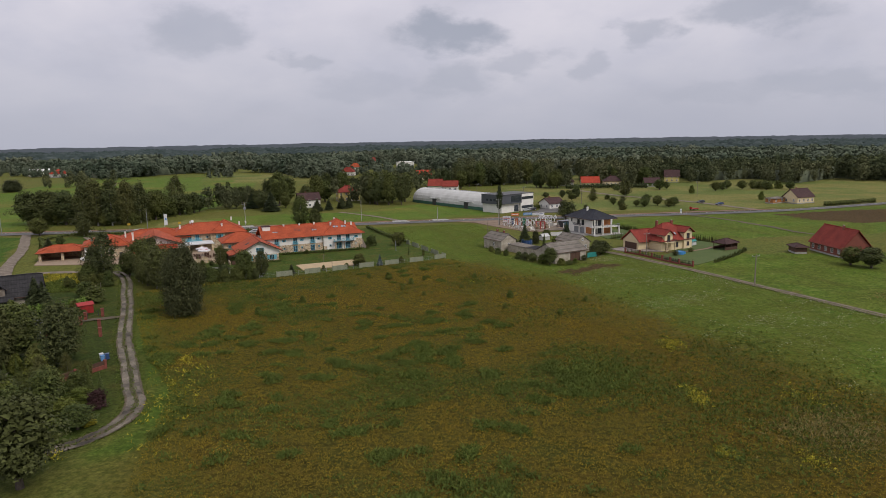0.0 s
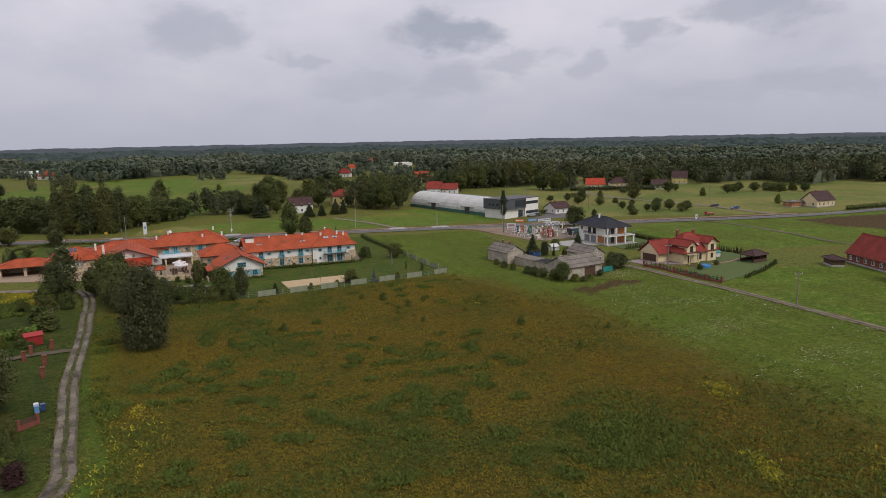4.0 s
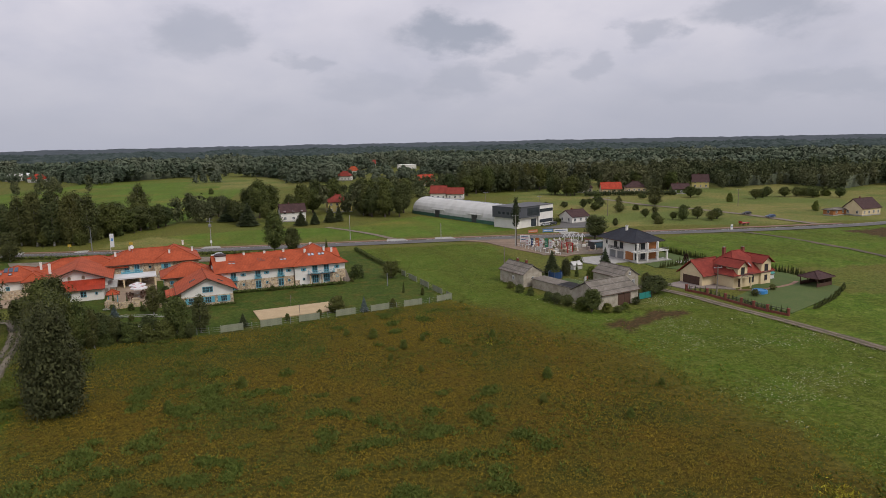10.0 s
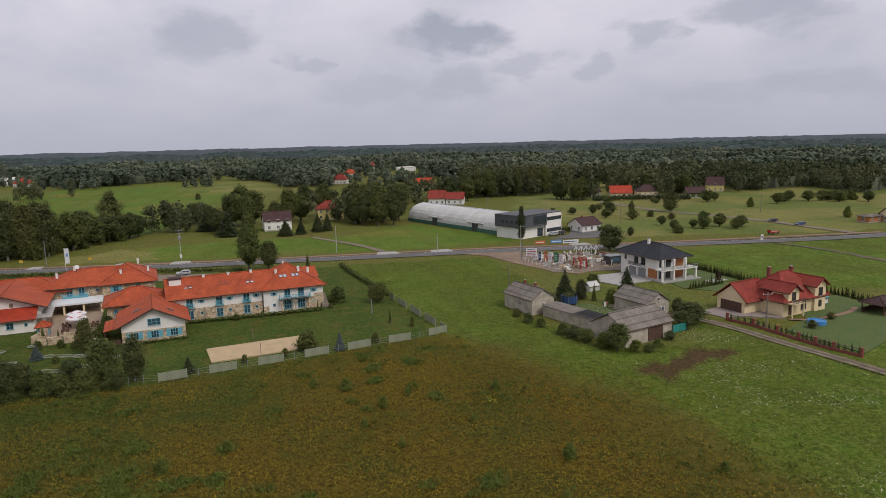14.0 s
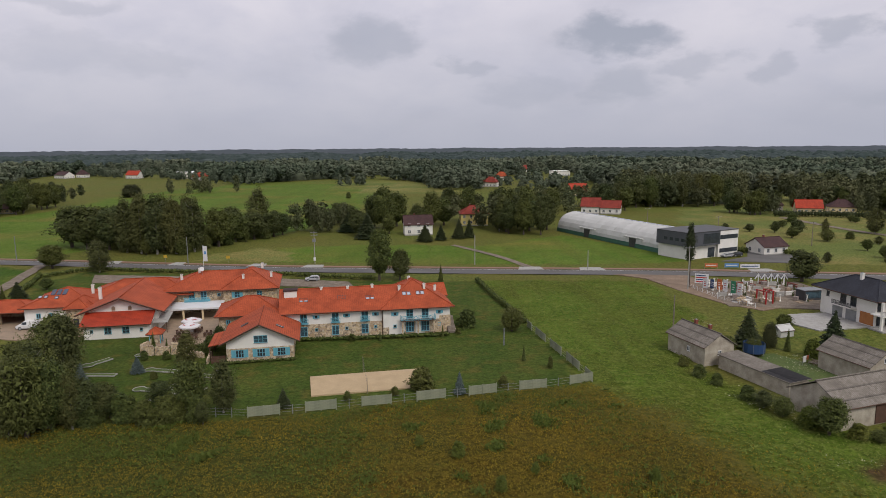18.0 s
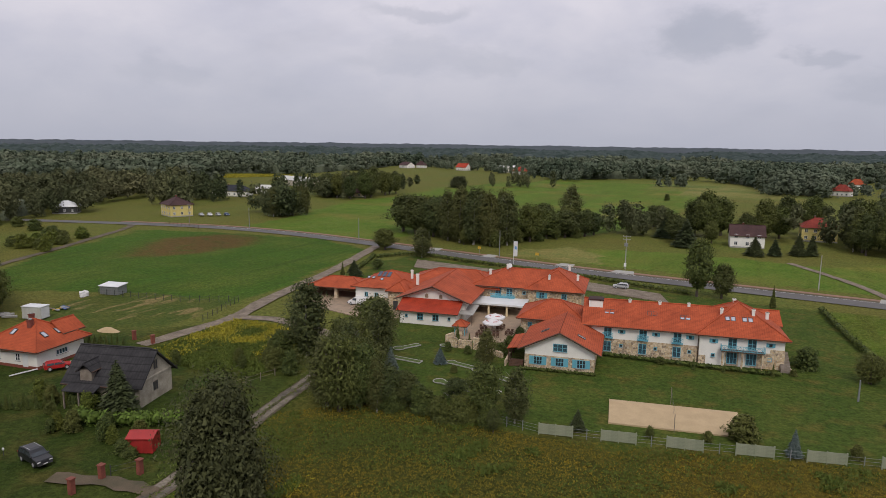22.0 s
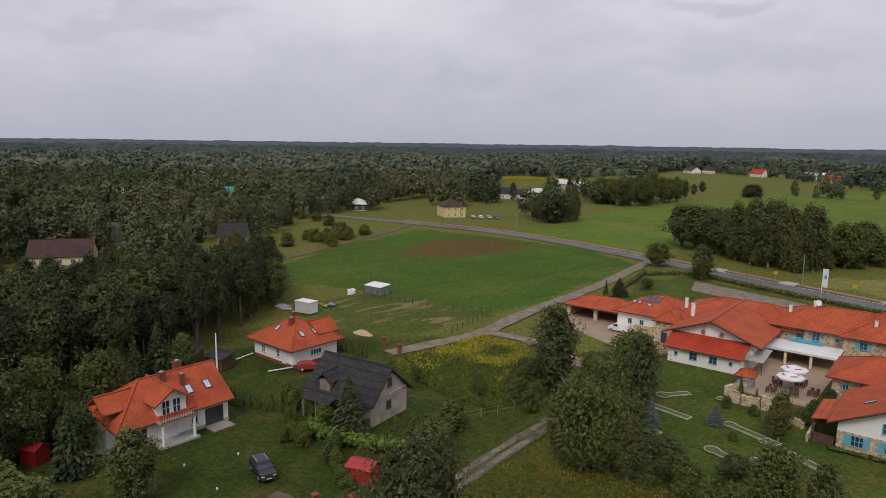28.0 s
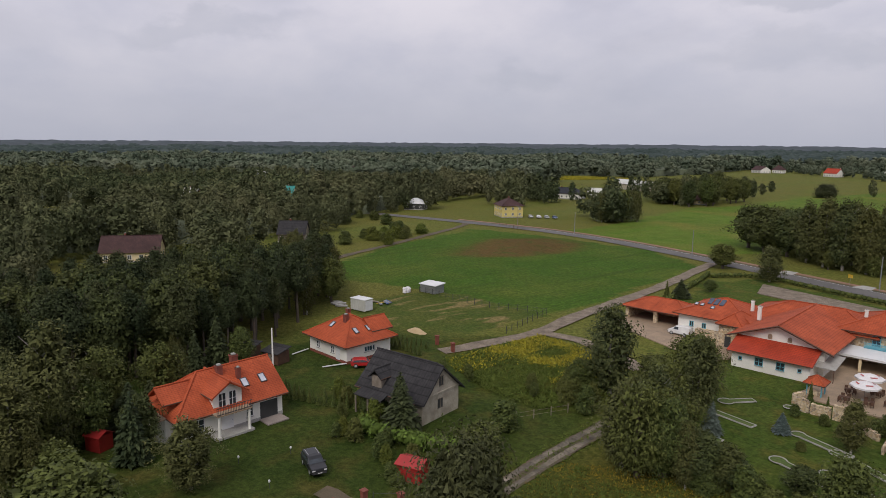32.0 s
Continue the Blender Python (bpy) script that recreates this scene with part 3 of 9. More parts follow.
for nm, arr in (("cover_a", cover_a), ("cover_b", cover_b), ("cover_c", cover_c), ("cover_d", cover_d), ("cover_e", cover_e)):
    at = gm.color_attributes.new(nm, "FLOAT_COLOR", "POINT")
    at.data.foreach_set("color", arr.ravel())


def ground_material():
    m, nt, b = bsdf_mat("ground_cover")

    def cov(nm):
        a = nt.nodes.new("ShaderNodeAttribute"); a.attribute_name = nm
        s = nt.nodes.new("ShaderNodeSeparateColor"); nt.links.new(a.outputs["Color"], s.inputs[0])
        return s.outputs

    def scaled(sock, k):
        q = nt.nodes.new("ShaderNodeMath"); q.operation = "MULTIPLY"; q.inputs[1].default_value = k
        nt.links.new(sock, q.inputs[0])
        return q.outputs[0]

    def streaks(turned, across, length, lo, hi):
        """Noise drawn out along one way over the ground."""
        co = nt.nodes.new("ShaderNodeTexCoord"); mp = nt.nodes.new("ShaderNodeMapping")
        mp.inputs["Rotation"].default_value, mp.inputs["Scale"].default_value = (0, 0, radians(turned)), (1 / across, 1 / length, 1)
        q = nt.nodes.new("ShaderNodeTexNoise"); q.inputs["Scale"].default_value, q.inputs["Detail"].default_value = 1.0, 4.0
        r = nt.nodes.new("ShaderNodeMapRange"); r.inputs["From Min"].default_value, r.inputs["From Max"].default_value = lo, hi
        nt.links.new(co.outputs["Object"], mp.inputs["Vector"]); nt.links.new(mp.outputs[0], q.inputs["Vector"]); nt.links.new(q.outputs["Fac"], r.inputs["Value"])
        return r.outputs[0]

    dd = cov("cover_d")
    big, mid, fine, grain = noise_fac(nt, 0.03, 4), noise_fac(nt, 0.13, 5), noise_fac(nt, 0.7, 5), noise_fac(nt, 3.5, 4, 0.3, 0.7)
    green = mixcol(nt, mid, (0.048, 0.084, 0.020), (0.088, 0.116, 0.030))
    olive = mixcol(nt, fine, green, (0.112, 0.124, 0.038))
    olive = mixcol(nt, big, olive, (0.120, 0.120, 0.040))
    weeds = mixcol(nt, fine, (0.094, 0.064, 0.012), (0.056, 0.044, 0.010))
    weeds = mixcol(nt, scaled(mid, 0.6), weeds, (0.062, 0.058, 0.013))
    weeds = mixcol(nt, scaled(noise_fac(nt, 0.06, 4, 0.5, 0.62), 0.6), weeds, (0.040, 0.052, 0.014))
    weeds = mixcol(nt, scaled(dd[0], 0.3), weeds, mixcol(nt, fine, (0.052, 0.062, 0.016), (0.040, 0.058, 0.017)))
    weeds = mixcol(nt, scaled(dd[1], 0.8), weeds, mixcol(nt, fine, (0.040, 0.052, 0.015), (0.030, 0.044, 0.013)))
    lawn = mixcol(nt, mid, (0.040, 0.072, 0.016), (0.062, 0.088, 0.022))
    lawn = mixcol(nt, noise_fac(nt, 0.25, 4, 0.5, 0.7), lawn, (0.085, 0.084, 0.026))
    crop = mixcol(nt, fine, (0.036, 0.084, 0.012), (0.052, 0.104, 0.017))
    crop = mixcol(nt, noise_fac(nt, 0.05, 4, 0.45, 0.7), crop, (0.072, 0.104, 0.022))
    crop = mixcol(nt, streaks(-38, 2.2, 60, 0.5, 0.72), crop, (0.040, 0.074, 0.014))
    meadow = mixcol(nt, mid, (0.064, 0.118, 0.016), (0.092, 0.140, 0.026))
    meadow = mixcol(nt, noise_fac(nt, 0.45, 5, 0.52, 0.7), meadow, (0.140, 0.180, 0.050))
    meadow = mixcol(nt, scaled(streaks(-7, 3.0, 40, 0.5, 0.7), 0.55), meadow, (0.058, 0.074, 0.018))
    meadow = mixcol(nt, scaled(noise_fac(nt, 0.05, 5, 0.42, 0.58), 0.45), meadow, (0.078, 0.088, 0.018))
    soil = mixcol(nt, fine, (0.080, 0.050, 0.032), (0.052, 0.042, 0.022))
    brown = mixcol(nt, noise_fac(nt, 0.16, 5, 0.5, 0.7), (0.088, 0.060, 0.026), (0.062, 0.076, 0.020))
    dry = mixcol(nt, mid, (0.190, 0.172, 0.080), (0.134, 0.156, 0.060))
    dry = mixcol(nt, noise_fac(nt, 0.02, 4, 0.45, 0.6), dry, (0.108, 0.140, 0.050))
    gold = mixcol(nt, mid, (0.080, 0.078, 0.018), (0.042, 0.060, 0.016))
    yard = mixcol(nt, mid, (0.050, 0.080, 0.020), (0.078, 0.092, 0.028))
    yard = mixcol(nt, streaks(40, 3.0, 11, 0.55, 0.64), yard, (0.175, 0.145, 0.085))
    # a darker green for the grass of the west gardens
    dark_grass = mixcol(nt, mid, (0.026, 0.046, 0.011), (0.040, 0.058, 0.015))
    dark_grass = mixcol(nt, noise_fac(nt, 0.2, 4, 0.5, 0.7), dark_grass, (0.064, 0.064, 0.022))
    a, bb, cc = cov("cover_a"), cov("cover_b"), cov("cover_c")
    far_green = mixcol(nt, mid, (0.070, 0.130, 0.020), (0.100, 0.150, 0.032))
    far_green = mixcol(nt, noise_fac(nt, 0.022, 5, 0.5, 0.66), far_green, (0.135, 0.140, 0.042))
    far_green = mixcol(nt, scaled(streaks(12, 6, 160, 0.5, 0.66), 0.5), far_green, (0.085, 0.112, 0.026))
    col = mixcol(nt, cov("cover_e")[0], olive, far_green)
    for fac, tone in ((a[2], crop), (cc[0], meadow), (a[0], weeds), (a[1], lawn), (cc[2], dark_grass), (bb[1], dry), (bb[2], gold), (cc[1], yard), (dd[2], brown), (bb[0], soil), (cov("cover_e")[1], crop)):
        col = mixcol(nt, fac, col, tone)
    col = mixcol(nt, grain, col, (0.52, 0.55, 0.50), "MULTIPLY")
    col = mixcol(nt, noise_fac(nt, 1.3, 5, 0.42, 0.60), col, (0.66, 0.70, 0.62), "MULTIPLY")
    col = mixcol(nt, big, col, (0.86, 0.88, 0.84), "MULTIPLY")
    col = mixcol(nt, 1.0, col, (1.72, 1.56, 1.18), "MULTIPLY")
    nt.links.new(col, b.inputs["Base Color"])
    b.inputs["Roughness"].default_value = 0.95
    b.inputs["Specular IOR Level"].default_value = 0.1
    bump_to(nt, b, grain, 0.5, 0.15)
    return m


M["ground"] = ground_material()
gm.materials.append(M["ground"])
tagged(new("ground", gm), "flat ground of weeds, meadow, lawns and fields reaching the horizon", "ground", kind="structure")
rg = random.Random(5)


def laid(name, vf, mat, label, category):
    return tagged(part(name, vf, mat), label, category, kind="structure")


# ---- roads, lanes, pavings ----
ROAD = [(-900.0, -260.0), (-520.0, 10.0), (-497.6, 159.2), (-331.4, 197.3), (-260.6, 217.3), (-213.7, 227.6), (-173.3, 228.2), (-130.9, 221.4), (-96.5, 214.1), (-45.3, 203.7), (7.7, 197.2), (79.4, 188.6), (130.5, 178.7), (218.0, 167.6), (340.0, 176.0), (620.0, 165.0), (1200.0, 140.0)]
laid("road", strip(ROAD, 7.2, 0.02, step=6), "asphalt", "grey two-lane asphalt country road", "road")
laid("road_line", strip([p for p in ROAD if -260 < p[0] < 350], 0.14, 0.03, offset=3.3, step=6), "paint_white", "thin white edge line on the road", "road marking")
laid("pavement", strip([(-260.6, 217.3), (-213.7, 227.6), (-173.3, 228.2), (-130.9, 221.4), (-96.5, 214.1), (-45.3, 203.7), (7.7, 197.2), (79.4, 188.6), (130.5, 178.7), (218.0, 167.6)], 1.8, 0.05, offset=6.6, thick=0.2, step=6), "red_paving", "narrow reddish block-paved footpath beside the road", "pavement")
laid("verge", strip([(-260.6, 217.3), (-213.7, 227.6), (-173.3, 228.2), (-130.9, 221.4), (-96.5, 214.1), (-45.3, 203.7), (7.7, 197.2), (79.4, 188.6), (130.5, 178.7), (218.0, 167.6)], 1.5, 0.0, offset=4.6, step=6), "earth", "dusty earth verge along the asphalt road", "verge")
for x, y, w in ((-34.5, 208.9, 7), (-53.0, 212.3, 6), (33.8, 200.5, 8), (52.3, 198.1, 8), (-102.6, 221.0, 5), (-80.2, 216.8, 5), (102.6, 192.2, 8)):
    laid("driveway_apron", moved(prism([(-w / 2, -2.4), (w / 2, -2.4), (w / 2 - 0.8, 2.4), (-w / 2 + 0.8, 2.4)], -0.1, 0.06), pose(x, y, 0, 0, 0, -3)), "concrete", "pale concrete driveway apron across the footpath", "driveway")
laid("side_road", strip([(-124.5, 216.8), (-121.9, 207.0), (-112.9, 172.1), (-105.4, 131.6), (-101.2, 115.7), (-101.8, 104.0), (-102.2, 97.0), (-102.8, 92.0)], 3.6, 0.05, step=3, wobble=0.2, rng=rg), "gravel", "pale concrete and gravel side road beside the crop field", "road")
laid("lane_link", strip([(-103.0, 114.8), (-93.5, 117.8), (-83.1, 116.2), (-75.0, 113.2)], 3.4, 0.024, step=2.5, wobble=0.25, rng=rg), "gravel", "sandy lane linking the side road to the track", "road")
LANE = [(-74.5, 113.6), (-70.3, 111.0), (-66.5, 101.5), (-64.0, 90.0), (-62.3, 79.0), (-60.6, 70.0), (-58.6, 57.5), (-56.6, 43.0), (-55.0, 33.0), (-53.0, 24.0), (-51.0, 15.0), (-49.2, 6.0), (-47.8, 0.5), (-47.8, -4.5), (-49.4, -9.0), (-52.2, -12.4), (-55.0, -14.0), (-62.0, -16.0), (-73.4, -19.0), (-95.0, -27.6)]
laid("lane_bed", strip(LANE, 2.9, -0.02, step=2, wobble=0.15, rng=rg), "earth", "worn stony farm lane curving round the weedy field", "road")
for off in (-0.75, 0.75):
    laid("wheel_rut", strip(LANE, 0.85, 0.012, offset=off, step=2, wobble=0.16, rng=rg), "lane", "pale wheel rut of the farm lane", "road")
laid("driveway", strip([(-58.6, 54.0), (-60.1, 54.2), (-66.1, 53.4), (-71.6, 51.6)], 2.2, 0.02, step=1.5, wobble=0.35, rng=rg), "earth", "dark gravel driveway onto the lawn", "driveway")
TRACK = [(68.4, 107.6), (75.7, 97.6), (81.0, 87.7), (84.3, 69.9), (87.5, 53.3), (93.8, 2.4), (100.7, -29.2), (107.5, -70.3)]
laid("field_track", strip(TRACK, 2.6, 0.0, step=3, wobble=0.25, rng=rg), "earth", "dirt farm track past the red-roofed house", "road")
for off in (-0.75, 0.75):
    laid("wheel_rut", strip(TRACK, 0.7, 0.012, offset=off, step=3, wobble=0.14, rng=rg), "gravel", "sandy wheel rut of the farm track", "road")
laid("yard_dirt", (lambda r: prism(r, -0.2, 0.03))([(86.1, 147.1), (84.7, 156.0), (81.3, 167.3), (77.2, 185.4), (56.1, 189.5), (63.9, 182.1), (67.2, 166.2), (72.5, 150.4), (78.1, 143.4)]), "yard_earth", "bare brown dirt entrance to the display yard", "yard")
laid("yard_paving", prism([(72.4, 148.2), (99.7, 141.9), (104.0, 148.0), (103.5, 174.2), (75.9, 178.9)], -0.2, 0.05), "gravel", "pale gravelled display yard of the stone seller", "yard")
laid("grass_path", strip([(-172.1, 103.6), (-194.5, 113.7), (-216.0, 156.3), (-243.1, 210.5), (-257.6, 220.7)], 2.8, 0.01, step=4, wobble=0.4, rng=rg), "earth", "grassy dirt path beside the green crop", "path")
laid("ne_track", strip([(208.5, 176.0), (207.0, 190.0), (205.5, 216.7), (199.9, 244.6), (190.5, 270.0), (187.0, 300.0), (186.0, 335.0)], 4.2, 0.02, step=5, wobble=0.25, rng=rg), "gravel", "sandy track across the rough field", "road")
laid("field_ditch", strip([(165.3, 168.0), (169.5, 152.9), (169.7, 132.8), (170.0, 121.7), (168.1, 106.8), (170.5, 92.1)], 2.2, -0.02, step=4, wobble=0.4, rng=rg), "earth", "weedy ditch line between the meadows", "ditch")
laid("drive_north", strip([(33.9, 202.3), (26.2, 224.5), (12.0, 251.9)], 2.6, 0.0, step=3, wobble=0.2, rng=rg), "gravel", "sandy two-wheel drive to the house behind the trees", "driveway")
laid("hotel_parking", prism([(-98.7, 198.8), (-44.3, 190.1), (-20.8, 183.3), (-17.8, 174.2), (-44.3, 180.0), (-93.9, 186.6)][::-1], -0.2, 0.03), "gravel", "grey paved parking strip behind the hotel", "parking")
laid("hotel_yard", prism([(-98.3, 133.1), (-70.7, 125.9), (-68.5, 136.6), (-84.4, 149.3), (-100.7, 149.0)], -0.2, 0.03), "tan_paving", "beige gravel service yard by the garage", "yard")
laid("office_parking", prism([(97.6, 208.6), (124.0, 202.4), (128.0, 219.0), (114.8, 226.0), (110.1, 216.6)], -0.2, 0.04), "asphalt", "asphalt car park in front of the office", "parking")
laid("sand_court", moved(prism([(0, 0), (18.0, 0), (18.0, 8.9), (0, 8.9)], -0.2, 0.05), pose(-17.3, 95.1, 0, 0, 0, 10.0)), "sand", "rectangular beach volleyball court of yellow sand", "court")


# ---- trees ----
def ico(level):
    bm = bmesh.new()
    bmesh.ops.create_icosphere(bm, subdivisions=level, radius=1.0)
    v = np.array([p.co[:] for p in bm.verts]); t = np.array([[q.index for q in f.verts] for f in bm.faces])
    bm.free()
    return v, t


ICO1, ICO2 = ico(1), ico(2)


def hedge_leaves(rng, lobes, count, size, core=0.72):
    """Leaf sprays on the skin of lobes (centre, radii), with a dim core that closes each lobe."""
    cen = np.array([l[0] for l in lobes]); rad = np.array([l[1] for l in lobes])
    wgt = (rad[:, 0] * rad[:, 1] + rad[:, 0] * rad[:, 2]); wgt = wgt / wgt.sum()
    pick = rng.choice(len(lobes), count, p=wgt)
    d = rng.normal(size=(count, 3)); d /= np.linalg.norm(d, axis=1)[:, None]
    p = cen[pick] + d * rad[pick] * np.sqrt(rng.uniform(0.45, 1.5, (count, 1)))
    n = d + rng.normal(size=(count, 3)) * 0.55; n /= np.linalg.norm(n, axis=1)[:, None]
    a = np.cross(n, rng.normal(size=(count, 3))); a /= np.linalg.norm(a, axis=1)[:, None]
    b = np.cross(n, a)
    s = rng.uniform(0.55, 1.25, (count, 1)) * size
    v = np.concatenate([p + a * s, p - a * s * 0.6 + b * s * 0.8, p - a * s * 0.6 - b * s * 0.8 + n * s * 0.3], 1).reshape(-1, 3)
    t = np.arange(count)[:, None] * 3 + np.array([[0, 1, 2]])
    vs, ts, off = [v], [t], len(v)
    for c, r in zip(cen, rad):
        w = ICO1[0] * rng.uniform(0.82, 1.1, (len(ICO1[0]), 1))
        vs.append(c + w * r * core); ts.append(ICO1[1] + off); off += len(w)
    return np.concatenate(vs), np.concatenate(ts)


# outlines of crowns for a tree of height 10: lowest leaves, widest radius, clumps, depth of a clump, reach of the inner leaves, droop of the leaves
CROWN = {"round": (1.3, 3.8, 54, 0.85, 0.52, 0.3), "birch": (0.6, 2.6, 62, 1.35, 0.45, 1.1), "dense": (0.15, 3.6, 90, 1.5, 0.55, 1.0),
         "willow": (0.6, 3.5, 58, 1.5, 0.55, 1.4), "pine": (4.0, 2.5, 64, 0.8, 0.40, 0.5), "bush": (0.0, 4.75, 34, 0.9, 0.55, 0.4)}


def profile(shape, u):
    """Radius of a crown at the height u, from 0 at its foot to 1 at its tip."""
    if shape == "birch":
        return max(0.0, math.sin(math.pi * u**0.82)) ** 0.7
    if shape == "dense":
        return math.sqrt(max(0.0, 1 - u**2.2)) * (0.80 + 0.20 * min(1, u * 4))
    if shape == "bush":
        return math.sqrt(max(0.0, 1 - u * u)) * (0.85 + 0.15 * min(1, u * 5))
    if shape == "pine":
        return max(0.0, math.sin(math.pi * u**0.8)) ** 0.7
    return max(0.0, math.sin(math.pi * u**0.92)) ** 0.55


def leafy_crown(rng, shape, count, size, clumps=0, lumps=0.0):
    """A crown of many small clumps, each a loose heap of leaf sprays, larger ones further in."""
    foot, wide, n, deep, core, droop = CROWN[shape]
    n = clumps or n
    grow = (CROWN[shape][2] / n) ** 0.4
    ph = rng.uniform(0, 20)
    cen, rad = [], []
    for k in range(n):
        u, w = rng.uniform(0.02, 0.97), rng.uniform(0, 6.283)
        pr = profile(shape, u)
        bulge = 0.92 + 0.45 * noise.noise((math.cos(w) * 1.3 + ph, math.sin(w) * 1.3, u * 2.6))
        r = wide * pr * bulge * math.sqrt(rng.uniform(0.16, 1.0)) * 0.88
        s = wide * 0.25 * rng.uniform(0.55, 1.25) * (0.5 + 0.6 * pr) * grow
        cen.append((r * math.cos(w), r * math.sin(w), foot + (10 - foot) * u)); rad.append((s, s, s * deep))
    cen, rad = np.array(cen), np.array(rad)
    wgt = rad[:, 0] * rad[:, 2]; wgt = wgt / wgt.sum()
    pick = rng.choice(n, count, p=wgt)
    d = rng.normal(size=(count, 3)); d /= np.linalg.norm(d, axis=1)[:, None]
    p = cen[pick] + d * rad[pick] * np.sqrt(rng.uniform(0.2, 1.5, (count, 1)))
    inner = rng.uniform(0, 1, count) < 0.34
    uu = rng.uniform(0.03, 0.9, count); ww = rng.uniform(0, 6.283, count)
    ring = np.array([wide * core * profile(shape, q) for q in uu]) * np.sqrt(rng.uniform(0.1, 1.6, count))
    p[inner] = np.stack([ring * np.cos(ww), ring * np.sin(ww), foot + (10 - foot) * uu], 1)[inner]
    outward = p * np.array((1, 1, 0)) / wide + np.array((0, 0, 0.5))
    nrm = d * 0.6 + outward + rng.normal(size=(count, 3)) * 0.5; nrm /= np.linalg.norm(nrm, axis=1)[:, None]
    a = rng.normal(size=(count, 3)) + np.array((0, 0, -1.6 * droop)); a -= nrm * (a * nrm).sum(1)[:, None]; a /= np.linalg.norm(a, axis=1)[:, None]
    b = np.cross(nrm, a)
    s = rng.uniform(0.5, 1.3, (count, 1)) * size * np.where(inner, 2.0, 1.0)[:, None]
    lean = 0.8 / (1 + 0.5 * droop)
    v = np.concatenate([p + a * s * (1 + 0.3 * droop), p - a * s * 0.6 + b * s * lean, p - a * s * 0.6 - b * s * lean + nrm * s * 0.3], 1).reshape(-1, 3)
    t = np.arange(count)[:, None] * 3 + np.array([[0, 1, 2]])
    if lumps:
        for u in (0.25, 0.55, 0.8) if shape != "pine" else (0.4, 0.7):
            r = wide * profile(shape, u) * lumps
            w = ICO1[0] * rng.uniform(0.7, 1.15, (len(ICO1[0]), 1)) * np.array((r, r, (10 - foot) * 0.2)) + np.array((0, 0, foot + (10 - foot) * u))
            t = np.concatenate([t, ICO1[1] + len(v)]); v = np.concatenate([v, w])
    v[:, 2] = np.maximum(v[:, 2], 0.05)
    return v, t


def conifer_cloud(rng, count, size, base=0.5, wide=2.3):
    """Drooping sprays in tiers round a cone of height 10."""
    h = base + (10 - base) * (1 - np.sqrt(rng.uniform(0, 1, count)))
    tier = (h * 1.5) % 1.0
    r = wide * (1 - (h - base) / (10.2 - base)) * (1.12 - 0.45 * tier) * rng.uniform(0.55, 1.06, count)
    w = rng.uniform(0, 6.28, count)
    out = np.stack([np.cos(w), np.sin(w), 0 * w], 1)
    p = out * r[:, None] + np.stack([0 * h, 0 * h, h], 1)
    a = out + np.array((0, 0, -0.45)) + rng.normal(size=(count, 3)) * 0.25
    b = np.cross(a, (0, 0, 1)) + rng.normal(size=(count, 3)) * 0.3
    b /= np.linalg.norm(b, axis=1)[:, None]
    s = size * rng.uniform(0.6, 1.2, (count, 1)) * (0.45 + 0.55 * (1 - h[:, None] / 10))
    v = np.concatenate([p + a * s, p + b * s * 0.6, p - a * s * 0.7, p - b * s * 0.6], 1).reshape(-1, 3)
    q = np.arange(count)[:, None] * 4
    t = np.concatenate([q + [0, 1, 2], q + [0, 2, 3]])
    k = 9
    ang = np.arange(k) * 6.283 / k
    cone = np.concatenate([np.stack([wide * 0.62 * np.cos(ang), wide * 0.62 * np.sin(ang), 0 * ang + base], 1), [(0, 0, 9.6)]])
    ct = np.array([(i, (i + 1) % k, k) for i in range(k)]) + len(v)
    return np.concatenate([v, cone]), np.concatenate([t, ct])


def trunk_vf(rng, height, radius, lean=0.25, limbs=5, top=0.75, from_h=0.3):
    pts, rad = [], []
    for i in range(6):
        s = i / 5
        pts.append((lean * math.sin(s * 2 + rng.uniform(0, 1)), lean * math.sin(s * 1.4 + rng.uniform(0, 1)) * 0.6, s * height * top - (0.3 if i == 0 else 0)))
        rad.append(radius * (1.25 - s) if i else radius * 1.45)
    vfs = [tube(pts, rad, 7)]
    for k in range(limbs):
        s = rng.uniform(from_h, 0.9); j = min(4, int(s * 5))
        p = Vector(pts[j]).lerp(Vector(pts[j + 1]), s * 5 - j)
        w = rng.uniform(0, 6.28); ln = height * rng.uniform(0.08, 0.15)
        q = p + Vector((math.cos(w) * ln * 0.6, math.sin(w) * ln * 0.6, ln * 0.55))
        e2 = p + Vector((math.cos(w) * ln, math.sin(w) * ln, ln * 1.25))
        vfs.append(tube([p, q, e2], [radius * 0.42, radius * 0.28, radius * 0.1], 5))
    return merged(*vfs)


SPECIES = {
    # name: (outline, leaf material, bark, trunk radius, sprays, spray size)
    "broad": ("round", "leaf_mid", "bark", 0.22, 5200, 0.17),
    "dark": ("round", "leaf_dark", "bark", 0.22, 5200, 0.17),
    "birch": ("birch", "leaf_birch", "birch_bark", 0.12, 5200, 0.125),
    "dense": ("dense", "leaf_dome", "bark", 0.25, 19000, 0.105),
    "willow": ("willow", "leaf_mid", "bark", 0.2, 5200, 0.14),
    "pine": ("pine", "needle", "bark", 0.16, 4200, 0.115),
    "bush": ("bush", "leaf_mid", "bark", 0.2, 2600, 0.30),
    "bush_light": ("bush", "leaf_light", "bark", 0.2, 2600, 0.30),
    "bush_purple": ("bush", "purple_leaf", "bark", 0.2, 2600, 0.30),
    "bush_gold": ("bush", "gold_weed", "bark", 0.2, 2600, 0.30),
}
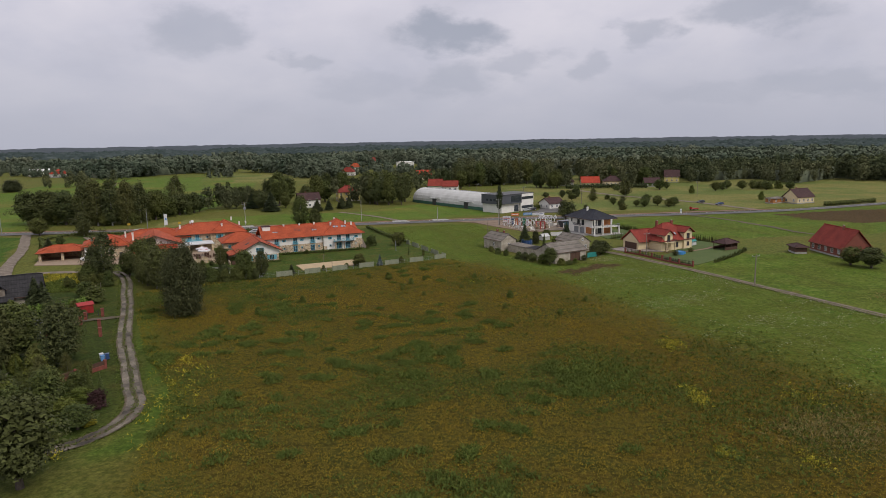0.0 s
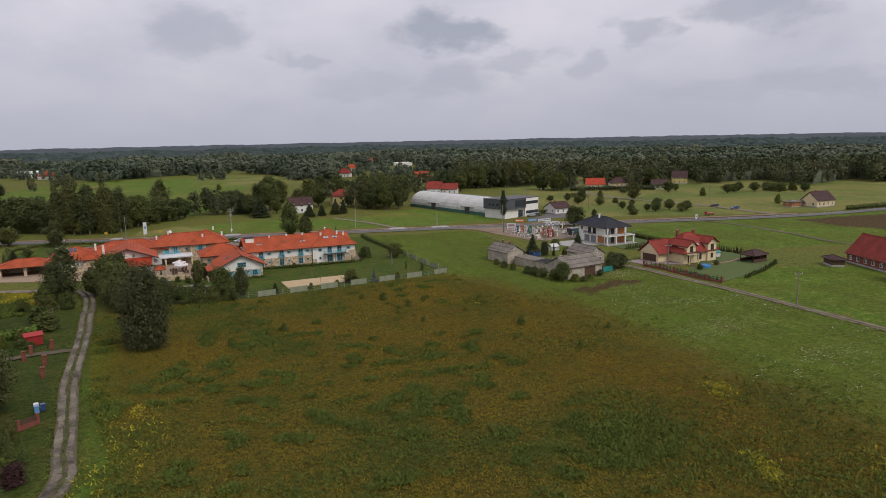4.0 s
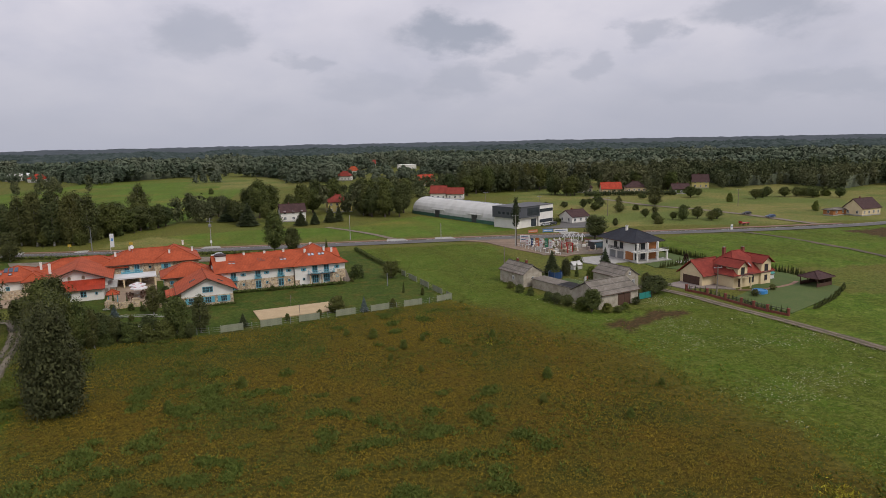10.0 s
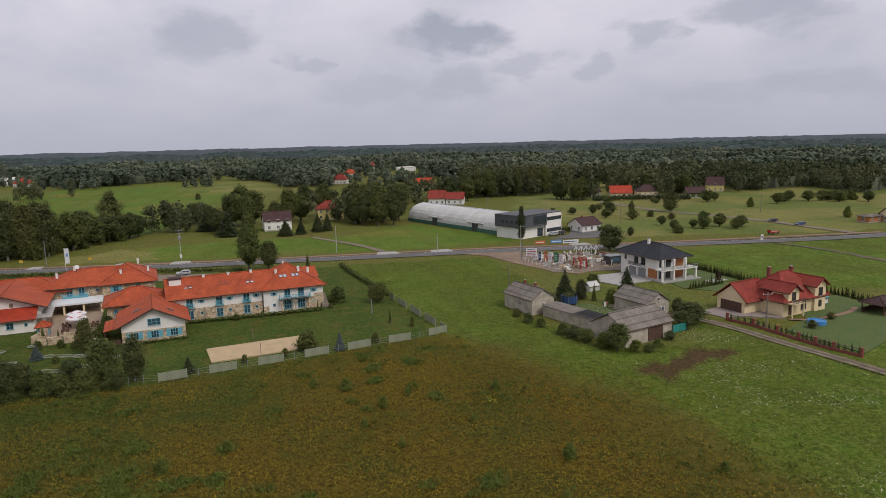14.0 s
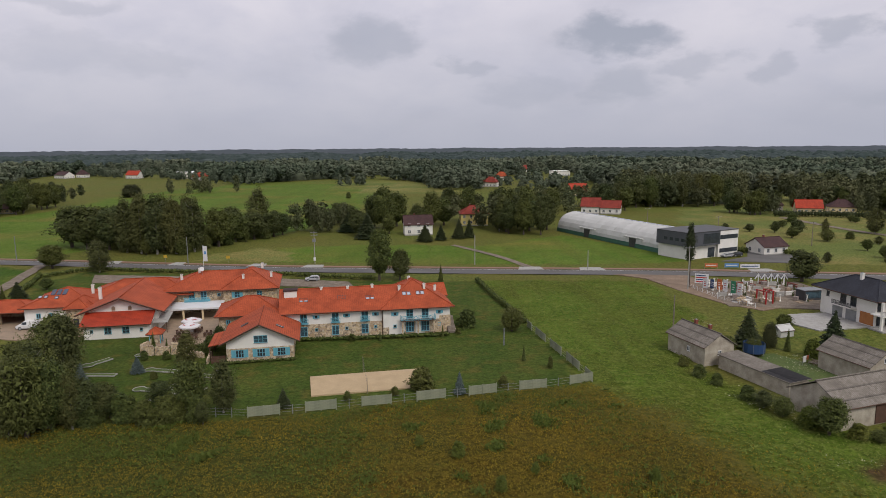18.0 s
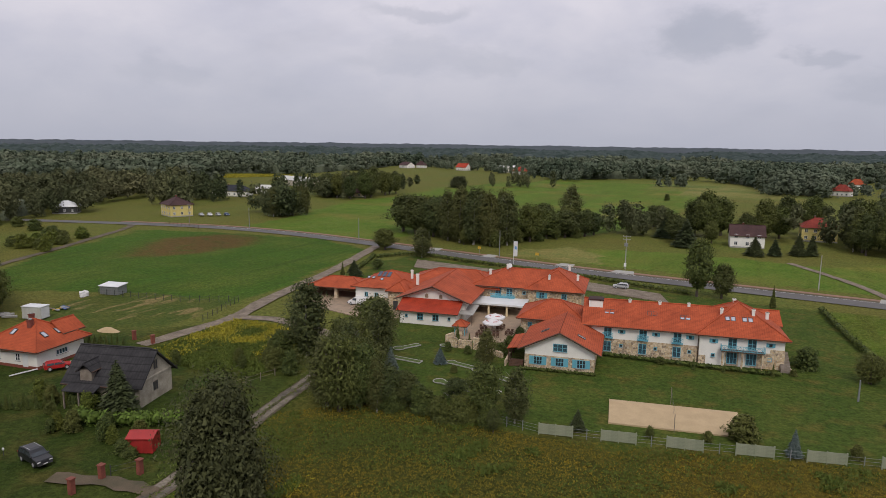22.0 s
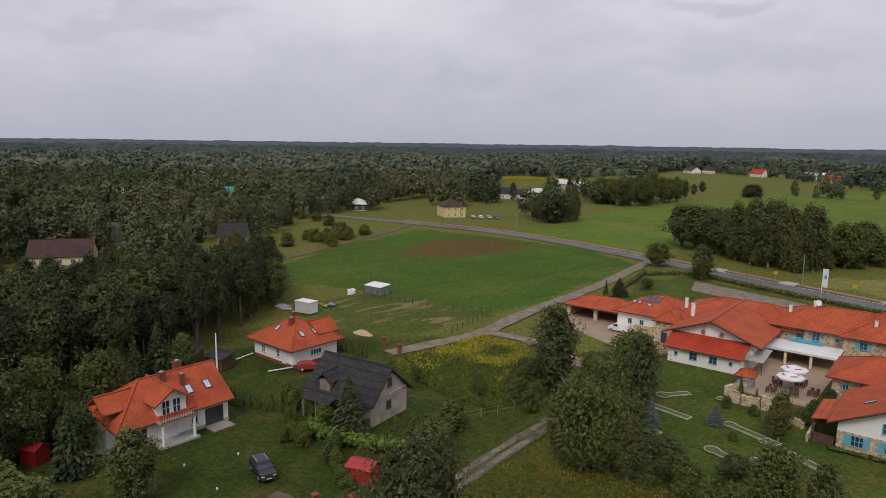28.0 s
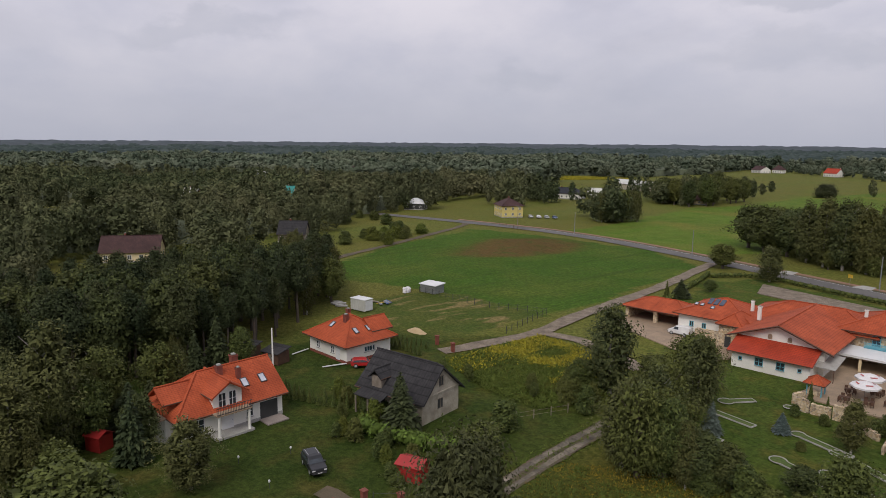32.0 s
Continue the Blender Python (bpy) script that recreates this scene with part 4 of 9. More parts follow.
TREE_LABEL = {"broad": "leafy mid-green deciduous tree in the grass", "dark": "dark green leafy deciduous tree", "birch": "slender birch with a pale trunk", "dense": "dense dark dome-shaped tree with foliage to the ground",
              "willow": "pale drooping willow on the lawn", "pine": "tall pine with a bare trunk", "spruce": "small dark conical spruce on the lawn", "blue_spruce": "silvery blue spruce on the lawn", "thuja": "slim dark green columnar thuja",
              "fir": "dark green conical conifer tree", "bush": "rounded mid-green leafy bush", "bush_light": "light green leafy garden bush", "bush_purple": "dark purple-leaved garden bush", "bush_gold": "yellow flowering goldenrod bush"}
VARIANTS = {}
for si, (sp, (shape, leaf, bark, rad, cnt, siz)) in enumerate(SPECIES.items()):
    VARIANTS[sp] = []
    for k in range(3 if shape not in ("dense",) else 2):
        r2 = np.random.default_rng(si * 10 + k + 1)
        me_c = tri_mesh("crown", *leafy_crown(r2, shape, cnt, siz), leaf)
        me_t = bpy.data.meshes.new("trunk")
        tv, tf = trunk_vf(r2, 10 if "bush" not in sp else 4, rad, 0.2, 6 if "bush" not in sp else 2, 0.86, 0.55 if sp == "pine" else 0.25)
        me_t.from_pydata([tuple(p) for p in tv], [], tf); me_t.materials.append(M[bark])
        VARIANTS[sp].append((me_c, me_t))
for sp, leaf, wide, base in (("spruce", "needle", 2.6, 0.4), ("blue_spruce", "needle_blue", 2.7, 0.3), ("fir", "needle", 2.4, 0.4), ("thuja", "hedge_leaf", 1.5, 0.2)):
    VARIANTS[sp] = []
    for k in range(2):
        r2 = np.random.default_rng(200 + k + int(wide * 10))
        me_c = tri_mesh("crown", *conifer_cloud(r2, 1300, 0.62, base, wide), leaf)
        me_t = bpy.data.meshes.new("trunk")
        tv, tf = tube([(0, 0, -0.3), (0, 0, 4), (0, 0, 9)], [0.24, 0.16, 0.05], 6)
        me_t.from_pydata([tuple(p) for p in tv], [], tf); me_t.materials.append(M["bark"])
        VARIANTS[sp].append((me_c, me_t))
rt = random.Random(11)


def tree(sp, x, y, h, w=None, label="", group=""):
    """One tree of a kind, h metres high and w wide."""
    nom = {"round": 6.6, "birch": 4.4, "dense": 5.8, "willow": 6.0, "pine": 5.0, "bush": 8.6}.get(SPECIES[sp][0] if sp in SPECIES else "", 5.0)
    me_c, me_t = rt.choice(VARIANTS[sp])
    s = h / 10
    sw = s if w is None else w / nom
    root = thing({"bush_light": "bush", "bush_purple": "bush", "bush_gold": "bush", "broad": "tree", "dark": "tree", "dense": "tree", "birch": "birch_tree", "pine": "pine_tree", "willow": "willow_tree", "blue_spruce": "spruce_tree", "spruce": "spruce_tree", "fir": "conifer_tree", "thuja": "thuja"}.get(sp, sp),
                 x, y, -0.1, rt.uniform(0, 360), label or TREE_LABEL[sp], "bush" if "bush" in sp else "tree", group)
    root.scale = (sw, sw, s)
    for nm, me in (("trunk", me_t), ("crown", me_c)):
        o = new(nm, me)
        o.parent = root
    return root


def grove(poly, step, kinds, hmin, hmax, seed, group=""):
    """Trees spaced over a patch of ground."""
    r = random.Random(seed)
    xs, ys = [p[0] for p in poly], [p[1] for p in poly]
    n = 0
    y = min(ys)
    while y < max(ys):
        x = min(xs)
        while x < max(xs):
            px, py = x + r.uniform(-0.42, 0.42) * step, y + r.uniform(-0.42, 0.42) * step
            if inside(np.array([px]), np.array([py]), poly)[0]:
                h = r.uniform(hmin, hmax)
                tree(r.choice(kinds), px, py, h, None, "", group)
                n += 1
            x += step
        y += step
    return n


# the trees and bushes that stand alone
LONE = [("dense", -45.9, 51.1, 16.4, 9.8), ("birch", -71.2, 100.4, 14.4, 9), ("birch", -74.8, 104.0, 9.5, 6.5), ("broad", -75.0, 98.2, 5.2, 5.5), ("broad", -62.5, 109.0, 10.4, 9.0), ("birch", -59.5, 105.5, 11.5, 7), ("dark", -65.5, 103.0, 7.5, 6.5), ("willow", -53.0, 82.5, 11.5, 8), ("birch", -55.8, 83.0, 10.4, 7), ("willow", -51.0, 85.0, 10, 7), ("birch", -56.3, 90.6, 10.6, 7), ("willow", -58.6, 95.5, 10.5, 7), ("broad", -54.4, 88.0, 9.0, 7.5), ("dark", -57.0, 97.5, 6.0, 5.5), ("dark", -47.6, 86.2, 6.8, 6.0), ("dark", -45.2, 88.0, 5.2, 5.0), ("fir", -79.4, 67.4, 8.4, 5.4), ("fir", -77.6, 66.6, 7.4, 5.0), ("bush", -69.4, 59.9, 1.8, 3.2), ("birch", -92.0, 25.0, 13, 8), ("dark", -93.0, 38.5, 7.5, 5),
        ("birch", -40.8, 109.2, 7, 4.6), ("broad", -33.5, 89.2, 8.2, 6), ("birch", -28.9, 89.4, 8, 5), ("dark", -44.6, 88.5, 4.2, 4.4), ("dark", -39.3, 92.8, 3.8, 4.2), ("bush", -0.3, 97.2, 3.8, 5)]
LONE2 = [("broad", -118.2, 211.7, 7.6, 9.5), ("birch", -99.4, 203.5, 10.2, 9), ("broad", -11.9, 185.1, 15, 8.5), ("dark", -6.1, 185.4, 9, 7), ("willow", 18.5, 130.1, 5.2, 5.6), ("bush", 9.5, 135.4, 3.4, 4.5),
         ("dark", 105.5, 175.1, 8.8, 10), ("broad", 11.2, 317.3, 13.4, 12), ("broad", -11.9, 315.1, 17, 14), ("dark", 39.0, 324.0, 18, 13), ("broad", 37.7, 291.3, 15.5, 13), ("dark", 48.4, 291.8, 14.5, 11), ("birch", 55.1, 299.8, 15, 8)]
LONE3 = [("fir", -32.0, 295.5, 9, 11), ("fir", -22.2, 272.7, 11, 10), ("dark", -29.7, 305.1, 8, 12), ("dark", -25.4, 282.7, 9.5, 10), ("fir", 15.6, 270.7, 8.5, 6), ("fir", 19.9, 272.9, 8, 5), ("fir", 1.5, 263.1, 7, 7), ("fir", 8.0, 266.3, 6.5, 5), ("bush", -52.9, 492.1, 4.8, 5),
         ("spruce", 61.5, 117.0, 7.6, 5.0), ("dense", 65.2, 116.0, 4.8, 3.0), ("thuja", 67.4, 113.6, 4.4, 1.8), ("spruce", 76.0, 113.7, 7.8, 5.0), ("bush", 75.4, 129.5, 3, 4), ("broad", 53.4, 77.7, 5.2, 5), ("bush", 56.0, 113.8, 3, 4), ("dark", 76.3, 89.1, 4.4, 7.5), ("dark", 72.7, 86.3, 3.6, 4.5)]
LONE4 = [("birch", -99.0, 30.0, 16.5, 9.5), ("birch", -80.4, 40.2, 8.4, 7), ("fir", -99.5, 38.6, 7, 6), ("broad", -72.3, 27.4, 10.5, 12), ("birch", -62.8, 21.3, 12, 8), ("dark", -56.1, -23.0, 11, 10),
         ("broad", -53.8, -7.7, 3.4, 5), ("bush_light", -56.1, -4.0, 3.2, 5), ("bush_purple", -52.9, -0.2, 2.6, 3.4), ("bush_gold", -52.8, -6.8, 1.6, 2.6), ("thuja", -55.3, 6.5, 4.5, 2.0), ("bush", -60.1, 0.2, 4, 6), ("birch", -66.0, 2.5, 6, 6), ("broad", -65.9, -13.6, 7, 8), ("birch", -63.0, 24.8, 10.5, 6.5), ("birch", -71.5, 20.5, 12, 7), ("broad", -66.0, 35.0, 6, 5), ("willow", -60.5, 4.5, 5.5, 6), ("bush", -57.5, 8.5, 3, 4), ("bush_light", -55.8, 2.8, 2.2, 4.2), ("bush_light", -58.2, -5.4, 2.4, 4.0)]
LONE5 = [("broad", 132.5, 47.6, 5.4, 7.5), ("dark", 133.9, 42.5, 6, 7.5), ("broad", -102.1, 178.6, 3.2, 4), ("thuja", -104.4, 163.0, 4.6, 2.4), ("spruce", -102.6, 166.2, 5, 4.6), ("dense", -223.0, 524.0, 10, 17), 
         ("fir", -101.7, 41.8, 6, 5), ("bush", -68.3, 72.3, 4, 6), ("bush", -71.7, 78.9, 4, 5)]
LONE6 = [("dark", -135.0, 258.5, 16, 15), ("dark", -126.0, 252.5, 17, 15), ("broad", -129.0, 266.0, 15, 14), ("dark", -117.0, 250.0, 15, 13), ("dark", -121.0, 262.0, 16, 14),
         ("birch", -108.0, 243.0, 20, 11), ("birch", -101.5, 240.5, 22, 11), ("birch", -95.0, 238.0, 22, 12), ("birch", -88.5, 238.0, 21, 11), ("birch", -83.0, 243.0, 20, 11), ("birch", -106.0, 253.0, 21, 12), ("birch", -97.0, 250.0, 21, 12),
         ("broad", -78.5, 256.0, 15, 12), ("dark", -88.0, 254.0, 17, 12), ("broad", -75.0, 268.0, 12, 12), ("dark", -69.5, 275.0, 11.5, 12), ("dark", -63.0, 282.0, 11, 11), ("broad", -70.5, 286.0, 12, 12), ("dark", -60.5, 288.5, 9.5, 9), ("birch", -73.0, 300.0, 20, 12), ("dark", -81.0, 284.0, 13, 13), ("birch", -92.0, 263.0, 20, 12)]
LONE7 = [("broad", -17.0, 304.0, 20, 13), ("dark", -22.0, 309.0, 16, 11), ("dark", -38.0, 322.0, 11, 10), ("dark", -33.0, 309.0, 11, 10), ("dark", -41.0, 331.0, 10, 11), ("dark", -28.5, 294.0, 10.5, 9), ("dark", -25.0, 280.0, 10, 9), ("broad", -14.0, 288.0, 9, 7), ("broad", 5.0, 309.0, 17, 11), ("dark", -2.0, 300.0, 12, 8),
         ("broad", 24.0, 330.0, 18, 12), ("dark", 38.0, 284.0, 15, 9), ("broad", 44.0, 280.0, 16, 9), ("dark", 51.0, 279.0, 15, 8), ("birch", 35.0, 292.0, 17, 8), ("broad", 48.0, 300.0, 19, 12), ("dark", 57.0, 296.0, 16, 10), ("broad", 41.0, 312.0, 18, 12), ("dark", 14.0, 338.0, 17, 12),
         ("birch", 64.0, 340.0, 15, 8), ("broad", 74.0, 372.0, 14, 11), ("dark", 108.0, 388.0, 15, 11), ("broad", 118.0, 380.0, 14, 11), ("birch", 124.0, 410.0, 17, 9), ("dark", 130.0, 398.0, 18, 12), ("broad", 140.0, 401.0, 19, 12), ("birch", 150.0, 402.0, 20, 10), ("birch", 160.0, 402.0, 20, 10), ("birch", 170.0, 402.0, 21, 10), ("broad", 180.0, 402.0, 20, 12), ("dark", 189.0, 406.0, 17, 12)]
for group in (LONE, LONE2, LONE3, LONE4, LONE5, LONE6, LONE7):
    for sp, x, y, h, w in group:
        tree(sp, x, y, h, w)
for x, y, h, w, sp in ((-54.2, 99.8, 4.6, 2.8, "blue_spruce"), (-48.8, 107.8, 3, 2.2, "blue_spruce"), (-52.0, 94.3, 3.4, 2.4, "blue_spruce"), (-20.7, 91.1, 3, 2.1, "spruce"), (5.6, 95.3, 3.6, 1.8, "blue_spruce"), (12.7, 97.8, 1.9, 1.9, "bush"), (-4.4, 95.1, 1.4, 1.5, "bush"), (5.3, 181.0, 5.4, 2.4, "thuja"), (18.0, 110.9, 3, 1.2, "thuja"), (21.9, 106.5, 2.2, 1.2, "bush"), (-11.5, 93.0, 1.6, 1.4, "bush")):
    tree(sp, x, y, h, w)
# the pine wood beside the houses
grove([(-158.0, 64.0), (-166.0, 96.5), (-160.1, 100.8), (-142.8, 87.8), (-124.9, 66.6), (-117.3, 46.5), (-117.3, 26.9), (-132.3, 7.0), (-154.7, 20.0)], 4.2, ["pine", "pine", "pine", "pine", "dark"], 12.0, 16.5, 21, "pine wood")
grove([(-209.0, 106.4), (-197.4, 115.1), (-166.8, 105.6), (-145.5, 92.5), (-137.6, 82.9), (-158.4, 88.7)], 5.5, ["birch", "broad"], 8, 13, 22, "birches at the wood's edge")
grove([(-112.5, 22.6), (-98.2, 20.5), (-93.6, 29.0), (-105.5, 39.8)], 5.0, ["birch", "broad"], 9, 14, 27)
grove([(-66.4, 100.9), (-58.5, 96.8), (-50.1, 89.1), (-44.7, 86.5), (-46.7, 82.4), (-57.6, 81.5), (-62.4, 93.6)], 3.4, ["birch", "willow", "broad", "bush"], 5, 8.5, 23, "trees along the lane")
grove([(-47.7, 85.1), (-30.0, 84.8), (-29.9, 87.4), (-47.7, 88.2)], 2.3, ["bush", "bush", "dark"], 3.0, 4.6, 24, "bushes along the fence")
grove([(-112.7, 42.1), (-109.1, 42.0), (-108.9, 26.9), (-114.9, 26.9)], 4.0, ["fir", "dark"], 5, 8, 25)
grove([(-98.2, 82.8), (-88.9, 82.3), (-70.6, 93.7), (-72.8, 100.2), (-84.1, 88.3)], 4.5, ["bush", "bush_light", "broad"], 2.4, 4.6, 26, "scrub beside the lane")
grove([(-95.7, 65.3), (-88.8, 62.9), (-78.4, 64.6), (-75.1, 67.6), (-84.1, 69.1), (-93.4, 69.5)], 3.2, ["bush_light", "bush"], 2.0, 3.4, 28, "shrubs before the grey house")
grove([(-62.0, -9.8), (-56.3, 10.7), (-62.3, 21.2), (-80.7, 24.4), (-88.8, 1.1), (-77.8, -13.0)], 4.6, ["bush", "bush_light", "broad", "birch"], 2.5, 7, 29, "garden shrubs")
grove([(-119.9, 64.2), (-77.8, 26.4), (-73.9, -1.2), (-118.1, -3.4)], 7.5, ["broad", "birch", "fir"], 7, 11, 30)
grove([(-136.0, 254.0), (-118.0, 246.0), (-100.0, 236.0), (-84.0, 236.0), (-76.0, 258.0), (-66.0, 274.0), (-58.0, 285.0), (-72.0, 292.0), (-95.0, 262.0), (-128.0, 268.0)], 6.5, ["bush", "bush", "broad"], 3, 7, 34, "undergrowth of the grove")
grove([(-268.0, 380.0), (-240.0, 372.0), (-228.0, 392.0), (-236.0, 440.0), (-246.0, 462.0), (-262.0, 430.0)], 10.0, ["dark", "broad", "birch", "dark"], 13, 20, 38, "copse among the green fields")
grove([(-222.0, 268.0), (-206.0, 270.0), (-204.0, 290.0), (-218.0, 302.0), (-228.0, 288.0)], 7.0, ["birch", "birch", "broad"], 12, 16, 39, "birch clump beside the road")
grove([(-78.5, 99.5), (-70.5, 98.0), (-68.5, 91.0), (-74.0, 92.0)], 3.2, ["bush", "broad", "bush"], 2.5, 4.5, 35, "scrub beside the lane")
grove([(-88.5, 63.5), (-84.0, 58.8), (-73.0, 58.8), (-70.0, 64.0), (-76.0, 64.5), (-80.0, 61.5), (-84.0, 64.0)], 2.6, ["bush", "bush_light", "bush"], 2.0, 3.4, 36, "shrubs before the grey house")
for k in range(7):
    tree("thuja", -72.0 + k * 1.6, 17.2 + k * 0.75, 2.6 + 0.3 * (k % 3), 1.3, "", "thujas along the garden wall")


# ---- far woods ----
def joined(name, bases, place, mat, label, category="wood"):
    """One object of many far trees: each row is x, y, turn, width, height and which base it takes."""
    vs, ts, off = [], [], 0
    for k, (bv, bt) in enumerate(bases):
        rows = place[place[:, 5].astype(int) == k]
        if not len(rows):
            continue
        c, s = np.cos(rows[:, 2]), np.sin(rows[:, 2])
        w, h = rows[:, 3, None], rows[:, 4, None]
        v = np.stack([rows[:, 0, None] + (bv[None, :, 0] * c[:, None] - bv[None, :, 1] * s[:, None]) * w,
                      rows[:, 1, None] + (bv[None, :, 0] * s[:, None] + bv[None, :, 1] * c[:, None]) * w,
                      bv[None, :, 2] * h], -1)
        t = bt[None] + (np.arange(len(rows)) * len(bv))[:, None, None] + off
        vs.append(v.reshape(-1, 3)); ts.append(t.reshape(-1, 3)); off += len(rows) * len(bv)
    ob = new(name, tri_mesh(name, np.concatenate(vs), np.concatenate(ts), mat))
    return tagged(ob, label, category, kind="stuff")


def far_leaf(name, dark, light, warm):
    m, nt, b = bsdf_mat(name)
    geo = nt.nodes.new("ShaderNodeNewGeometry")
    base = mixcol(nt, geo.outputs["Random Per Island"], dark, light)
    base = mixcol(nt, noise_fac(nt, 0.006, 4, 0.4, 0.62), base, warm)
    base = mixcol(nt, noise_fac(nt, 0.10, 3, 0.35, 0.65), base, (0.62, 0.68, 0.66), "MULTIPLY")
    base = mixcol(nt, noise_fac(nt, 0.018, 3, 0.4, 0.62), base, (0.62, 0.68, 0.66), "MULTIPLY")
    nt.links.new(base, b.inputs["Base Color"])
    b.inputs["Roughness"].default_value, b.inputs["Specular IOR Level"].default_value = 0.9, 0.1
    return m


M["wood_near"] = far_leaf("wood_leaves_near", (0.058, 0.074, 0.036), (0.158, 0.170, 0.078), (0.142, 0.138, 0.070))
# leaf tones from here out are paled and blue-greyed to carry the haze
M["wood_mid_hazed"] = far_leaf("wood_leaves_mid_hazed", (0.094, 0.116, 0.080), (0.156, 0.178, 0.120), (0.156, 0.166, 0.112))
# bluer still: distance haze mixed into the colour of the far trees
M["wood_dist_hazed"] = far_leaf("wood_leaves_distant_hazed", (0.054, 0.072, 0.070), (0.080, 0.098, 0.090), (0.068, 0.086, 0.084))
M["wood_sheet"] = plain("gap_sheet_leaves", (0.128, 0.148, 0.088), (0.078, 0.096, 0.058), 0.09, fine=0.7, dirt=0.45, rough=1.0, bump=0.6)
# blue-grey of the horizon haze, painted as the backdrop's base colour
M["wood_far_hazed"] = plain("hazed_wood_backdrop", (0.044, 0.061, 0.074), (0.032, 0.046, 0.056), 0.004, fine=0.03, dirt=0.3, rough=1.0, bump=0)

fr = np.random.default_rng(77)
FULL, LEAFY, CLUMPS, BLOBS = [], [], [], []
for k in range(6):
    shape = ("round", "birch", "round", "dense", "pine", "birch")[k]
    v, t = leafy_crown(fr, shape, 950, 0.24, 46)
    FULL.append((v / 10, t))
    v, t = leafy_crown(fr, shape, 430, 0.36, 34)
    LEAFY.append((v / 10, t))
    v, t = leafy_crown(fr, shape, 150, 0.58, 24, 0.5)
    CLUMPS.append((v / 10, t))
for k in range(6):
    v = ICO1[0].copy() if k < 4 else ICO2[0].copy()
    ph = fr.uniform(0, 9, 3)
    nz = np.array([noise.noise(Vector(p) * 2.1 + Vector(ph)) for p in v])
    v = v * (1 + 0.5 * nz[:, None])
    peak = fr.uniform(0.0, 0.25)
    up = v[:, 2] * 0.5 + 0.5
    v[:, :2] *= 0.40 * (1 - peak * up[:, None])
    v[:, 2] = up
    BLOBS.append((v, ICO1[1] if k < 4 else ICO2[1]))
# where the woods begin, by direction from the origin: degrees from north, metres
EDGE = [(-180, 170), (-120, 150), (-92, 175), (-80, 180), (-68, 195), (-62, 240), (-58, 330), (-55, 375), (-50, 395), (-47, 430), (-45, 520), (-43, 640), (-39.7, 759), (-35, 781), (-31, 880), (-28, 1060), (-22, 1120), (-18, 900), (-15.2, 720), (-11.4, 735), (-8, 774), (-3, 768), (0, 690), (1, 612), (5, 569), (6, 700), (9, 960), (12.5, 960), (14, 740), (15.5, 590), (18, 425), (21, 425), (25.5, 434), (26.5, 570), (28.5, 520), (30, 455), (34.7, 418), (37, 500), (39, 500), (40, 455), (42, 470), (45, 500), (49, 450), (51, 520), (55, 510), (75, 480), (95, 420), (130, 300), (180, 170)]
CLEAR_WEST = [[(-465, 495), (-415, 590), (-450, 610), (-525, 590), (-520, 535)], [(-240, 48), (-168, 40), (-166, 80), (-240, 88)], [(-246, 112), (-205, 100), (-200, 118), (-243, 140)], [(-272, 223), (-334, 259), (-359, 327), (-309, 344), (-257, 315), (-241, 252)], [(-230, 112), (-209, 104), (-258, 221), (-283, 217)], [(-345, 52), (-300, 62), (-358, 80), (-410, 78)]]
CLEAR = [[(-386, 124), (-374, 140), (-350, 130), (-362, 114)], [(-378, 190), (-362, 196), (-340, 178), (-356, 170)], [(-520, 20), (-330, 122), (-264, 227), (-256, 213), (-325, 100), (-515, -2)], [(-341, 407), (-300, 420), (-420, 440), (-360, 330)], [(-60, 780), (60, 780), (80, 860), (-80, 860)], [(254, 441), (330, 430), (320, 480), (230, 470)], [(-330, 60), (-300, 52), (-406, 90), (-325, 84)]]


def woods(lo, hi, step, edge_gap=0.0):
    """Points of a jittered lattice that lie in the woods between two distances."""
    n = int(hi / step)
    X, Y = np.meshgrid(np.arange(-n, n + 1) * step, np.arange(-n, n + 1) * step)
    p = np.stack([X.ravel(), Y.ravel()], 1) + fr.uniform(-0.46, 0.46, (X.size, 2)) * step
    d, az = np.hypot(p[:, 0], p[:, 1]), np.degrees(np.arctan2(p[:, 0], p[:, 1]))
    ok = (d > lo) & (d < hi) & (d > np.interp(az, [e[0] for e in EDGE], [e[1] for e in EDGE]) + edge_gap) & (az > -104) & (az < 64)
    for c in CLEAR + CLEAR_WEST:
        ok &= ~inside(p[:, 0], p[:, 1], c)
    return p[ok]


def rows_for(p, hmin, hmax, wide, kinds):
    n = len(p)
    patch = np.array([noise.noise((x * 0.008, y * 0.008, 2)) for x, y in p])
    h = np.clip(fr.uniform(hmin, hmax, n) * (1 + 0.35 * patch), 4, None)
    return np.c_[p, fr.uniform(0, 6.28, n), h * fr.uniform(0.8, 1.2, n) * wide, h, fr.integers(0, kinds, n)]


joined("edge_woods", FULL, rows_for(woods(0, 330, 8.6), 11, 18, 1.15, 6), "wood_near", "mixed woodland of birch, pine and broadleaf trees near the houses")
near = np.concatenate([woods(330, 430, 8.4), woods(430, 570, 9.0)])
joined("near_woods", LEAFY, rows_for(near, 11, 18, 1.1, 6), "wood_near", "mixed woodland of birch, pine and broadleaf trees")
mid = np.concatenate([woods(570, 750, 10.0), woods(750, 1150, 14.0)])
joined("middle_woods", CLUMPS, rows_for(mid, 12, 19, 1.55, 6), "wood_mid_hazed", "dark mixed forest beyond the fields")
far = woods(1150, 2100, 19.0)
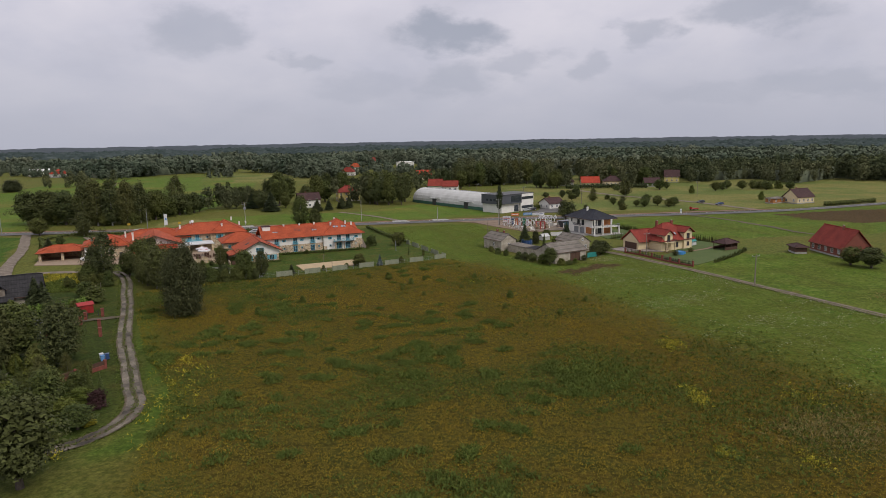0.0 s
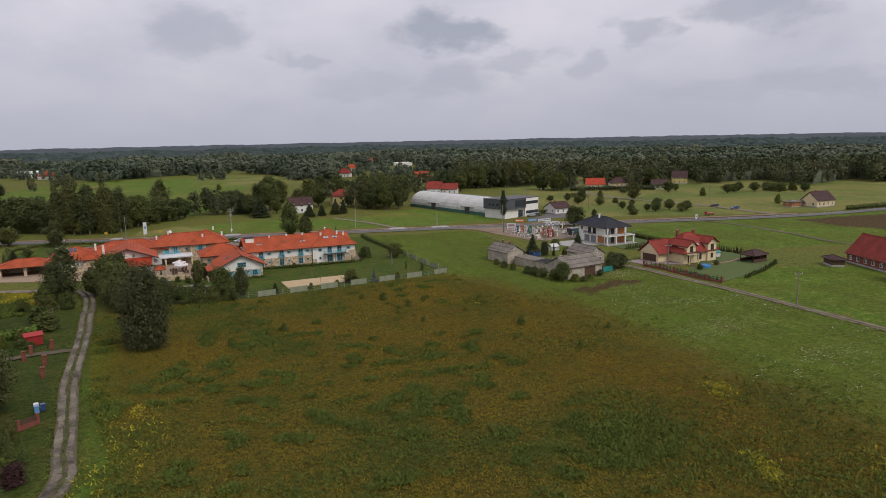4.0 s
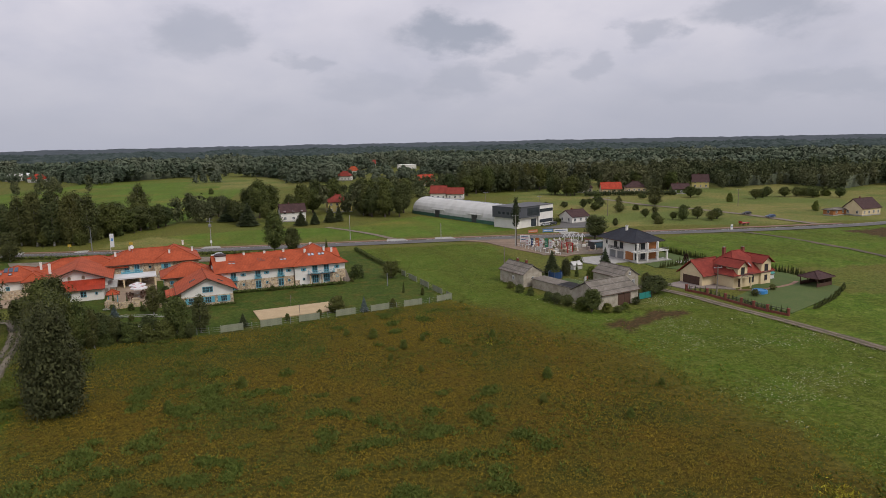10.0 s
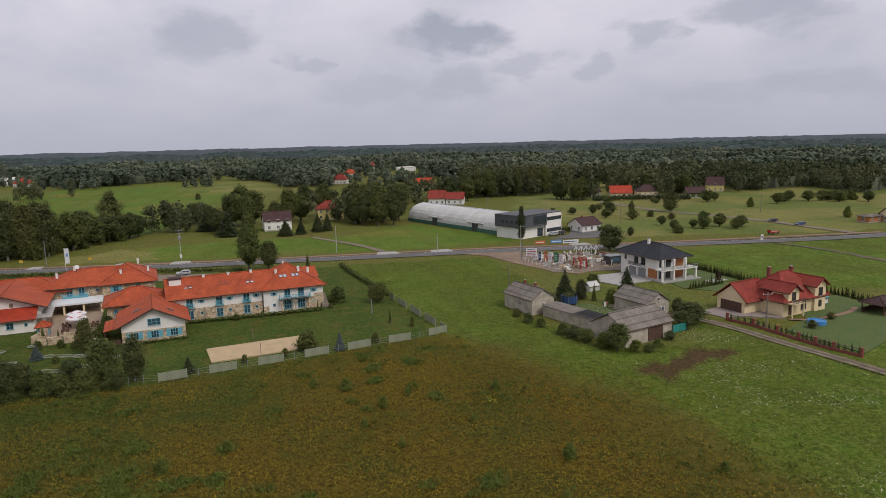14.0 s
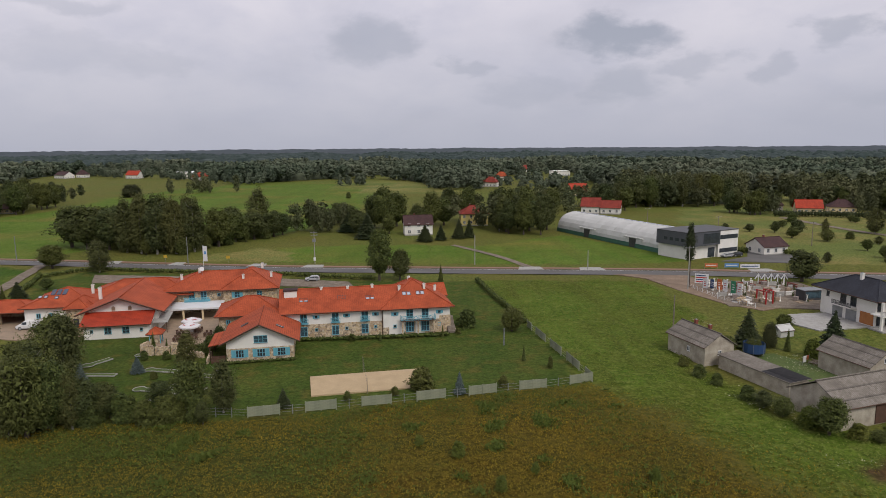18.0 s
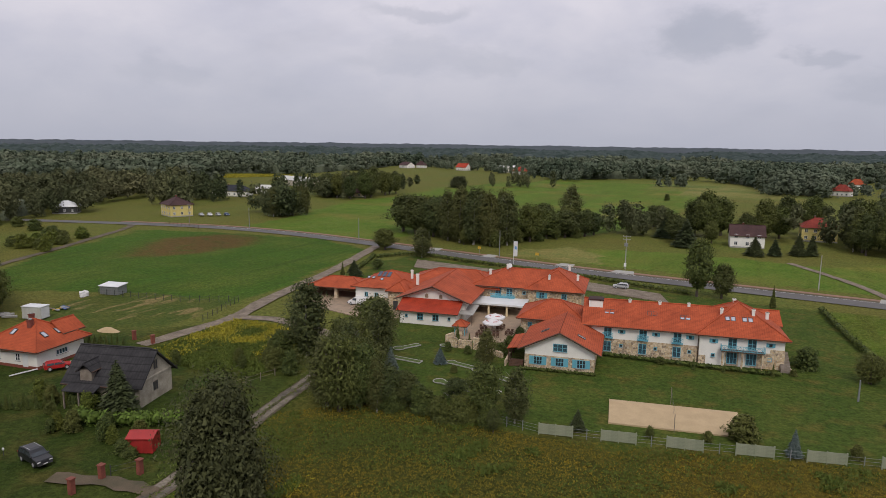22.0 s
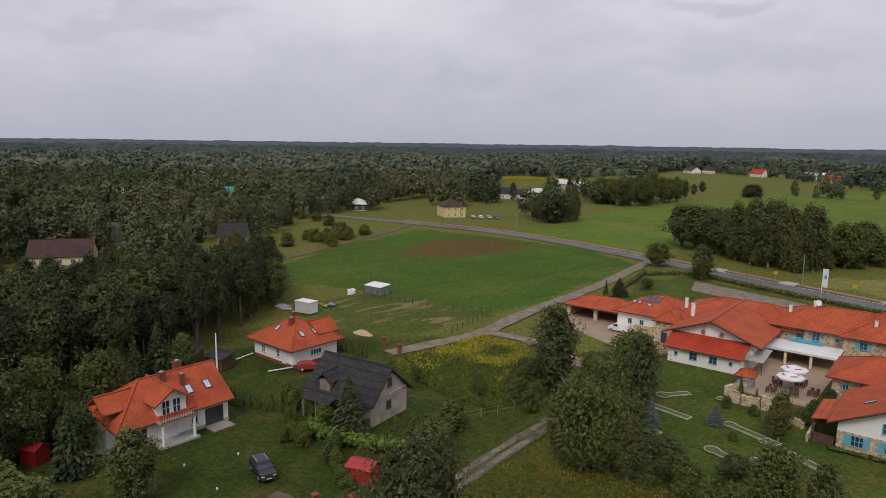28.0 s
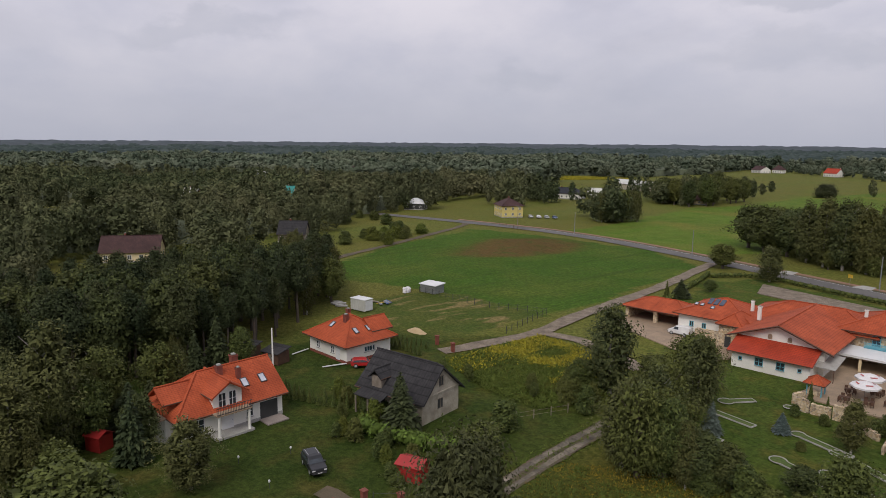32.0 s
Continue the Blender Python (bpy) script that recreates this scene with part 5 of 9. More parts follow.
joined("far_woods", BLOBS, rows_for(far, 12, 19, 2.0, 6), "wood_dist_hazed", "dark distant forest in the flat country")
# a pale leaf-toned sheet, added to brighten the dark gaps between the crowns
ca = np.radians(np.arange(-104, 64.01, 0.4))
edge_at = np.interp(np.degrees(ca), [e[0] for e in EDGE], [e[1] for e in EDGE]) + 24
cr = 1 + np.linspace(0, 1, 90) ** 1.6 * (2080 / edge_at[:, None] - 1)
CX, CY = edge_at[:, None] * cr * np.sin(ca)[:, None], edge_at[:, None] * cr * np.cos(ca)[:, None]
CZ = np.array([noise.noise((x * 0.045, y * 0.045, 6)) * 2.6 + noise.noise((x * 0.011, y * 0.011, 2)) * 2.2 for x, y in zip(CX.ravel(), CY.ravel())]).reshape(CX.shape) + 8.0
CZ[:, 0] = -0.5
for c in CLEAR + CLEAR_WEST:
    for dx, dy in ((0, 0), (26, 0), (-26, 0), (0, 26), (0, -26), (18, 18), (-18, -18), (18, -18), (-18, 18)):
        CZ[inside(CX + dx, CY + dy, c)] = -1.5
ci = np.arange(CX.size).reshape(CX.shape)
cq = np.stack([ci[:-1, :-1], ci[1:, :-1], ci[1:, 1:], ci[:-1, 1:]], -1).reshape(-1, 4)
tagged(new("woods_gap_sheet", tri_mesh("woods_gap_sheet", np.stack([CX.ravel(), CY.ravel(), CZ.ravel()], 1), np.concatenate([cq[:, [0, 2, 1]], cq[:, [0, 3, 2]]]), "wood_sheet")), "leaf-toned sheet filling the gaps low in the far woods", "wood", kind="stuff")
# rolling tree tops out to the horizon
az = np.radians(np.arange(-108, 70, 0.16)); rr = 2050 * (4850 / 2050) ** (np.linspace(0, 1, 46) ** 0.8)
A, R = np.meshgrid(az, rr)
Z = np.array([noise.noise((a * r * 0.02, r * 0.011, 0)) * 6 + noise.noise((a * r * 0.004, r * 0.003, 4)) * 7 for a, r in zip(A.ravel(), R.ravel())]) + 14
Z[:len(az)] = -1
v = np.stack([R.ravel() * np.sin(A.ravel()), R.ravel() * np.cos(A.ravel()), Z], 1)
na = len(az); ii = np.arange(len(v)).reshape(-1, na)
q = np.stack([ii[:-1, :-1], ii[:-1, 1:], ii[1:, 1:], ii[1:, :-1]], -1).reshape(-1, 4)
tagged(new("distant_woods", tri_mesh("distant_woods", v, np.concatenate([q[:, [0, 2, 1]], q[:, [0, 3, 2]]]), "wood_far_hazed")), "woods at the horizon, coloured blue-green for haze", "backdrop", kind="stuff")


# ---- weeds of the field ----
def tufts(name, pts, size, mat, label, blades=3, thin=0.32, lay=0.8):
    """Small leaning sprays that stand on the ground."""
    n = len(pts) * blades
    p = np.repeat(pts, blades, 0) + fr.normal(size=(n, 2)) * size * 0.6
    w, s = fr.uniform(0, 6.28, n), fr.uniform(0.55, 1.35, n) * size
    dx, dy = np.cos(w) * s * thin, np.sin(w) * s * thin
    lean = fr.normal(size=(n, 2)) * s[:, None] * lay
    z = fr.uniform(-0.1, 0.3, n) * s
    v = np.stack([np.c_[p[:, 0] - dx, p[:, 1] - dy, z], np.c_[p[:, 0] + dx, p[:, 1] + dy, z], np.c_[p + lean, s * fr.uniform(0.35, 0.85, n)]], 1).reshape(-1, 3)
    return tagged(new(name, tri_mesh(name, v, np.arange(n * 3).reshape(-1, 3), mat)), label, "plants", kind="stuff")


def weed_mat(name, c1, c2, c3):
    m, nt, b = bsdf_mat(name)
    geo = nt.nodes.new("ShaderNodeNewGeometry")
    base = mixcol(nt, geo.outputs["Random Per Island"], c1, c2)
    base = mixcol(nt, noise_fac(nt, 0.09, 4, 0.42, 0.62), base, c3)
    nt.links.new(base, b.inputs["Base Color"])
    b.inputs["Roughness"].default_value, b.inputs["Specular IOR Level"].default_value = 0.9, 0.1
    return m


M["weed_brown"] = weed_mat("withered_weeds", (0.110, 0.086, 0.014), (0.310, 0.222, 0.024), (0.168, 0.138, 0.020))
M["weed_green"] = weed_mat("green_weeds", (0.048, 0.074, 0.014), (0.128, 0.158, 0.032), (0.080, 0.104, 0.022))
M["meadow_tuft"] = weed_mat("meadow_grass", (0.100, 0.136, 0.025), (0.190, 0.220, 0.052), (0.150, 0.165, 0.037))


M["dry_straw"] = weed_mat("dry_straw", (0.16, 0.125, 0.045), (0.34, 0.27, 0.11), (0.24, 0.19, 0.075))
M["pale_flower"] = weed_mat("pale_flowers", (0.30, 0.32, 0.18), (0.48, 0.48, 0.36), (0.36, 0.36, 0.22))


def scatter(poly, count):
    xs, ys = [p[0] for p in poly], [p[1] for p in poly]
    p = np.stack([fr.uniform(min(xs), max(xs), count * 2), fr.uniform(max(min(ys), -75), max(ys), count * 2)], 1)
    return p[inside(p[:, 0], p[:, 1], poly)][:count]


wp = scatter(WEEDS, 215000)
clump = np.array([noise.noise((x * 0.06, y * 0.06, 31)) + 0.6 * noise.noise((x * 0.22, y * 0.22, 3)) for x, y in wp])
clump += fr.normal(size=len(wp)) * 0.26 - 0.22 * np.clip((wp[:, 0] - 5) / 25, 0, 1)
for poly, bias, spread in ((GREEN_WEEDS, 0.10, 6.0), (RANK_WEEDS, 0.36, 4.0)):
    clump += bias * inside(wp[:, 0] + fr.normal(size=len(wp)) * spread, wp[:, 1] + fr.normal(size=len(wp)) * spread, poly)
knot = np.array([noise.noise((x * 0.27, y * 0.27, 17)) + 0.7 * noise.noise((x * 0.05, y * 0.05, 40)) for x, y in wp])
knot += fr.normal(size=len(wp)) * 0.06 + 0.30 * inside(wp[:, 0] + fr.normal(size=len(wp)) * 5, wp[:, 1] + fr.normal(size=len(wp)) * 5, GREEN_WEEDS)
edge = np.clip((wp[:, 0] - 15) / 25, 0, 1)[:, None] * (wp[:, 1:2] < 88)
wp = wp + fr.normal(size=wp.shape) * 6.0 * edge
tufts("field_weeds", wp[clump < 0.55], 0.21, "weed_brown", "withered yellow-brown weeds covering the field", 3, 0.26, 0.5)
tufts("green_weeds", wp[clump > 0.48], 0.30, "weed_green", "darker green weed clumps in the field", 4, 0.26, 0.5)
tufts("tall_weeds", wp[knot > 0.54], 0.52, "weed_green", "taller bushy green weeds in the field", 6, 0.22, 0.4)
mg = scatter(MEADOW, 70000)
tufts("meadow_grass", mg[~inside(mg[:, 0], mg[:, 1], SOIL_E)], 0.26, "meadow_tuft", "rough green meadow grass", 2)
mf = scatter([(44, 108), (50, 60), (48, 0), (60, -60), (104, -60), (92, 10), (84, 60), (60, 140)], 34000)
drift = np.array([noise.noise((x * 0.045, y * 0.09, 12)) + 0.7 * noise.noise((x * 0.30, y * 0.45, 6)) for x, y in mf]) + fr.normal(size=len(mf)) * 0.16 + 0.006 * (mf[:, 0] - 66)
tufts("meadow_flowers", mf[(drift > 0.22) & ~inside(mf[:, 0], mf[:, 1], SOIL_E)], 0.17, "pale_flower", "pale flower heads speckling the meadow", 1, 0.6)
gold = scatter(GOLD, 9000)
gold = gold[gold[:, 0] > -99.6]
lush = np.array([noise.noise((x * 0.16, y * 0.16, 77)) + 0.03 * (y - 100) for x, y in gold]) + fr.normal(size=len(gold)) * 0.1
tufts("rank_weeds", gold[lush < 0.16], 0.42, "weed_green", "rank green weeds between the goldenrod", 4, 0.26, 0.5)
tufts("goldenrod", np.concatenate([gold[(lush > 0.10) & (gold[:, 1] > 97)], scatter(GOLD_S, 160), scatter([(-99.4, 112.0), (-95.5, 112.0), (-90.5, 92.0), (-91.5, 87.5), (-98.6, 90.0)], 520)]), 0.50, "gold_weed", "yellow flowering goldenrod", 4, 0.24, 0.45)
SPOTS = ((42.1, -0.2, 1.6, 90), (40.4, -2.4, 1.0, 40), (31.7, -20.8, 1.3, 70), (30.6, -23.4, 1.1, 70), (29.8, -25.2, 0.9, 50), (31.4, -44.0, 1.4, 50), (23.0, -39.6, 0.8, 40), (45.3, -27.5, 2.0, 50), (53.1, -27.8, 1.6, 30), (-43.0, 18.0, 1.6, 50), (-55.0, -16.5, 1.2, 40), (-45.5, 62.0, 1.4, 40), (24.5, 63.0, 0.8, 20))
tufts("rape_field", scatter(GOLD_FAR, 5200), 1.1, "gold_weed", "far field of yellow flowers", 3, 0.3, 0.5)
tufts("yellow_weeds", np.concatenate([fr.normal(size=(n, 2)) * r * (0.6, 1.0) + (x, y) for x, y, r, n in SPOTS]), 0.36, "gold_weed", "bright yellow flowering weeds in loose spots", 5, 0.26, 0.4)
tufts("dry_grass", np.concatenate([fr.normal(size=(900, 2)) * (4.0, 3.0) + (40, -38), fr.normal(size=(500, 2)) * (3.0, 2.4) + (112, 13)]), 0.42, "dry_straw", "pale dry grass patch at the field edge", 4, 0.14, 0.4)
verge_line = smooth_line(LANE, 0.25)
side = np.concatenate([fr.normal(0, 0.16, len(verge_line)), fr.normal(1.75, 0.28, len(verge_line)), fr.normal(-1.75, 0.28, len(verge_line))])
run = np.concatenate([verge_line] * 3)
turn = np.gradient(verge_line, axis=0); turn = np.stack([-turn[:, 1], turn[:, 0]], 1) / np.linalg.norm(turn, axis=1)[:, None]
tufts("lane_grass", run + np.concatenate([turn] * 3) * side[:, None], 0.26, "weed_green", "grass along the edges and middle of the lane", 4)
for x, y, s in ((4.2, 73.9, 2.6), (26.4, 66.8, 1.9), (27.3, 42.6, 2.4), (8.5, 65.4, 2.2), (13.0, 69.3, 1.6), (-0.7, 77.3, 1.8), (19.5, 56.5, 1.4), (4.9, 59.4, 1.6), (22.7, 33.6, 1.8), (-28.1, 61.4, 2), (-20.1, 53.6, 2.4), (-30.2, 46.8, 2.2), (8.6, 51.9, 1.5), (31.9, 25.0, 1.7), (42.9, 34.5, 1.5)):
    tree("bush_light", x, y, s * 0.8, s * 0.85, "low green bush in the weedy field")


# ---- buildings ----
CACHE = {}


def cached(key, make, mat):
    if key not in CACHE:
        v, f = make()
        me = bpy.data.meshes.new(key[0])
        me.from_pydata([tuple(p) for p in v], [], [tuple(q) for q in f])
        me.materials.append(M[mat])
        CACHE[key] = me
    return CACHE[key]


def piece(name, me, parent, m=None, label=""):
    o = new(name, me)
    o.parent = parent
    if m is not None:
        o.matrix_basis = m
    if label:
        o["label"] = label
    return o


def lattice(xs, zs, y0, y1):
    """Crossing bars in one piece: every even column and row of the grid is solid."""
    nx, nz = len(xs), len(zs)
    vs = [(x, y, z) for y in (y0, y1) for z in zs for x in xs]
    at = lambda i, k, b: b * nx * nz + k * nx + i
    solid = lambda i, k: 0 <= i < nx - 1 and 0 <= k < nz - 1 and (i % 2 == 0 or k % 2 == 0)
    fs = []
    for i in range(nx - 1):
        for k in range(nz - 1):
            if not solid(i, k):
                continue
            fs.append((at(i, k, 0), at(i + 1, k, 0), at(i + 1, k + 1, 0), at(i, k + 1, 0)))
            fs.append((at(i, k, 1), at(i, k + 1, 1), at(i + 1, k + 1, 1), at(i + 1, k, 1)))
            for p, q, di, dk in (((i, k), (i + 1, k), 0, -1), ((i + 1, k), (i + 1, k + 1), 1, 0), ((i + 1, k + 1), (i, k + 1), 0, 1), ((i, k + 1), (i, k), -1, 0)):
                if not solid(i + di, k + dk):
                    fs.append((at(*p, 0), at(*p, 1), at(*q, 1), at(*q, 0)))
    return vs, fs


def window(parent, x, y, z, rz=0, w=1.2, h=1.3, frame_mat="paint_white", glass="glass", shutters=None, bars=1, name="window"):
    """A window on a wall that faces -y before the turn: frame with bars, recessed pane, sill, shutters."""
    t = 0.09

    def frame_vf():
        xs, zs = [-w / 2, -w / 2 + t], [0, t]
        for k in range(bars):
            c = -w / 2 + w * (k + 1) / (bars + 1)
            xs += [c - t / 2, c + t / 2]
        if h > 1.1:
            zs += [h * 0.5 - 0.025, h * 0.5 + 0.025]
        return lattice(xs + [w / 2 - t, w / 2], zs + [h - t, h], -0.07, 0.03)

    fr_ob = piece(name, cached(("window", w, h, frame_mat, bars), frame_vf, frame_mat), parent, pose(x, y, z, 0, 0, rz))
    piece("pane", cached(("pane", w, h, glass), lambda: boxes((-w / 2 + t * 0.8, w / 2 - t * 0.8, -0.02, 0.01, t * 0.8, h - t * 0.8)), glass), fr_ob)
    piece("window_sill", cached(("sill", w), lambda: boxes((-w / 2 - 0.06, w / 2 + 0.06, -0.16, 0.0, -0.07, -0.01)), "concrete"), fr_ob)
    if shutters:
        sw = w * 0.5
        me = cached(("shutter", sw, h, shutters), lambda: boxes((0, sw, -0.06, 0, 0, h), (sw * 0.12, sw * 0.88, -0.085, -0.06, h * 0.08, h * 0.46), (sw * 0.12, sw * 0.88, -0.085, -0.06, h * 0.54, h * 0.92)), shutters)
        piece("shutter", me, fr_ob, pose(-w / 2 - sw - 0.02, 0, 0))
        piece("shutter", me, fr_ob, pose(w / 2 + 0.02, 0, 0))
    return fr_ob


def door(parent, x, y, z, rz=0, w=1.0, h=2.1, mat="wood_dark", name="door"):
    ob = piece(name, cached(("door", w, h, mat), lambda: boxes((-w / 2, w / 2, -0.06, 0.02, 0, h), (-w * 0.36, w * 0.36, -0.085, -0.06, 0.15, h * 0.45), (-w * 0.36, w * 0.36, -0.085, -0.06, h * 0.52, h * 0.93)), mat), parent, pose(x, y, z, 0, 0, rz))
    piece("door_handle", cached(("knob",), lambda: boxes((-0.02, 0.1, -0.14, -0.06, 0.98, 1.02)), "grey_metal"), ob, pose(w * 0.36, 0, 0))
    return ob


def hip_faces(x0, x1, y0, y1, ze, zr, over=0.6):
    """A hipped roof over a rectangle; the ridge follows the longer side."""
    a, b, c, d = x0 - over, x1 + over, y0 - over, y1 + over
    if b - a >= d - c:
        k = (d - c) / 2; m = (c + d) / 2
        r0, r1 = (a + k, m, zr), (b - k, m, zr)
        return [[(a, c, ze), (b, c, ze), r1, r0], [(b, d, ze), (a, d, ze), r0, r1], [(b, c, ze), (b, d, ze), r1], [(a, d, ze), (a, c, ze), r0]]
    k = (b - a) / 2; m = (a + b) / 2
    r0, r1 = (m, c + k, zr), (m, d - k, zr)
    return [[(b, c, ze), (b, d, ze), r1, r0], [(a, d, ze), (a, c, ze), r0, r1], [(a, c, ze), (b, c, ze), r0], [(b, d, ze), (a, d, ze), r1]]


def gable_faces(x0, x1, y0, y1, ze, zr, axis="x", over=0.5, ov_end=0.4, ridge=None):
    a, b, c, d = x0 - over, x1 + over, y0 - over, y1 + over
    if axis == "x":
        a, b = x0 - ov_end, x1 + ov_end
        m = (c + d) / 2 if ridge is None else ridge
        return [[(a, c, ze), (b, c, ze), (b, m, zr), (a, m, zr)], [(b, d, ze), (a, d, ze), (a, m, zr), (b, m, zr)]]
    c, d = y0 - ov_end, y1 + ov_end
    m = (a + b) / 2 if ridge is None else ridge
    return [[(b, c, ze), (b, d, ze), (m, d, zr), (m, c, zr)], [(a, d, ze), (a, c, ze), (m, c, zr), (m, d, zr)]]


def roof_part(parent, faces, mat, thick=0.22, name="roof", label=""):
    ob = part(name, slab(faces, thick), mat, parent, label)
    caps = []
    seen = set()
    for ring in faces:
        n = len(ring)
        for i in range(n):
            p, q = Vector(ring[i]), Vector(ring[(i + 1) % n])
            key = tuple(sorted([tuple(round(c, 2) for c in p), tuple(round(c, 2) for c in q)]))
            if key in seen:
                caps.append(tube([p + Vector((0, 0, 0.03)), q + Vector((0, 0, 0.03))], [0.13, 0.13], 5))
            seen.add(key)
    if caps:
        part("ridge_tiles", merged(*caps), mat, ob)
    eaves = []
    for ring in faces:
        n = len(ring); zmin = min(p[2] for p in ring)
        for i in range(n):
            p, q = Vector(ring[i]), Vector(ring[(i + 1) % n])
            if abs(p.z - zmin) < 0.01 and abs(q.z - zmin) < 0.01 and (p - q).length > 1.5:
                eaves.append(tube([p - Vector((0, 0, 0.08)), q - Vector((0, 0, 0.08))], [0.085, 0.085], 6))
    if eaves:
        part("gutter", merged(*eaves), "wood_dark", ob)
    return ob


def gable_wall(parent, x0, x1, y, z0, zp, mat, axis="x", thick=0.3, peak=None):
    """The triangle of wall under a gable: across x at the given y, or across y."""
    m = (x0 + x1) / 2 if peak is None else peak
    pts = [(x0, z0), (x1, z0), (m, zp)]
    if axis == "x":
        v = [(p, y, z) for p, z in pts] + [(p, y + thick, z) for p, z in pts]
    else:
        v = [(y, p, z) for p, z in pts] + [(y + thick, p, z) for p, z in pts]
    return part("gable_wall", (v, [(0, 1, 2), (5, 4, 3), (0, 3, 4, 1), (1, 4, 5, 2), (2, 5, 3, 0)]), mat, parent)


def chimney(parent, x, y, z0, z1, w=0.6, mat="brick_red", cap=True):
    ob = part("chimney", boxes((x - w / 2, x + w / 2, y - w / 2, y + w / 2, z0, z1), (x - w / 2 - 0.06, x + w / 2 + 0.06, y - w / 2 - 0.06, y + w / 2 + 0.06, z1 - 0.18, z1)), mat, parent)
    if cap:
        part("chimney_pot", boxes((x - w * 0.3, x + w * 0.3, y - w * 0.3, y + w * 0.3, z1, z1 + 0.16)), "concrete", ob)
    return ob


def skylight(parent, x, y, z, rz, tilt, w=0.8, h=1.2):
    """A roof window lying on a slope that falls towards -y before the turn."""
    ob = piece("skylight", cached(("skylight", w, h), lambda: boxes((-w / 2, -w / 2 + 0.08, -h / 2, h / 2, 0, 0.13), (w / 2 - 0.08, w / 2, -h / 2, h / 2, 0, 0.13), (-w / 2 + 0.08, w / 2 - 0.08, -h / 2, -h / 2 + 0.08, 0, 0.13), (-w / 2 + 0.08, w / 2 - 0.08, h / 2 - 0.08, h / 2, 0, 0.13)), "dark_metal"),
               parent, pose(x, y, z, tilt, 0, 0) if rz == 0 else pose(x, y, z, 0, 0, rz) @ pose(0, 0, 0, tilt))
    piece("pane", cached(("skypane", w, h), lambda: boxes((-w / 2 + 0.07, w / 2 - 0.07, -h / 2 + 0.07, h / 2 - 0.07, 0.02, 0.09)), "sky_pale_glass"), ob)
    return ob


# pale base colour adds sky reflection to what the metalness mirrors
M["sky_pale_glass"] = plain("sky_reflecting_glass", (0.55, 0.57, 0.60), (0.65, 0.67, 0.70), 0.8, rough=0.12, metal=0.7, bump=0, dirt=0.03)


def railing(parent, x0, x1, y, z, h=0.95, mat="blue", name="balcony_rail", step=0.16, axis="x", cross=False):
    bs = [(x0, x1, y - 0.03, y + 0.03, z + h - 0.07, z + h), (x0, x1, y - 0.025, y + 0.025, z + 0.08, z + 0.14)]
    n = max(2, int((x1 - x0) / step))
    for k in range(n + 1):
        c = x0 + (x1 - x0) * k / n
        bs.append((c - 0.02, c + 0.02, y - 0.02, y + 0.02, z, z + h - 0.07))
    vf = boxes(*bs)
    if cross:
        m = max(1, int((x1 - x0) / 0.9))
        for k in range(m):
            a, b = x0 + (x1 - x0) * k / m, x0 + (x1 - x0) * (k + 1) / m
            vf = merged(vf, tube([(a, y, z + 0.1), (b, y, z + h - 0.1)], [0.03, 0.03], 4), tube([(b, y, z + 0.1), (a, y, z + h - 0.1)], [0.03, 0.03], 4))
    if axis == "y":
        vf = ([(p[1], p[0], p[2]) for p in vf[0]], [q[::-1] for q in vf[1]])
    return part(name, vf, mat, parent)


# ---- the hotel ----
HA = 9.0
hotel = thing("hotel_building", -29.2, 113.4, 0, HA, "long white and stone hotel with orange tiled roofs and turquoise shutters", "hotel")
O = "roof_orange"
# front gable wing
part("lower_wall", boxes((-5.9, 5.9, 0.3, 12.0, -0.2, 2.25)), "stone", hotel, "field stone base wall")
part("upper_wall", boxes((-5.9, 5.9, 0.36, 12.0, 2.25, 3.75)), "white", hotel)
gable_wall(hotel, -5.9, 5.9, 0.36, 3.75, 6.45, "white")
roof_part(hotel, gable_faces(-6.0, 6.0, 0.2, 13.4, 3.35, 6.75, "y", 1.0, 0.8), O, 0.25)
part("bargeboard", merged(tube([(-7.0, -0.62, 3.2), (0, -0.62, 6.6)], [0.13, 0.13], 4), tube([(7.0, -0.62, 3.2), (0, -0.62, 6.6)], [0.13, 0.13], 4)), "wood_dark", hotel)
for u in (-3.6, 0.1, 3.7):
    window(hotel, u, 0.3, 0.55, 0, 1.45, 1.45, "blue", "glass", "blue", 2)
window(hotel, 0.1, 0.36, 3.1, 0, 2.4, 1.35, "blue", "blue_glass", None, 2)
for u, v in ((-3.0, 5.0), (3.4, 3.4)):
    skylight(hotel, u, v, 6.75 - abs(u) * 3.4 / 7 + 0.02, 90 if u > 0 else -90, 26, 0.8, 1.5)
# wooden porch on the west side of the gable wing
part("porch_roof", slab([[(-9.2, 1.6, 2.55), (-5.9, 1.6, 3.2), (-5.9, 10.5, 3.2), (-9.2, 10.5, 2.55)]], 0.12), O, hotel)
for v in (1.9, 4.7, 7.5, 10.2):
    part("porch_post", boxes((-9.05, -8.85, v - 0.1, v + 0.1, -0.1, 2.45)), "wood_dark", hotel)
part("porch_stairs", boxes(*[(-8.6, -6.2, 1.2 - k * 0.3, 1.5 - k * 0.3, -0.1, 0.8 - k * 0.16) for k in range(5)]), "wood_dark", hotel)
part("porch_wall", boxes((-9.3, -9.0, -0.4, 4.5, -0.2, 0.9)), "stone", hotel)
# side block west of the gable wing
part("side_wall", boxes((-9, 3.07, 15.4, 24.9, -0.2, 4.75)), "stone", hotel)
roof_part(hotel, hip_faces(-9, 3.07, 15.4, 25.4, 4.7, 7.5, 0.8), O)
window(hotel, -7.2, 15.4, 2.9, 0, 0.8, 0.9, "blue", "blue_glass")
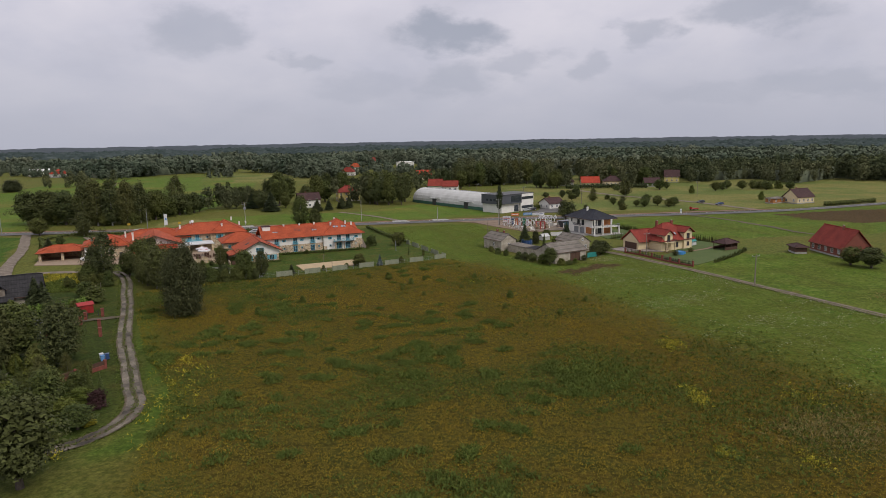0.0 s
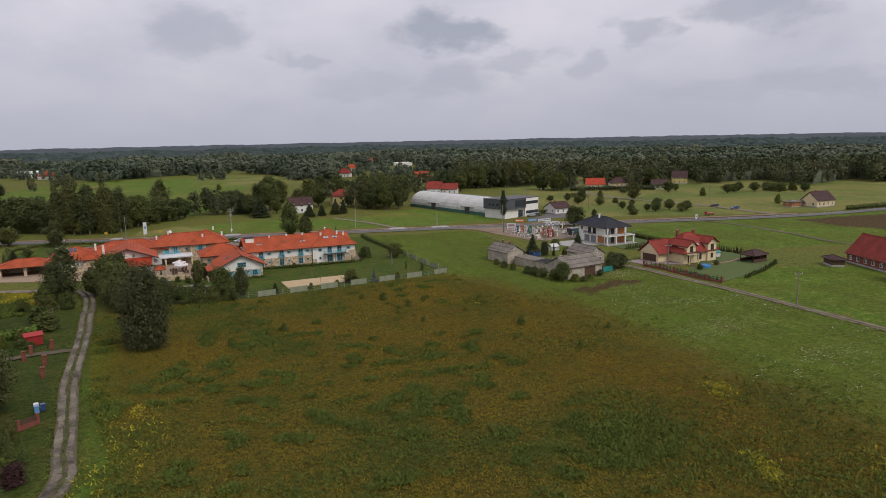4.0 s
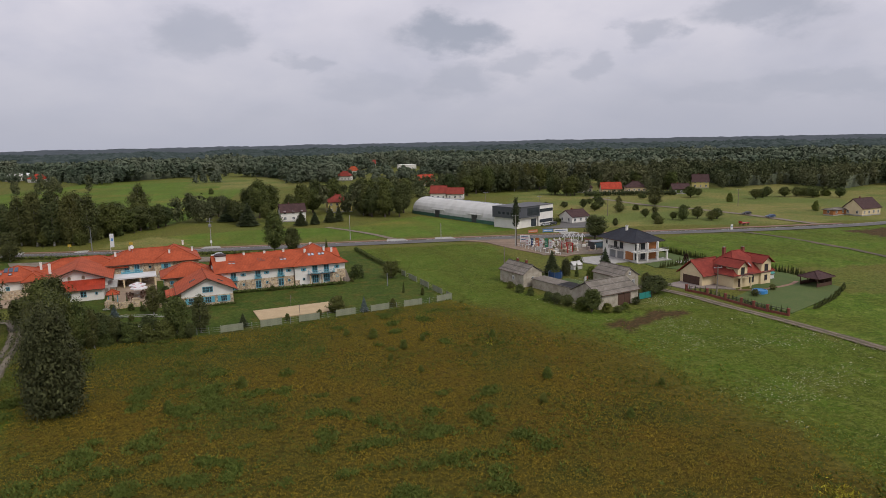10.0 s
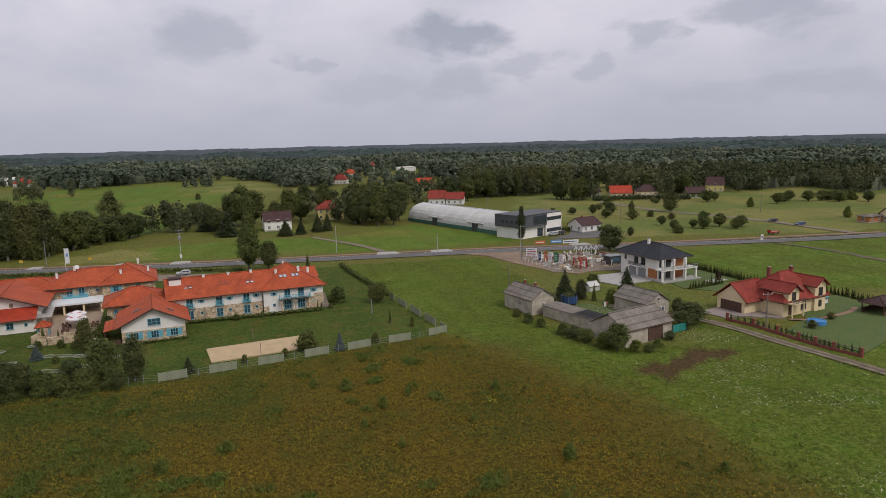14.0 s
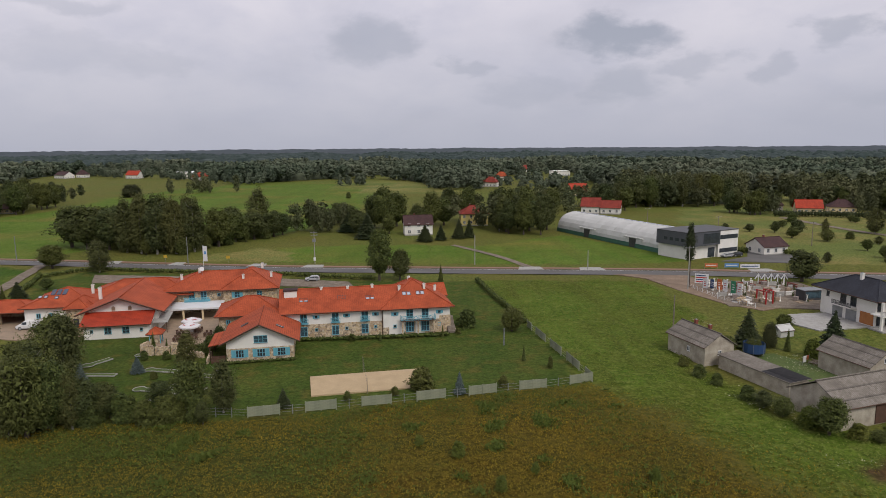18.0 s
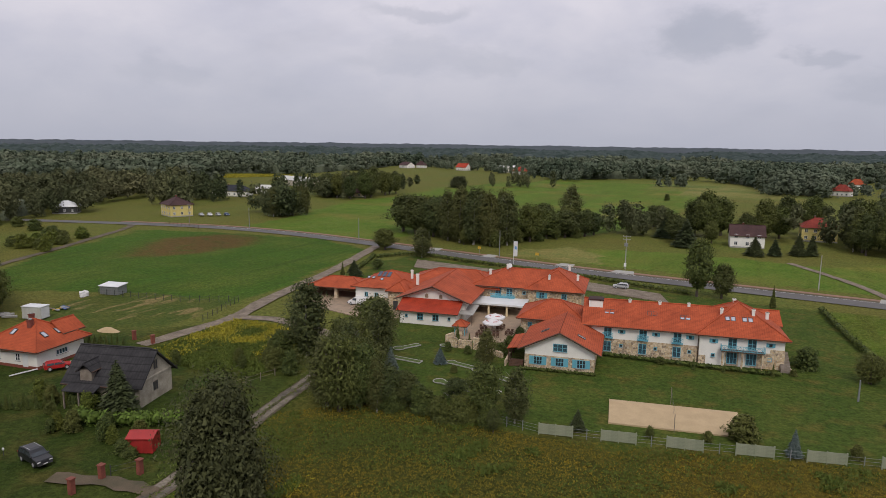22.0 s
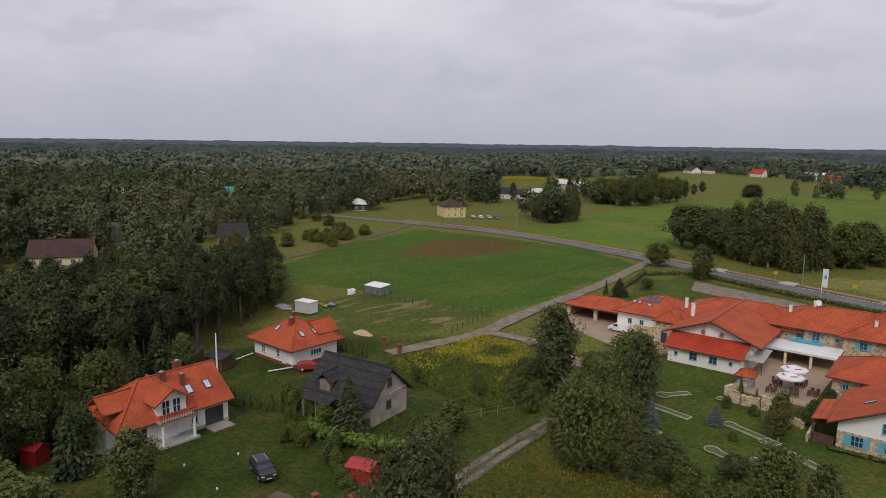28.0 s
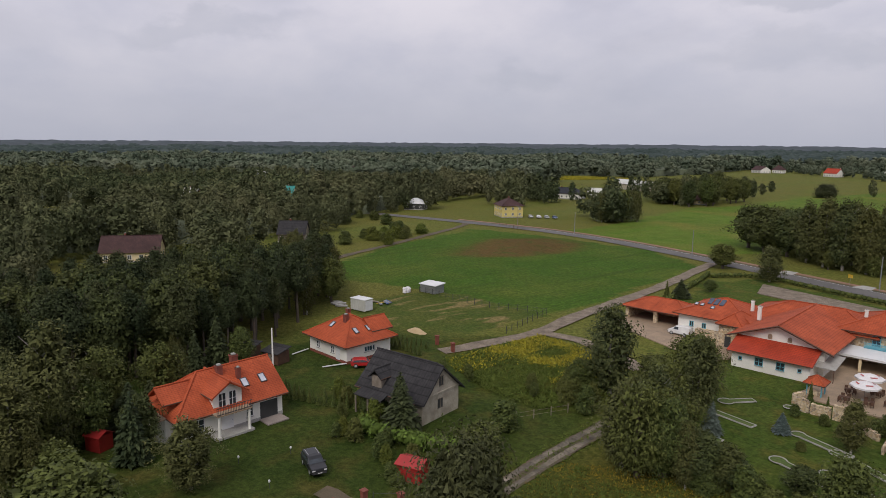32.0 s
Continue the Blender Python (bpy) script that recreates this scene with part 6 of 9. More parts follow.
window(hotel, -9, 19.9, 2.6, -90, 1.2, 1.2, "blue", "blue_glass")
# long wing
part("lower_wall", boxes((3.07, 23.4, 12.4, 24.4, -0.2, 2.75)), "stone", hotel, "field stone base wall")
part("upper_wall", boxes((3.07, 23.4, 12.44, 24.4, 2.75, 5.35)), "white", hotel)
roof_part(hotel, gable_faces(3.07, 29.64, 12.4, 24.4, 5.25, 8.8, "x", 0.8, 0.3), O)
for u, big in ((7.56, 1), (10.02, 0), (13.8, 1), (16.05, 0), (19.72, 1), (21.87, 0)):
    if big:
        window(hotel, u, 12.44, 3.05, 0, 1.35, 1.95, "blue", "blue_glass", None, 1)
        b = part("juliet_balcony", boxes((u - 0.95, u + 0.95, 11.95, 12.4, 2.9, 3.0)), "blue", hotel)
        railing(b, u - 0.95, u + 0.95, 11.98, 3.0, 0.95, "blue", "balcony_rail", 0.16, cross=True)
        window(hotel, u, 12.4, 0.35, 0, 1.4, 1.95, "blue", "blue_glass", None, 1)
    else:
        window(hotel, u, 12.44, 3.9, 0, 0.65, 0.65, "blue", "glass", "blue", 0)
        window(hotel, u, 12.4, 1.3, 0, 0.6, 0.6, "blue", "glass", None, 0)
part("downpipe", tube([(23.25, 12.25, 5.2), (23.25, 12.25, 0)], [0.06, 0.06], 6), "wood_dark", hotel)
# east block with the balcony
part("upper_wall", boxes((23.4, 37.2, 11.8, 25.9, 2.7, 5.4)), "white", hotel)
part("lower_wall", boxes((23.4, 37.2, 11.84, 25.9, -0.2, 2.7)), "white", hotel)
for b_ in ((23.36, 24.53, 11.74, 11.83, -0.1, 1.4), (27.8, 29.94, 11.74, 11.83, -0.1, 2.7), (31.89, 34.95, 11.74, 11.83, -0.1, 2.7), (34.95, 37.24, 11.74, 11.83, -0.1, 3.4), (37.2, 37.3, 11.8, 17.9, -0.1, 3.2)):
    part("stone_facing", boxes(b_), "stone", hotel)
roof_part(hotel, hip_faces(23.4, 37.2, 11.8, 26.7, 5.3, 9.85, 0.8), O)
for u, big in ((25.75, 0), (28.82, 1), (31.99, 1), (34.95, 0)):
    if big:
        window(hotel, u, 11.8, 3.05, 0, 1.4, 2.0, "blue", "blue_glass", None, 1)
        window(hotel, u, 11.74, 0.3, 0, 1.7, 2.1, "blue", "blue_glass", None, 2)
    else:
        window(hotel, u, 11.8, 3.8, 0, 0.7, 0.7, "blue", "glass", "blue", 0)
        window(hotel, u, 11.8, 1.25, 0, 0.65, 0.65, "blue", "glass", None, 0)
bal = part("balcony", boxes((26.88, 33.93, 10.4, 11.8, 2.72, 2.88)), "wood_dark", hotel)
railing(bal, 26.88, 33.93, 10.45, 2.88, 1.0, "blue", "balcony_rail", 0.25, cross=True)
for u in (26.93, 33.88):
    railing(bal, 10.45, 11.8, u, 2.88, 1.0, "blue", "balcony_rail", 0.3, axis="y")
for u in (27.19, 30.35, 33.62):
    part("balcony_post", boxes((u - 0.16, u + 0.16, 10.45, 10.75, -0.1, 2.72)), "stone", hotel)
door(hotel, 37.3, 14.9, 0.1, 90, 1.1, 2.1, "blue")
stairs = part("outside_stairs", boxes((38.2, 38.36, 10.4, 14.3, -0.1, 0.5)), "stone", hotel)
for k in range(13):
    part("step", boxes((36.6, 38.2, 14.0 - k * 0.3, 14.3 - k * 0.3, -0.1, 2.6 - k * 0.19)), "wood_grey", stairs)
part("east_annex", boxes((34.24, 38.22, 22.4, 29.4, -0.2, 5.2)), "stone", hotel)
roof_part(hotel, gable_faces(34.24, 38.22, 22.4, 29.4, 5.2, 7.2, "x", 0.6, 0.5), O)
for u, v in ((7.67, 16.5), (15.33, 16.8), (21.05, 16.4)):
    for du in (0, 0.95):
        skylight(hotel, u + du - 0.5, v - 1.2, 5.25 + (v - 1.2 - 11.6) * 3.3 / 6.8 + 0.03, 0, 26, 0.8, 1.2)
for u in (28.62, 31.48):
    for du in (0, 0.95):
        skylight(hotel, u + du - 0.5, 15.0, 5.3 + (15.0 - 11.0) * 4.25 / 7.55 + 0.02, 0, 29, 0.8, 1.2)
tw = part("roof_lantern", boxes((3.78, 6.34, 16.1, 18.5, 6.0, 8.9)), "white", hotel, "white boxed roof lantern")
part("lantern_cap", boxes((3.63, 6.49, 15.95, 18.65, 8.9, 9.15)), "roof_brown", tw)
for u, v, z in ((11.24, 18.1, 9.1), (16.66, 18.1, 9.1), (21.77, 18.1, 9.2), (27.29, 16.5, 9.0), (32.5, 16.1, 9.3), (35.05, 17.5, 8.6), (29.84, 20.5, 10.1)):
    chimney(hotel, u, v, z - 1.2, z, 0.5, "white")
# stone block at the back
part("stone_wall", boxes((-23.73, -10.85, 39.2, 52.64, -0.2, 5.4)), "stone", hotel)
part("stone_wall", boxes((-10.85, 1.08, 38.19, 51.52, -0.2, 5.4)), "stone", hotel)
roof_part(hotel, hip_faces(-23.73, 0.6, 39.2, 52.64, 5.3, 8.5, 0.7), O)
roof_part(hotel, hip_faces(-11.07, 1.08, 38.19, 53.2, 5.34, 8.95, 0.7), O)
window(hotel, -21.7, 39.2, 3.6, 0, 0.7, 0.7, "blue", "glass", None, 0)
for u in (-17.97, -15.37):
    window(hotel, u, 39.2, 2.95, 0, 1.3, 2.0, "blue", "blue_glass", None, 1)
bal = part("balcony", boxes((-19.44, -13.9, 37.35, 39.2, 2.94, 3.06)), "blue", hotel)
railing(bal, -19.44, -13.9, 37.4, 2.92, 1.0, "blue", "balcony_rail", 0.09)
window(hotel, -11.98, 39.2, 3.7, 0, 0.7, 0.7, "blue", "glass", None, 0)
window(hotel, -7.8, 38.19, 3.4, 0, 1.2, 1.3, "blue", "blue_glass", "blue", 1)
window(hotel, -2.82, 38.19, 3.4, 0, 1.2, 1.3, "blue", "blue_glass", None, 1)
for u, v, z in ((-20.68, 43.23, 8.4), (-16.95, 45.47, 9.4), (-6.55, 41.22, 8.2), (-0.23, 42.56, 8.4), (-2.49, 46.48, 9.9)):
    chimney(hotel, u, v, z - 1.3, z, 0.5, "white")
sat = part("satellite_dish", moved(([(0.55 * math.cos(a) * r, 0.14 * (1 - r * r), 0.55 * math.sin(a) * r) for r in (1.0, 0.5) for a in [k * 0.524 for k in range(12)]], [tuple(range(12)), tuple(range(23, 11, -1))] + [(k, (k + 1) % 12, 12 + (k + 1) % 12, 12 + k) for k in range(12)]), pose(-16.27, 44.4, 9.3, -15, 0, 25)), "white_metal", hotel)
part("dish_pole", tube([(-16.27, 44.46, 7.4), (-16.27, 44.46, 9.3)], [0.05, 0.05], 6), "grey_metal", sat)
# white terrace canopy
can = part("terrace_canopy", slab([[(-23.28, 32.03, 2.72), (-10.62, 32.03, 2.72), (-10.62, 38.1, 2.92), (-23.28, 38.1, 2.92)]], 0.22), "white_metal", hotel, "white canopy roof over the terrace")
part("canopy_edge", boxes((-23.5, -10.4, 31.81, 32.09, 2.4, 2.78)), "white_metal", can)
for u in (-22.94, -18.76, -14.69, -10.96):
    part("canopy_post", boxes((u - 0.2, u + 0.2, 32.1, 32.5, -0.1, 2.55)), "cream", can)
# restaurant with the round-arched gable
part("wall", boxes((-35.71, -23.28, 20.83, 24.86, -0.2, 2.95)), "white", hotel)
roof_part(hotel, [[(-36.39, 20.05, 2.75), (-22.83, 20.05, 2.75), (-22.83, 24.86, 4.55), (-36.39, 24.86, 4.55)]], "roof_scarlet", 0.2)
for u, w in ((-34.24, 0.6), (-31.19, 1.35), (-27.8, 1.35), (-24.86, 0.6)):
    window(hotel, u, 20.83, 0.85 if w > 1 else 1.2, 0, w, 1.35 if w > 1 else 0.65, "blue", "glass", None, 1 if w > 1 else 0)
part("wall", boxes((-36.61, -22.37, 24.86, 44.8, -0.2, 4.6)), "white", hotel)
gable_wall(hotel, -36.61, -22.37, 24.86, 4.6, 7.2, "white")
roof_part(hotel, gable_faces(-36.61, -22.37, 24.64, 44.8, 4.3, 7.6, "y", 1.4, 0.8), O)
part("bargeboard", merged(tube([(-38.19, 23.69, 4.15), (-29.49, 23.69, 7.45)], [0.15, 0.15], 4), tube([(-20.79, 23.69, 4.15), (-29.49, 23.69, 7.45)], [0.15, 0.15], 4)), "wood_dark", hotel)
for u in (-30.96, -27.8):
    part("arched_niche", merged(boxes((u - 0.35, u + 0.35, 24.73, 24.86, 4.75, 5.3)), moved(tube([(0, -0.07, 0), (0, 0.07, 0)], [0.35, 0.35], 12), pose(u, 24.8, 5.3))), "tan_paving", hotel)
part("hall_roof_body", boxes((-38.42, -10.85, 40.32, 51.52, -0.2, 4.4)), "white", hotel)
roof_part(hotel, hip_faces(-40.68, -18.08, 39.2, 52.64, 4.5, 7.4, 0.6), O)
chimney(hotel, -36.16, 34.72, 5.2, 7.8, 0.6, "white")
# glazed porch between restaurant and terrace
part("awning", slab([[(-23.73, 22.4, 2.35), (-20.11, 22.4, 2.35), (-20.11, 28.56, 3.1), (-23.73, 28.56, 3.1)]], 0.08), "concrete", hotel, "pale awning over a side porch")
for u, v in ((-23.5, 22.51), (-20.34, 22.51)):
    part("awning_post", boxes((u - 0.05, u + 0.05, v, v + 0.1, -0.1, 2.3)), "wood_dark", hotel)
# west wing with the solar panels
part("wall", boxes((-50.85, -37.97, 32.82, 45.36, -0.2, 4.5)), "white", hotel)
roof_part(hotel, hip_faces(-50.85, -37.29, 32.82, 45.92, 4.4, 7.3, 0.9), O)
for u in (-48.14, -45.65):
    window(hotel, u, 32.82, 2.0, 0, 0.85, 1.05, "blue", "glass", None, 1)
for k in range(3):
    panel = part("solar_panel", moved(boxes((-0.56, 0.3, -1.06, 1.06, 0, 0.09)), pose(-46.2 + k * 1.15, 37.4, 6.6, 21.3)), "panel_glass", hotel)
for u, v in ((-48.59, 35.84), (-47.46, 35.84), (-45.2, 35.39)):
    skylight(hotel, u, v, 4.4 + (v - 31.9) * 2.9 / 7.4 + 0.02, 0, 23, 0.75, 0.9)
part("stone_bay", boxes((-41.81, -37.74, 30.24, 34.72, -0.2, 4.4)), "stone", hotel)
roof_part(hotel, hip_faces(-41.81, -37.74, 30.24, 37.41, 4.35, 6.2, 0.5), O)
part("stone_low_wall", prism([(-46.89, 31.58), (-41.81, 30.24), (-41.81, 32.82), (-46.89, 32.82)], -0.2, 2.0), "stone", hotel)
door(hotel, -40, 30.24, 0, 0, 1.1, 2.1, "dark_metal")
chimney(hotel, -38.42, 37.52, 6.0, 8.0, 0.5, "white")
# open garage
part("rear_wall", boxes((-64.41, -50.85, 44.24, 44.8, -0.2, 2.9)), "stone", hotel)
for u in (-64.07, -57.63, -51.53):
    part("garage_pier", boxes((u - 0.4, u + 0.4, 36.51, 37.3, -0.1, 2.9)), "stone", hotel)
part("side_wall", boxes((-64.41, -63.96, 37.3, 44.24, -0.2, 2.9)), "stone", hotel)
roof_part(hotel, hip_faces(-64.64, -50.4, 36.29, 45.02, 2.85, 4.7, 0.6), O)
# paved terrace
laid("terrace", moved(prism([(-23, 13.0), (-11, 12.5), (-10.6, 39.0), (-22.4, 39.0), (-22.6, 20)], -0.2, 0.06), pose(-29.2, 113.4, 0, 0, 0, HA)), "tan_paving", "beige stone-paved terrace of the hotel", "terrace")


# ---- houses round the field ----
def simple_house(name, label, x, y, rz, L, W, eave, ridge, roof="hip", wall="white", tile="roof_dark", over=0.5, storeys=1, axis="x", chim=1, glass="glass", win=True, group="", wmat="paint_white"):
    """A house with its corner at x, y: walls, roof, windows on all sides, a door and chimneys."""
    h = thing(name, x, y, 0, rz, label, "house" if "house" in name else "building", group)
    part("wall", boxes((0, L, 0, W, -0.2, eave)), wall, h)
    part("plinth", boxes((-0.04, L + 0.04, -0.04, W + 0.04, -0.2, 0.35)), "concrete", h)
    if roof == "hip":
        roof_part(h, hip_faces(0, L, 0, W, eave - 0.05, ridge, over), tile)
    else:
        roof_part(h, gable_faces(0, L, 0, W, eave - 0.15, ridge, axis, over, 0.45), tile)
        rise = (ridge - eave) * (W / 2 if axis == "x" else L / 2) / ((W if axis == "x" else L) / 2 + over)
        for e in ((0, L - 0.3) if axis == "x" else (0, W - 0.3)):
            gable_wall(h, 0, W if axis == "x" else L, e, eave, eave + rise - 0.05, wall, "y" if axis == "x" else "x")
    if win:
        for s in range(storeys):
            z = 0.9 + s * 2.8
            for k in range(max(1, int(L / 3.2))):
                u = L * (k + 0.5) / max(1, int(L / 3.2))
                window(h, u, 0, z, 0, 1.2, 1.3, wmat, glass)
                window(h, u, W, z, 180, 1.2, 1.3, wmat, glass)
            for k in range(max(1, int(W / 3.4))):
                v = W * (k + 0.5) / max(1, int(W / 3.4))
                window(h, 0, v, z, -90, 1.1, 1.3, wmat, glass)
                window(h, L, v, z, 90, 1.1, 1.3, wmat, glass)
    for k in range(chim):
        chimney(h, L * (0.38 + 0.3 * k), W * 0.5 + 0.4, ridge - 1.2, ridge + 0.7, 0.55, "brick_red")
    return h


# white house with the orange roof on the lawn: local x runs along the front
A = thing("white_house", -92.0, 42.7, 0, 97.5, "white one-and-a-half-storey house with an orange tiled roof and balconies", "house")
part("wall", boxes((0, 13.2, 0, 8.2, -0.2, 2.95)), "white", A)
part("plinth", boxes((-0.04, 13.24, -0.04, 8.24, -0.2, 0.3)), "concrete", A)
T_A = "roof_orange"
roof_part(A, [[(-0.75, -0.75, 2.85), (13.7, -0.75, 2.85), (13.7, 4.1, 6.6), (4.1, 4.1, 6.6)], [(13.7, 8.95, 2.85), (-0.75, 8.95, 2.85), (4.1, 4.1, 6.6), (13.7, 4.1, 6.6)], [(-0.75, 8.95, 2.85), (-0.75, -0.75, 2.85), (4.1, 4.1, 6.6)]], T_A)
gable_wall(A, 0, 8.2, 12.9, 2.95, 6.0, "white", "y")
part("bay_wall", prism([(-1.6, 2.6), (-0.9, 1.6), (0, 1.6), (0, 6.2), (-0.9, 6.2), (-1.6, 5.2)], -0.2, 2.7), "white", A)
part("bay_floor", boxes((-1.8, 0, 1.5, 6.3, 2.7, 2.85)), "tan_paving", A)
railing(A, 1.5, 6.3, -1.75, 2.85, 0.95, "dark_metal", "balcony_rail", 0.2, axis="y")
part("dormer_wall", boxes((0.6, 4.4, 2.4, 5.4, 2.85, 4.7)), "white", A)
roof_part(A, gable_faces(-0.6, 5.0, 2.2, 5.6, 4.4, 5.9, "x", 0.5, 0.5), T_A, name="dormer_roof")
window(A, 0.6, 3.9, 3.0, -90, 1.4, 1.6)
part("front_dormer_wall", boxes((4.0, 7.6, -0.25, 3.0, 2.85, 4.9)), "white", A)
gable_wall(A, 4.0, 7.6, -0.25, 4.9, 6.0, "white")
roof_part(A, gable_faces(4.0, 7.6, -0.4, 5.0, 4.75, 6.3, "y", 0.55, 0.6), T_A, name="dormer_roof")
for u in (5.1, 6.4):
    window(A, u, -0.25, 3.0, 0, 1.0, 1.9)
part("balcony", boxes((3.6, 8.0, -2.0, 0, 2.7, 2.86)), "tan_paving", A)
railing(A, 3.6, 8.0, -1.95, 2.86, 0.95, "dark_metal", "balcony_rail", 0.2)
for u in (3.9, 7.7):
    part("column", tube([(u, -1.75, -0.1), (u, -1.75, 0.2), (u, -1.75, 2.5), (u, -1.75, 2.7)], [0.26, 0.17, 0.15, 0.24], 10), "white", A, "white round column")
part("porch_floor", boxes((3.4, 8.2, -2.1, 0, -0.1, 0.16)), "concrete", A)
door(A, 5.8, 0, 0.16, 0, 1.5, 2.15, "paint_white")
for u, w in ((2.2, 1.5), (8.7, 0.9)):
    window(A, u, 0, 0.8, 0, w, 1.5)
# a dark panel on the closed wall stands for the unlit garage inside
gd = part("garage_dark_panel", boxes((10.1, 12.5, -0.05, 0.02, 0.0, 2.2)), "dark_metal", A)
part("garage_ramp", boxes((9.9, 12.8, -2.2, 0, -0.1, 0.05)), "paving", A)
for v in (2.0, 6.0):
    window(A, 0, v, 0.9, -90, 1.2, 1.4)
for u, v in ((9.0, 1.6), (11.4, 1.6)):
    skylight(A, u, v, 2.85 + (v + 0.75) * 3.75 / 4.85 + 0.02, 0, 37, 0.85, 1.3)
chimney(A, 6.6, 3.4, 5.4, 7.0, 0.7, "brick_red")
chimney(A, 8.6, 2.4, 5.0, 6.5, 0.5, "brick_red")
chimney(A, 9.2, 4.6, 5.6, 7.5, 0.8, "brick_red")

A.scale = (1.11, 1.11, 1.1)

# square white house with the orange hipped roof
B = thing("white_house", -118.0, 73.4, 0, 7.5, "square white house with a bright orange hipped roof", "house")
part("wall", boxes((0, 9.8, 0, 9.0, -0.2, 3.0)), "white", B)
part("plinth", boxes((-0.04, 9.84, -0.04, 9.04, -0.2, 0.28)), "brick_red", B)
roof_part(B, hip_faces(0, 9.8, 0, 9.0, 2.9, 6.3, 0.9), T_A)
roof_part(B, gable_faces(5.2, 8.8, 6.0, 9.9, 4.0, 5.8, "y", 0.4, 0.3), T_A, name="rear_dormer_roof")
for u in (2.4, 6.2):
    window(B, u, 0, 0.9, 0, 0.9, 1.2)
door(B, 7.6, 0, 0.1, 0, 1.0, 2.0, "white_metal")
window(B, 9.8, 4.6, 1.1, 90, 2.2, 0.9, "paint_white", "blue_glass", None, 3)
chimney(B, 4.4, 4.6, 5.4, 7.1, 0.6)
chimney(B, 5.6, 3.2, 5.2, 6.6, 0.7)
for u, v, r in ((3.6, 2.0, 0),):
    skylight(B, u, v, 2.9 + (v + 0.9) * 3.4 / 5.4 + 0.02, 0, 32, 0.8, 1.2)
for v in (3.0, 5.6):
    skylight(B, 8.3, v, 2.9 + (10.7 - 8.3) * 3.4 / 5.35 + 0.02, 90, 32, 0.8, 1.2)

B.scale = (1.13, 1.08, 1.08)

# derelict house with the dark roof
C = thing("derelict_house", -89.9, 67.55, 0, 15, "derelict grey rendered house with a dark steep patched roof", "house")
part("wall", boxes((0, 12.4, 0, 7.6, -0.2, 3.4)), "grey_render", C)
for e in (0, 12.1):
    gable_wall(C, 0, 7.6, e, 3.4, 6.75, "grey_render", "y")
roof_part(C, gable_faces(0, 11.2, 0, 7.6, 2.9, 7.1, "x", 0.7, 0.5), "roof_black")
roof_part(C, [[(11.2, -0.7, 2.9), (13.2, -0.5, 3.0), (12.9, 3.8, 6.9), (11.2, 3.8, 7.1)], [(13.2, 8.1, 3.0), (11.2, 8.3, 2.9), (11.2, 3.8, 7.1), (12.9, 3.8, 6.9)]], "roof_black", name="patched_roof")
part("dormer_wall", boxes((2.6, 4.6, -0.2, 2.4, 3.3, 4.9)), "wood_grey", C)
roof_part(C, gable_faces(2.5, 4.7, -0.3, 3.0, 4.8, 5.9, "y", 0.3, 0.3), "roof_black", name="dormer_roof")
part("broken_porch", slab([[(1.0, -2.2, 2.5), (6.4, -2.2, 2.5), (6.4, 0, 3.2), (1.0, 0, 3.2)]], 0.1), "roof_black", C)
for u in (1.2, 3.7, 6.2):
    part("porch_post", boxes((u - 0.09, u + 0.09, -2.1, -1.92, -0.1, 2.45)), "wood_grey", C)
# empty windows: dark sheets on the uncut wall give the shade within
for u in (2.0, 4.6, 9.0):
    part("dark_opening_panel", boxes((u - 0.5, u + 0.5, -0.03, 0.05, 1.0, 2.2)), "dark_metal", C)
for v, z, w in ((3.8, 4.3, 0.8), (3.6, 1.3, 1.0)):
    fw = part("window", boxes((12.38, 12.46, v - w / 2, v + w / 2, z, z + 1.2)), "dark_metal", C)
    part("window_frame", boxes((12.46, 12.5, v - w / 2 - 0.08, v + w / 2 + 0.08, z - 0.08, z), (12.46, 12.5, v - w / 2 - 0.08, v + w / 2 + 0.08, z + 1.2, z + 1.28), (12.46, 12.5, v - 0.03, v + 0.03, z, z + 1.2)), "wood_grey", fw)
part("string_course", boxes((12.4, 12.52, 0, 7.6, 3.25, 3.45)), "grey_render", C)

C.scale = (0.93, 1.07, 1.05)

# red-roofed cream house in the east
E_ = thing("cream_house", 96.8, 86.8, 0, 12, "cream house with a dark red tiled roof and dormers", "house")
part("wall", boxes((0, 13.6, 0, 10.0, -0.2, 3.3)), "cream", E_)
part("wall", boxes((-4.6, 2.5, 5.6, 12.8, -0.2, 2.7)), "cream", E_)
roof_part(E_, hip_faces(0, 13.6, 0, 10.4, 3.1, 8.2, 0.8), "roof_red")
roof_part(E_, gable_faces(-4.6, 3.5, 5.4, 13.0, 2.6, 6.2, "x", 0.7, 0.5), "roof_red", name="garage_roof")
gable_wall(E_, 5.4, 13.0, -4.6, 2.7, 5.6, "cream", "y")
for u0, u1, v0, zt in ((0.8, 4.2, -0.6, 5.2), (9.4, 13.0, -0.6, 5.6)):
    part("dormer_wall", boxes((u0, u1, v0, 3, 0 if u0 > 5 else 2.9, zt)), "cream", E_)
    gable_wall(E_, u0, u1, v0, zt, zt + 1.4, "cream")
    roof_part(E_, gable_faces(u0, u1, v0 - 0.1, 5.2, zt - 0.1, zt + 1.6, "y", 0.6, 0.6), "roof_red", name="dormer_roof")
    window(E_, (u0 + u1) / 2, v0, 3.2, 0, 1.3, 1.9, "wood_dark", "glass")
part("balcony", boxes((0.4, 4.6, -2.0, -0.5, 2.75, 2.9)), "cream", E_)
railing(E_, 0.4, 4.6, -1.95, 2.9, 0.9, "dark_metal", "balcony_rail", 0.2)
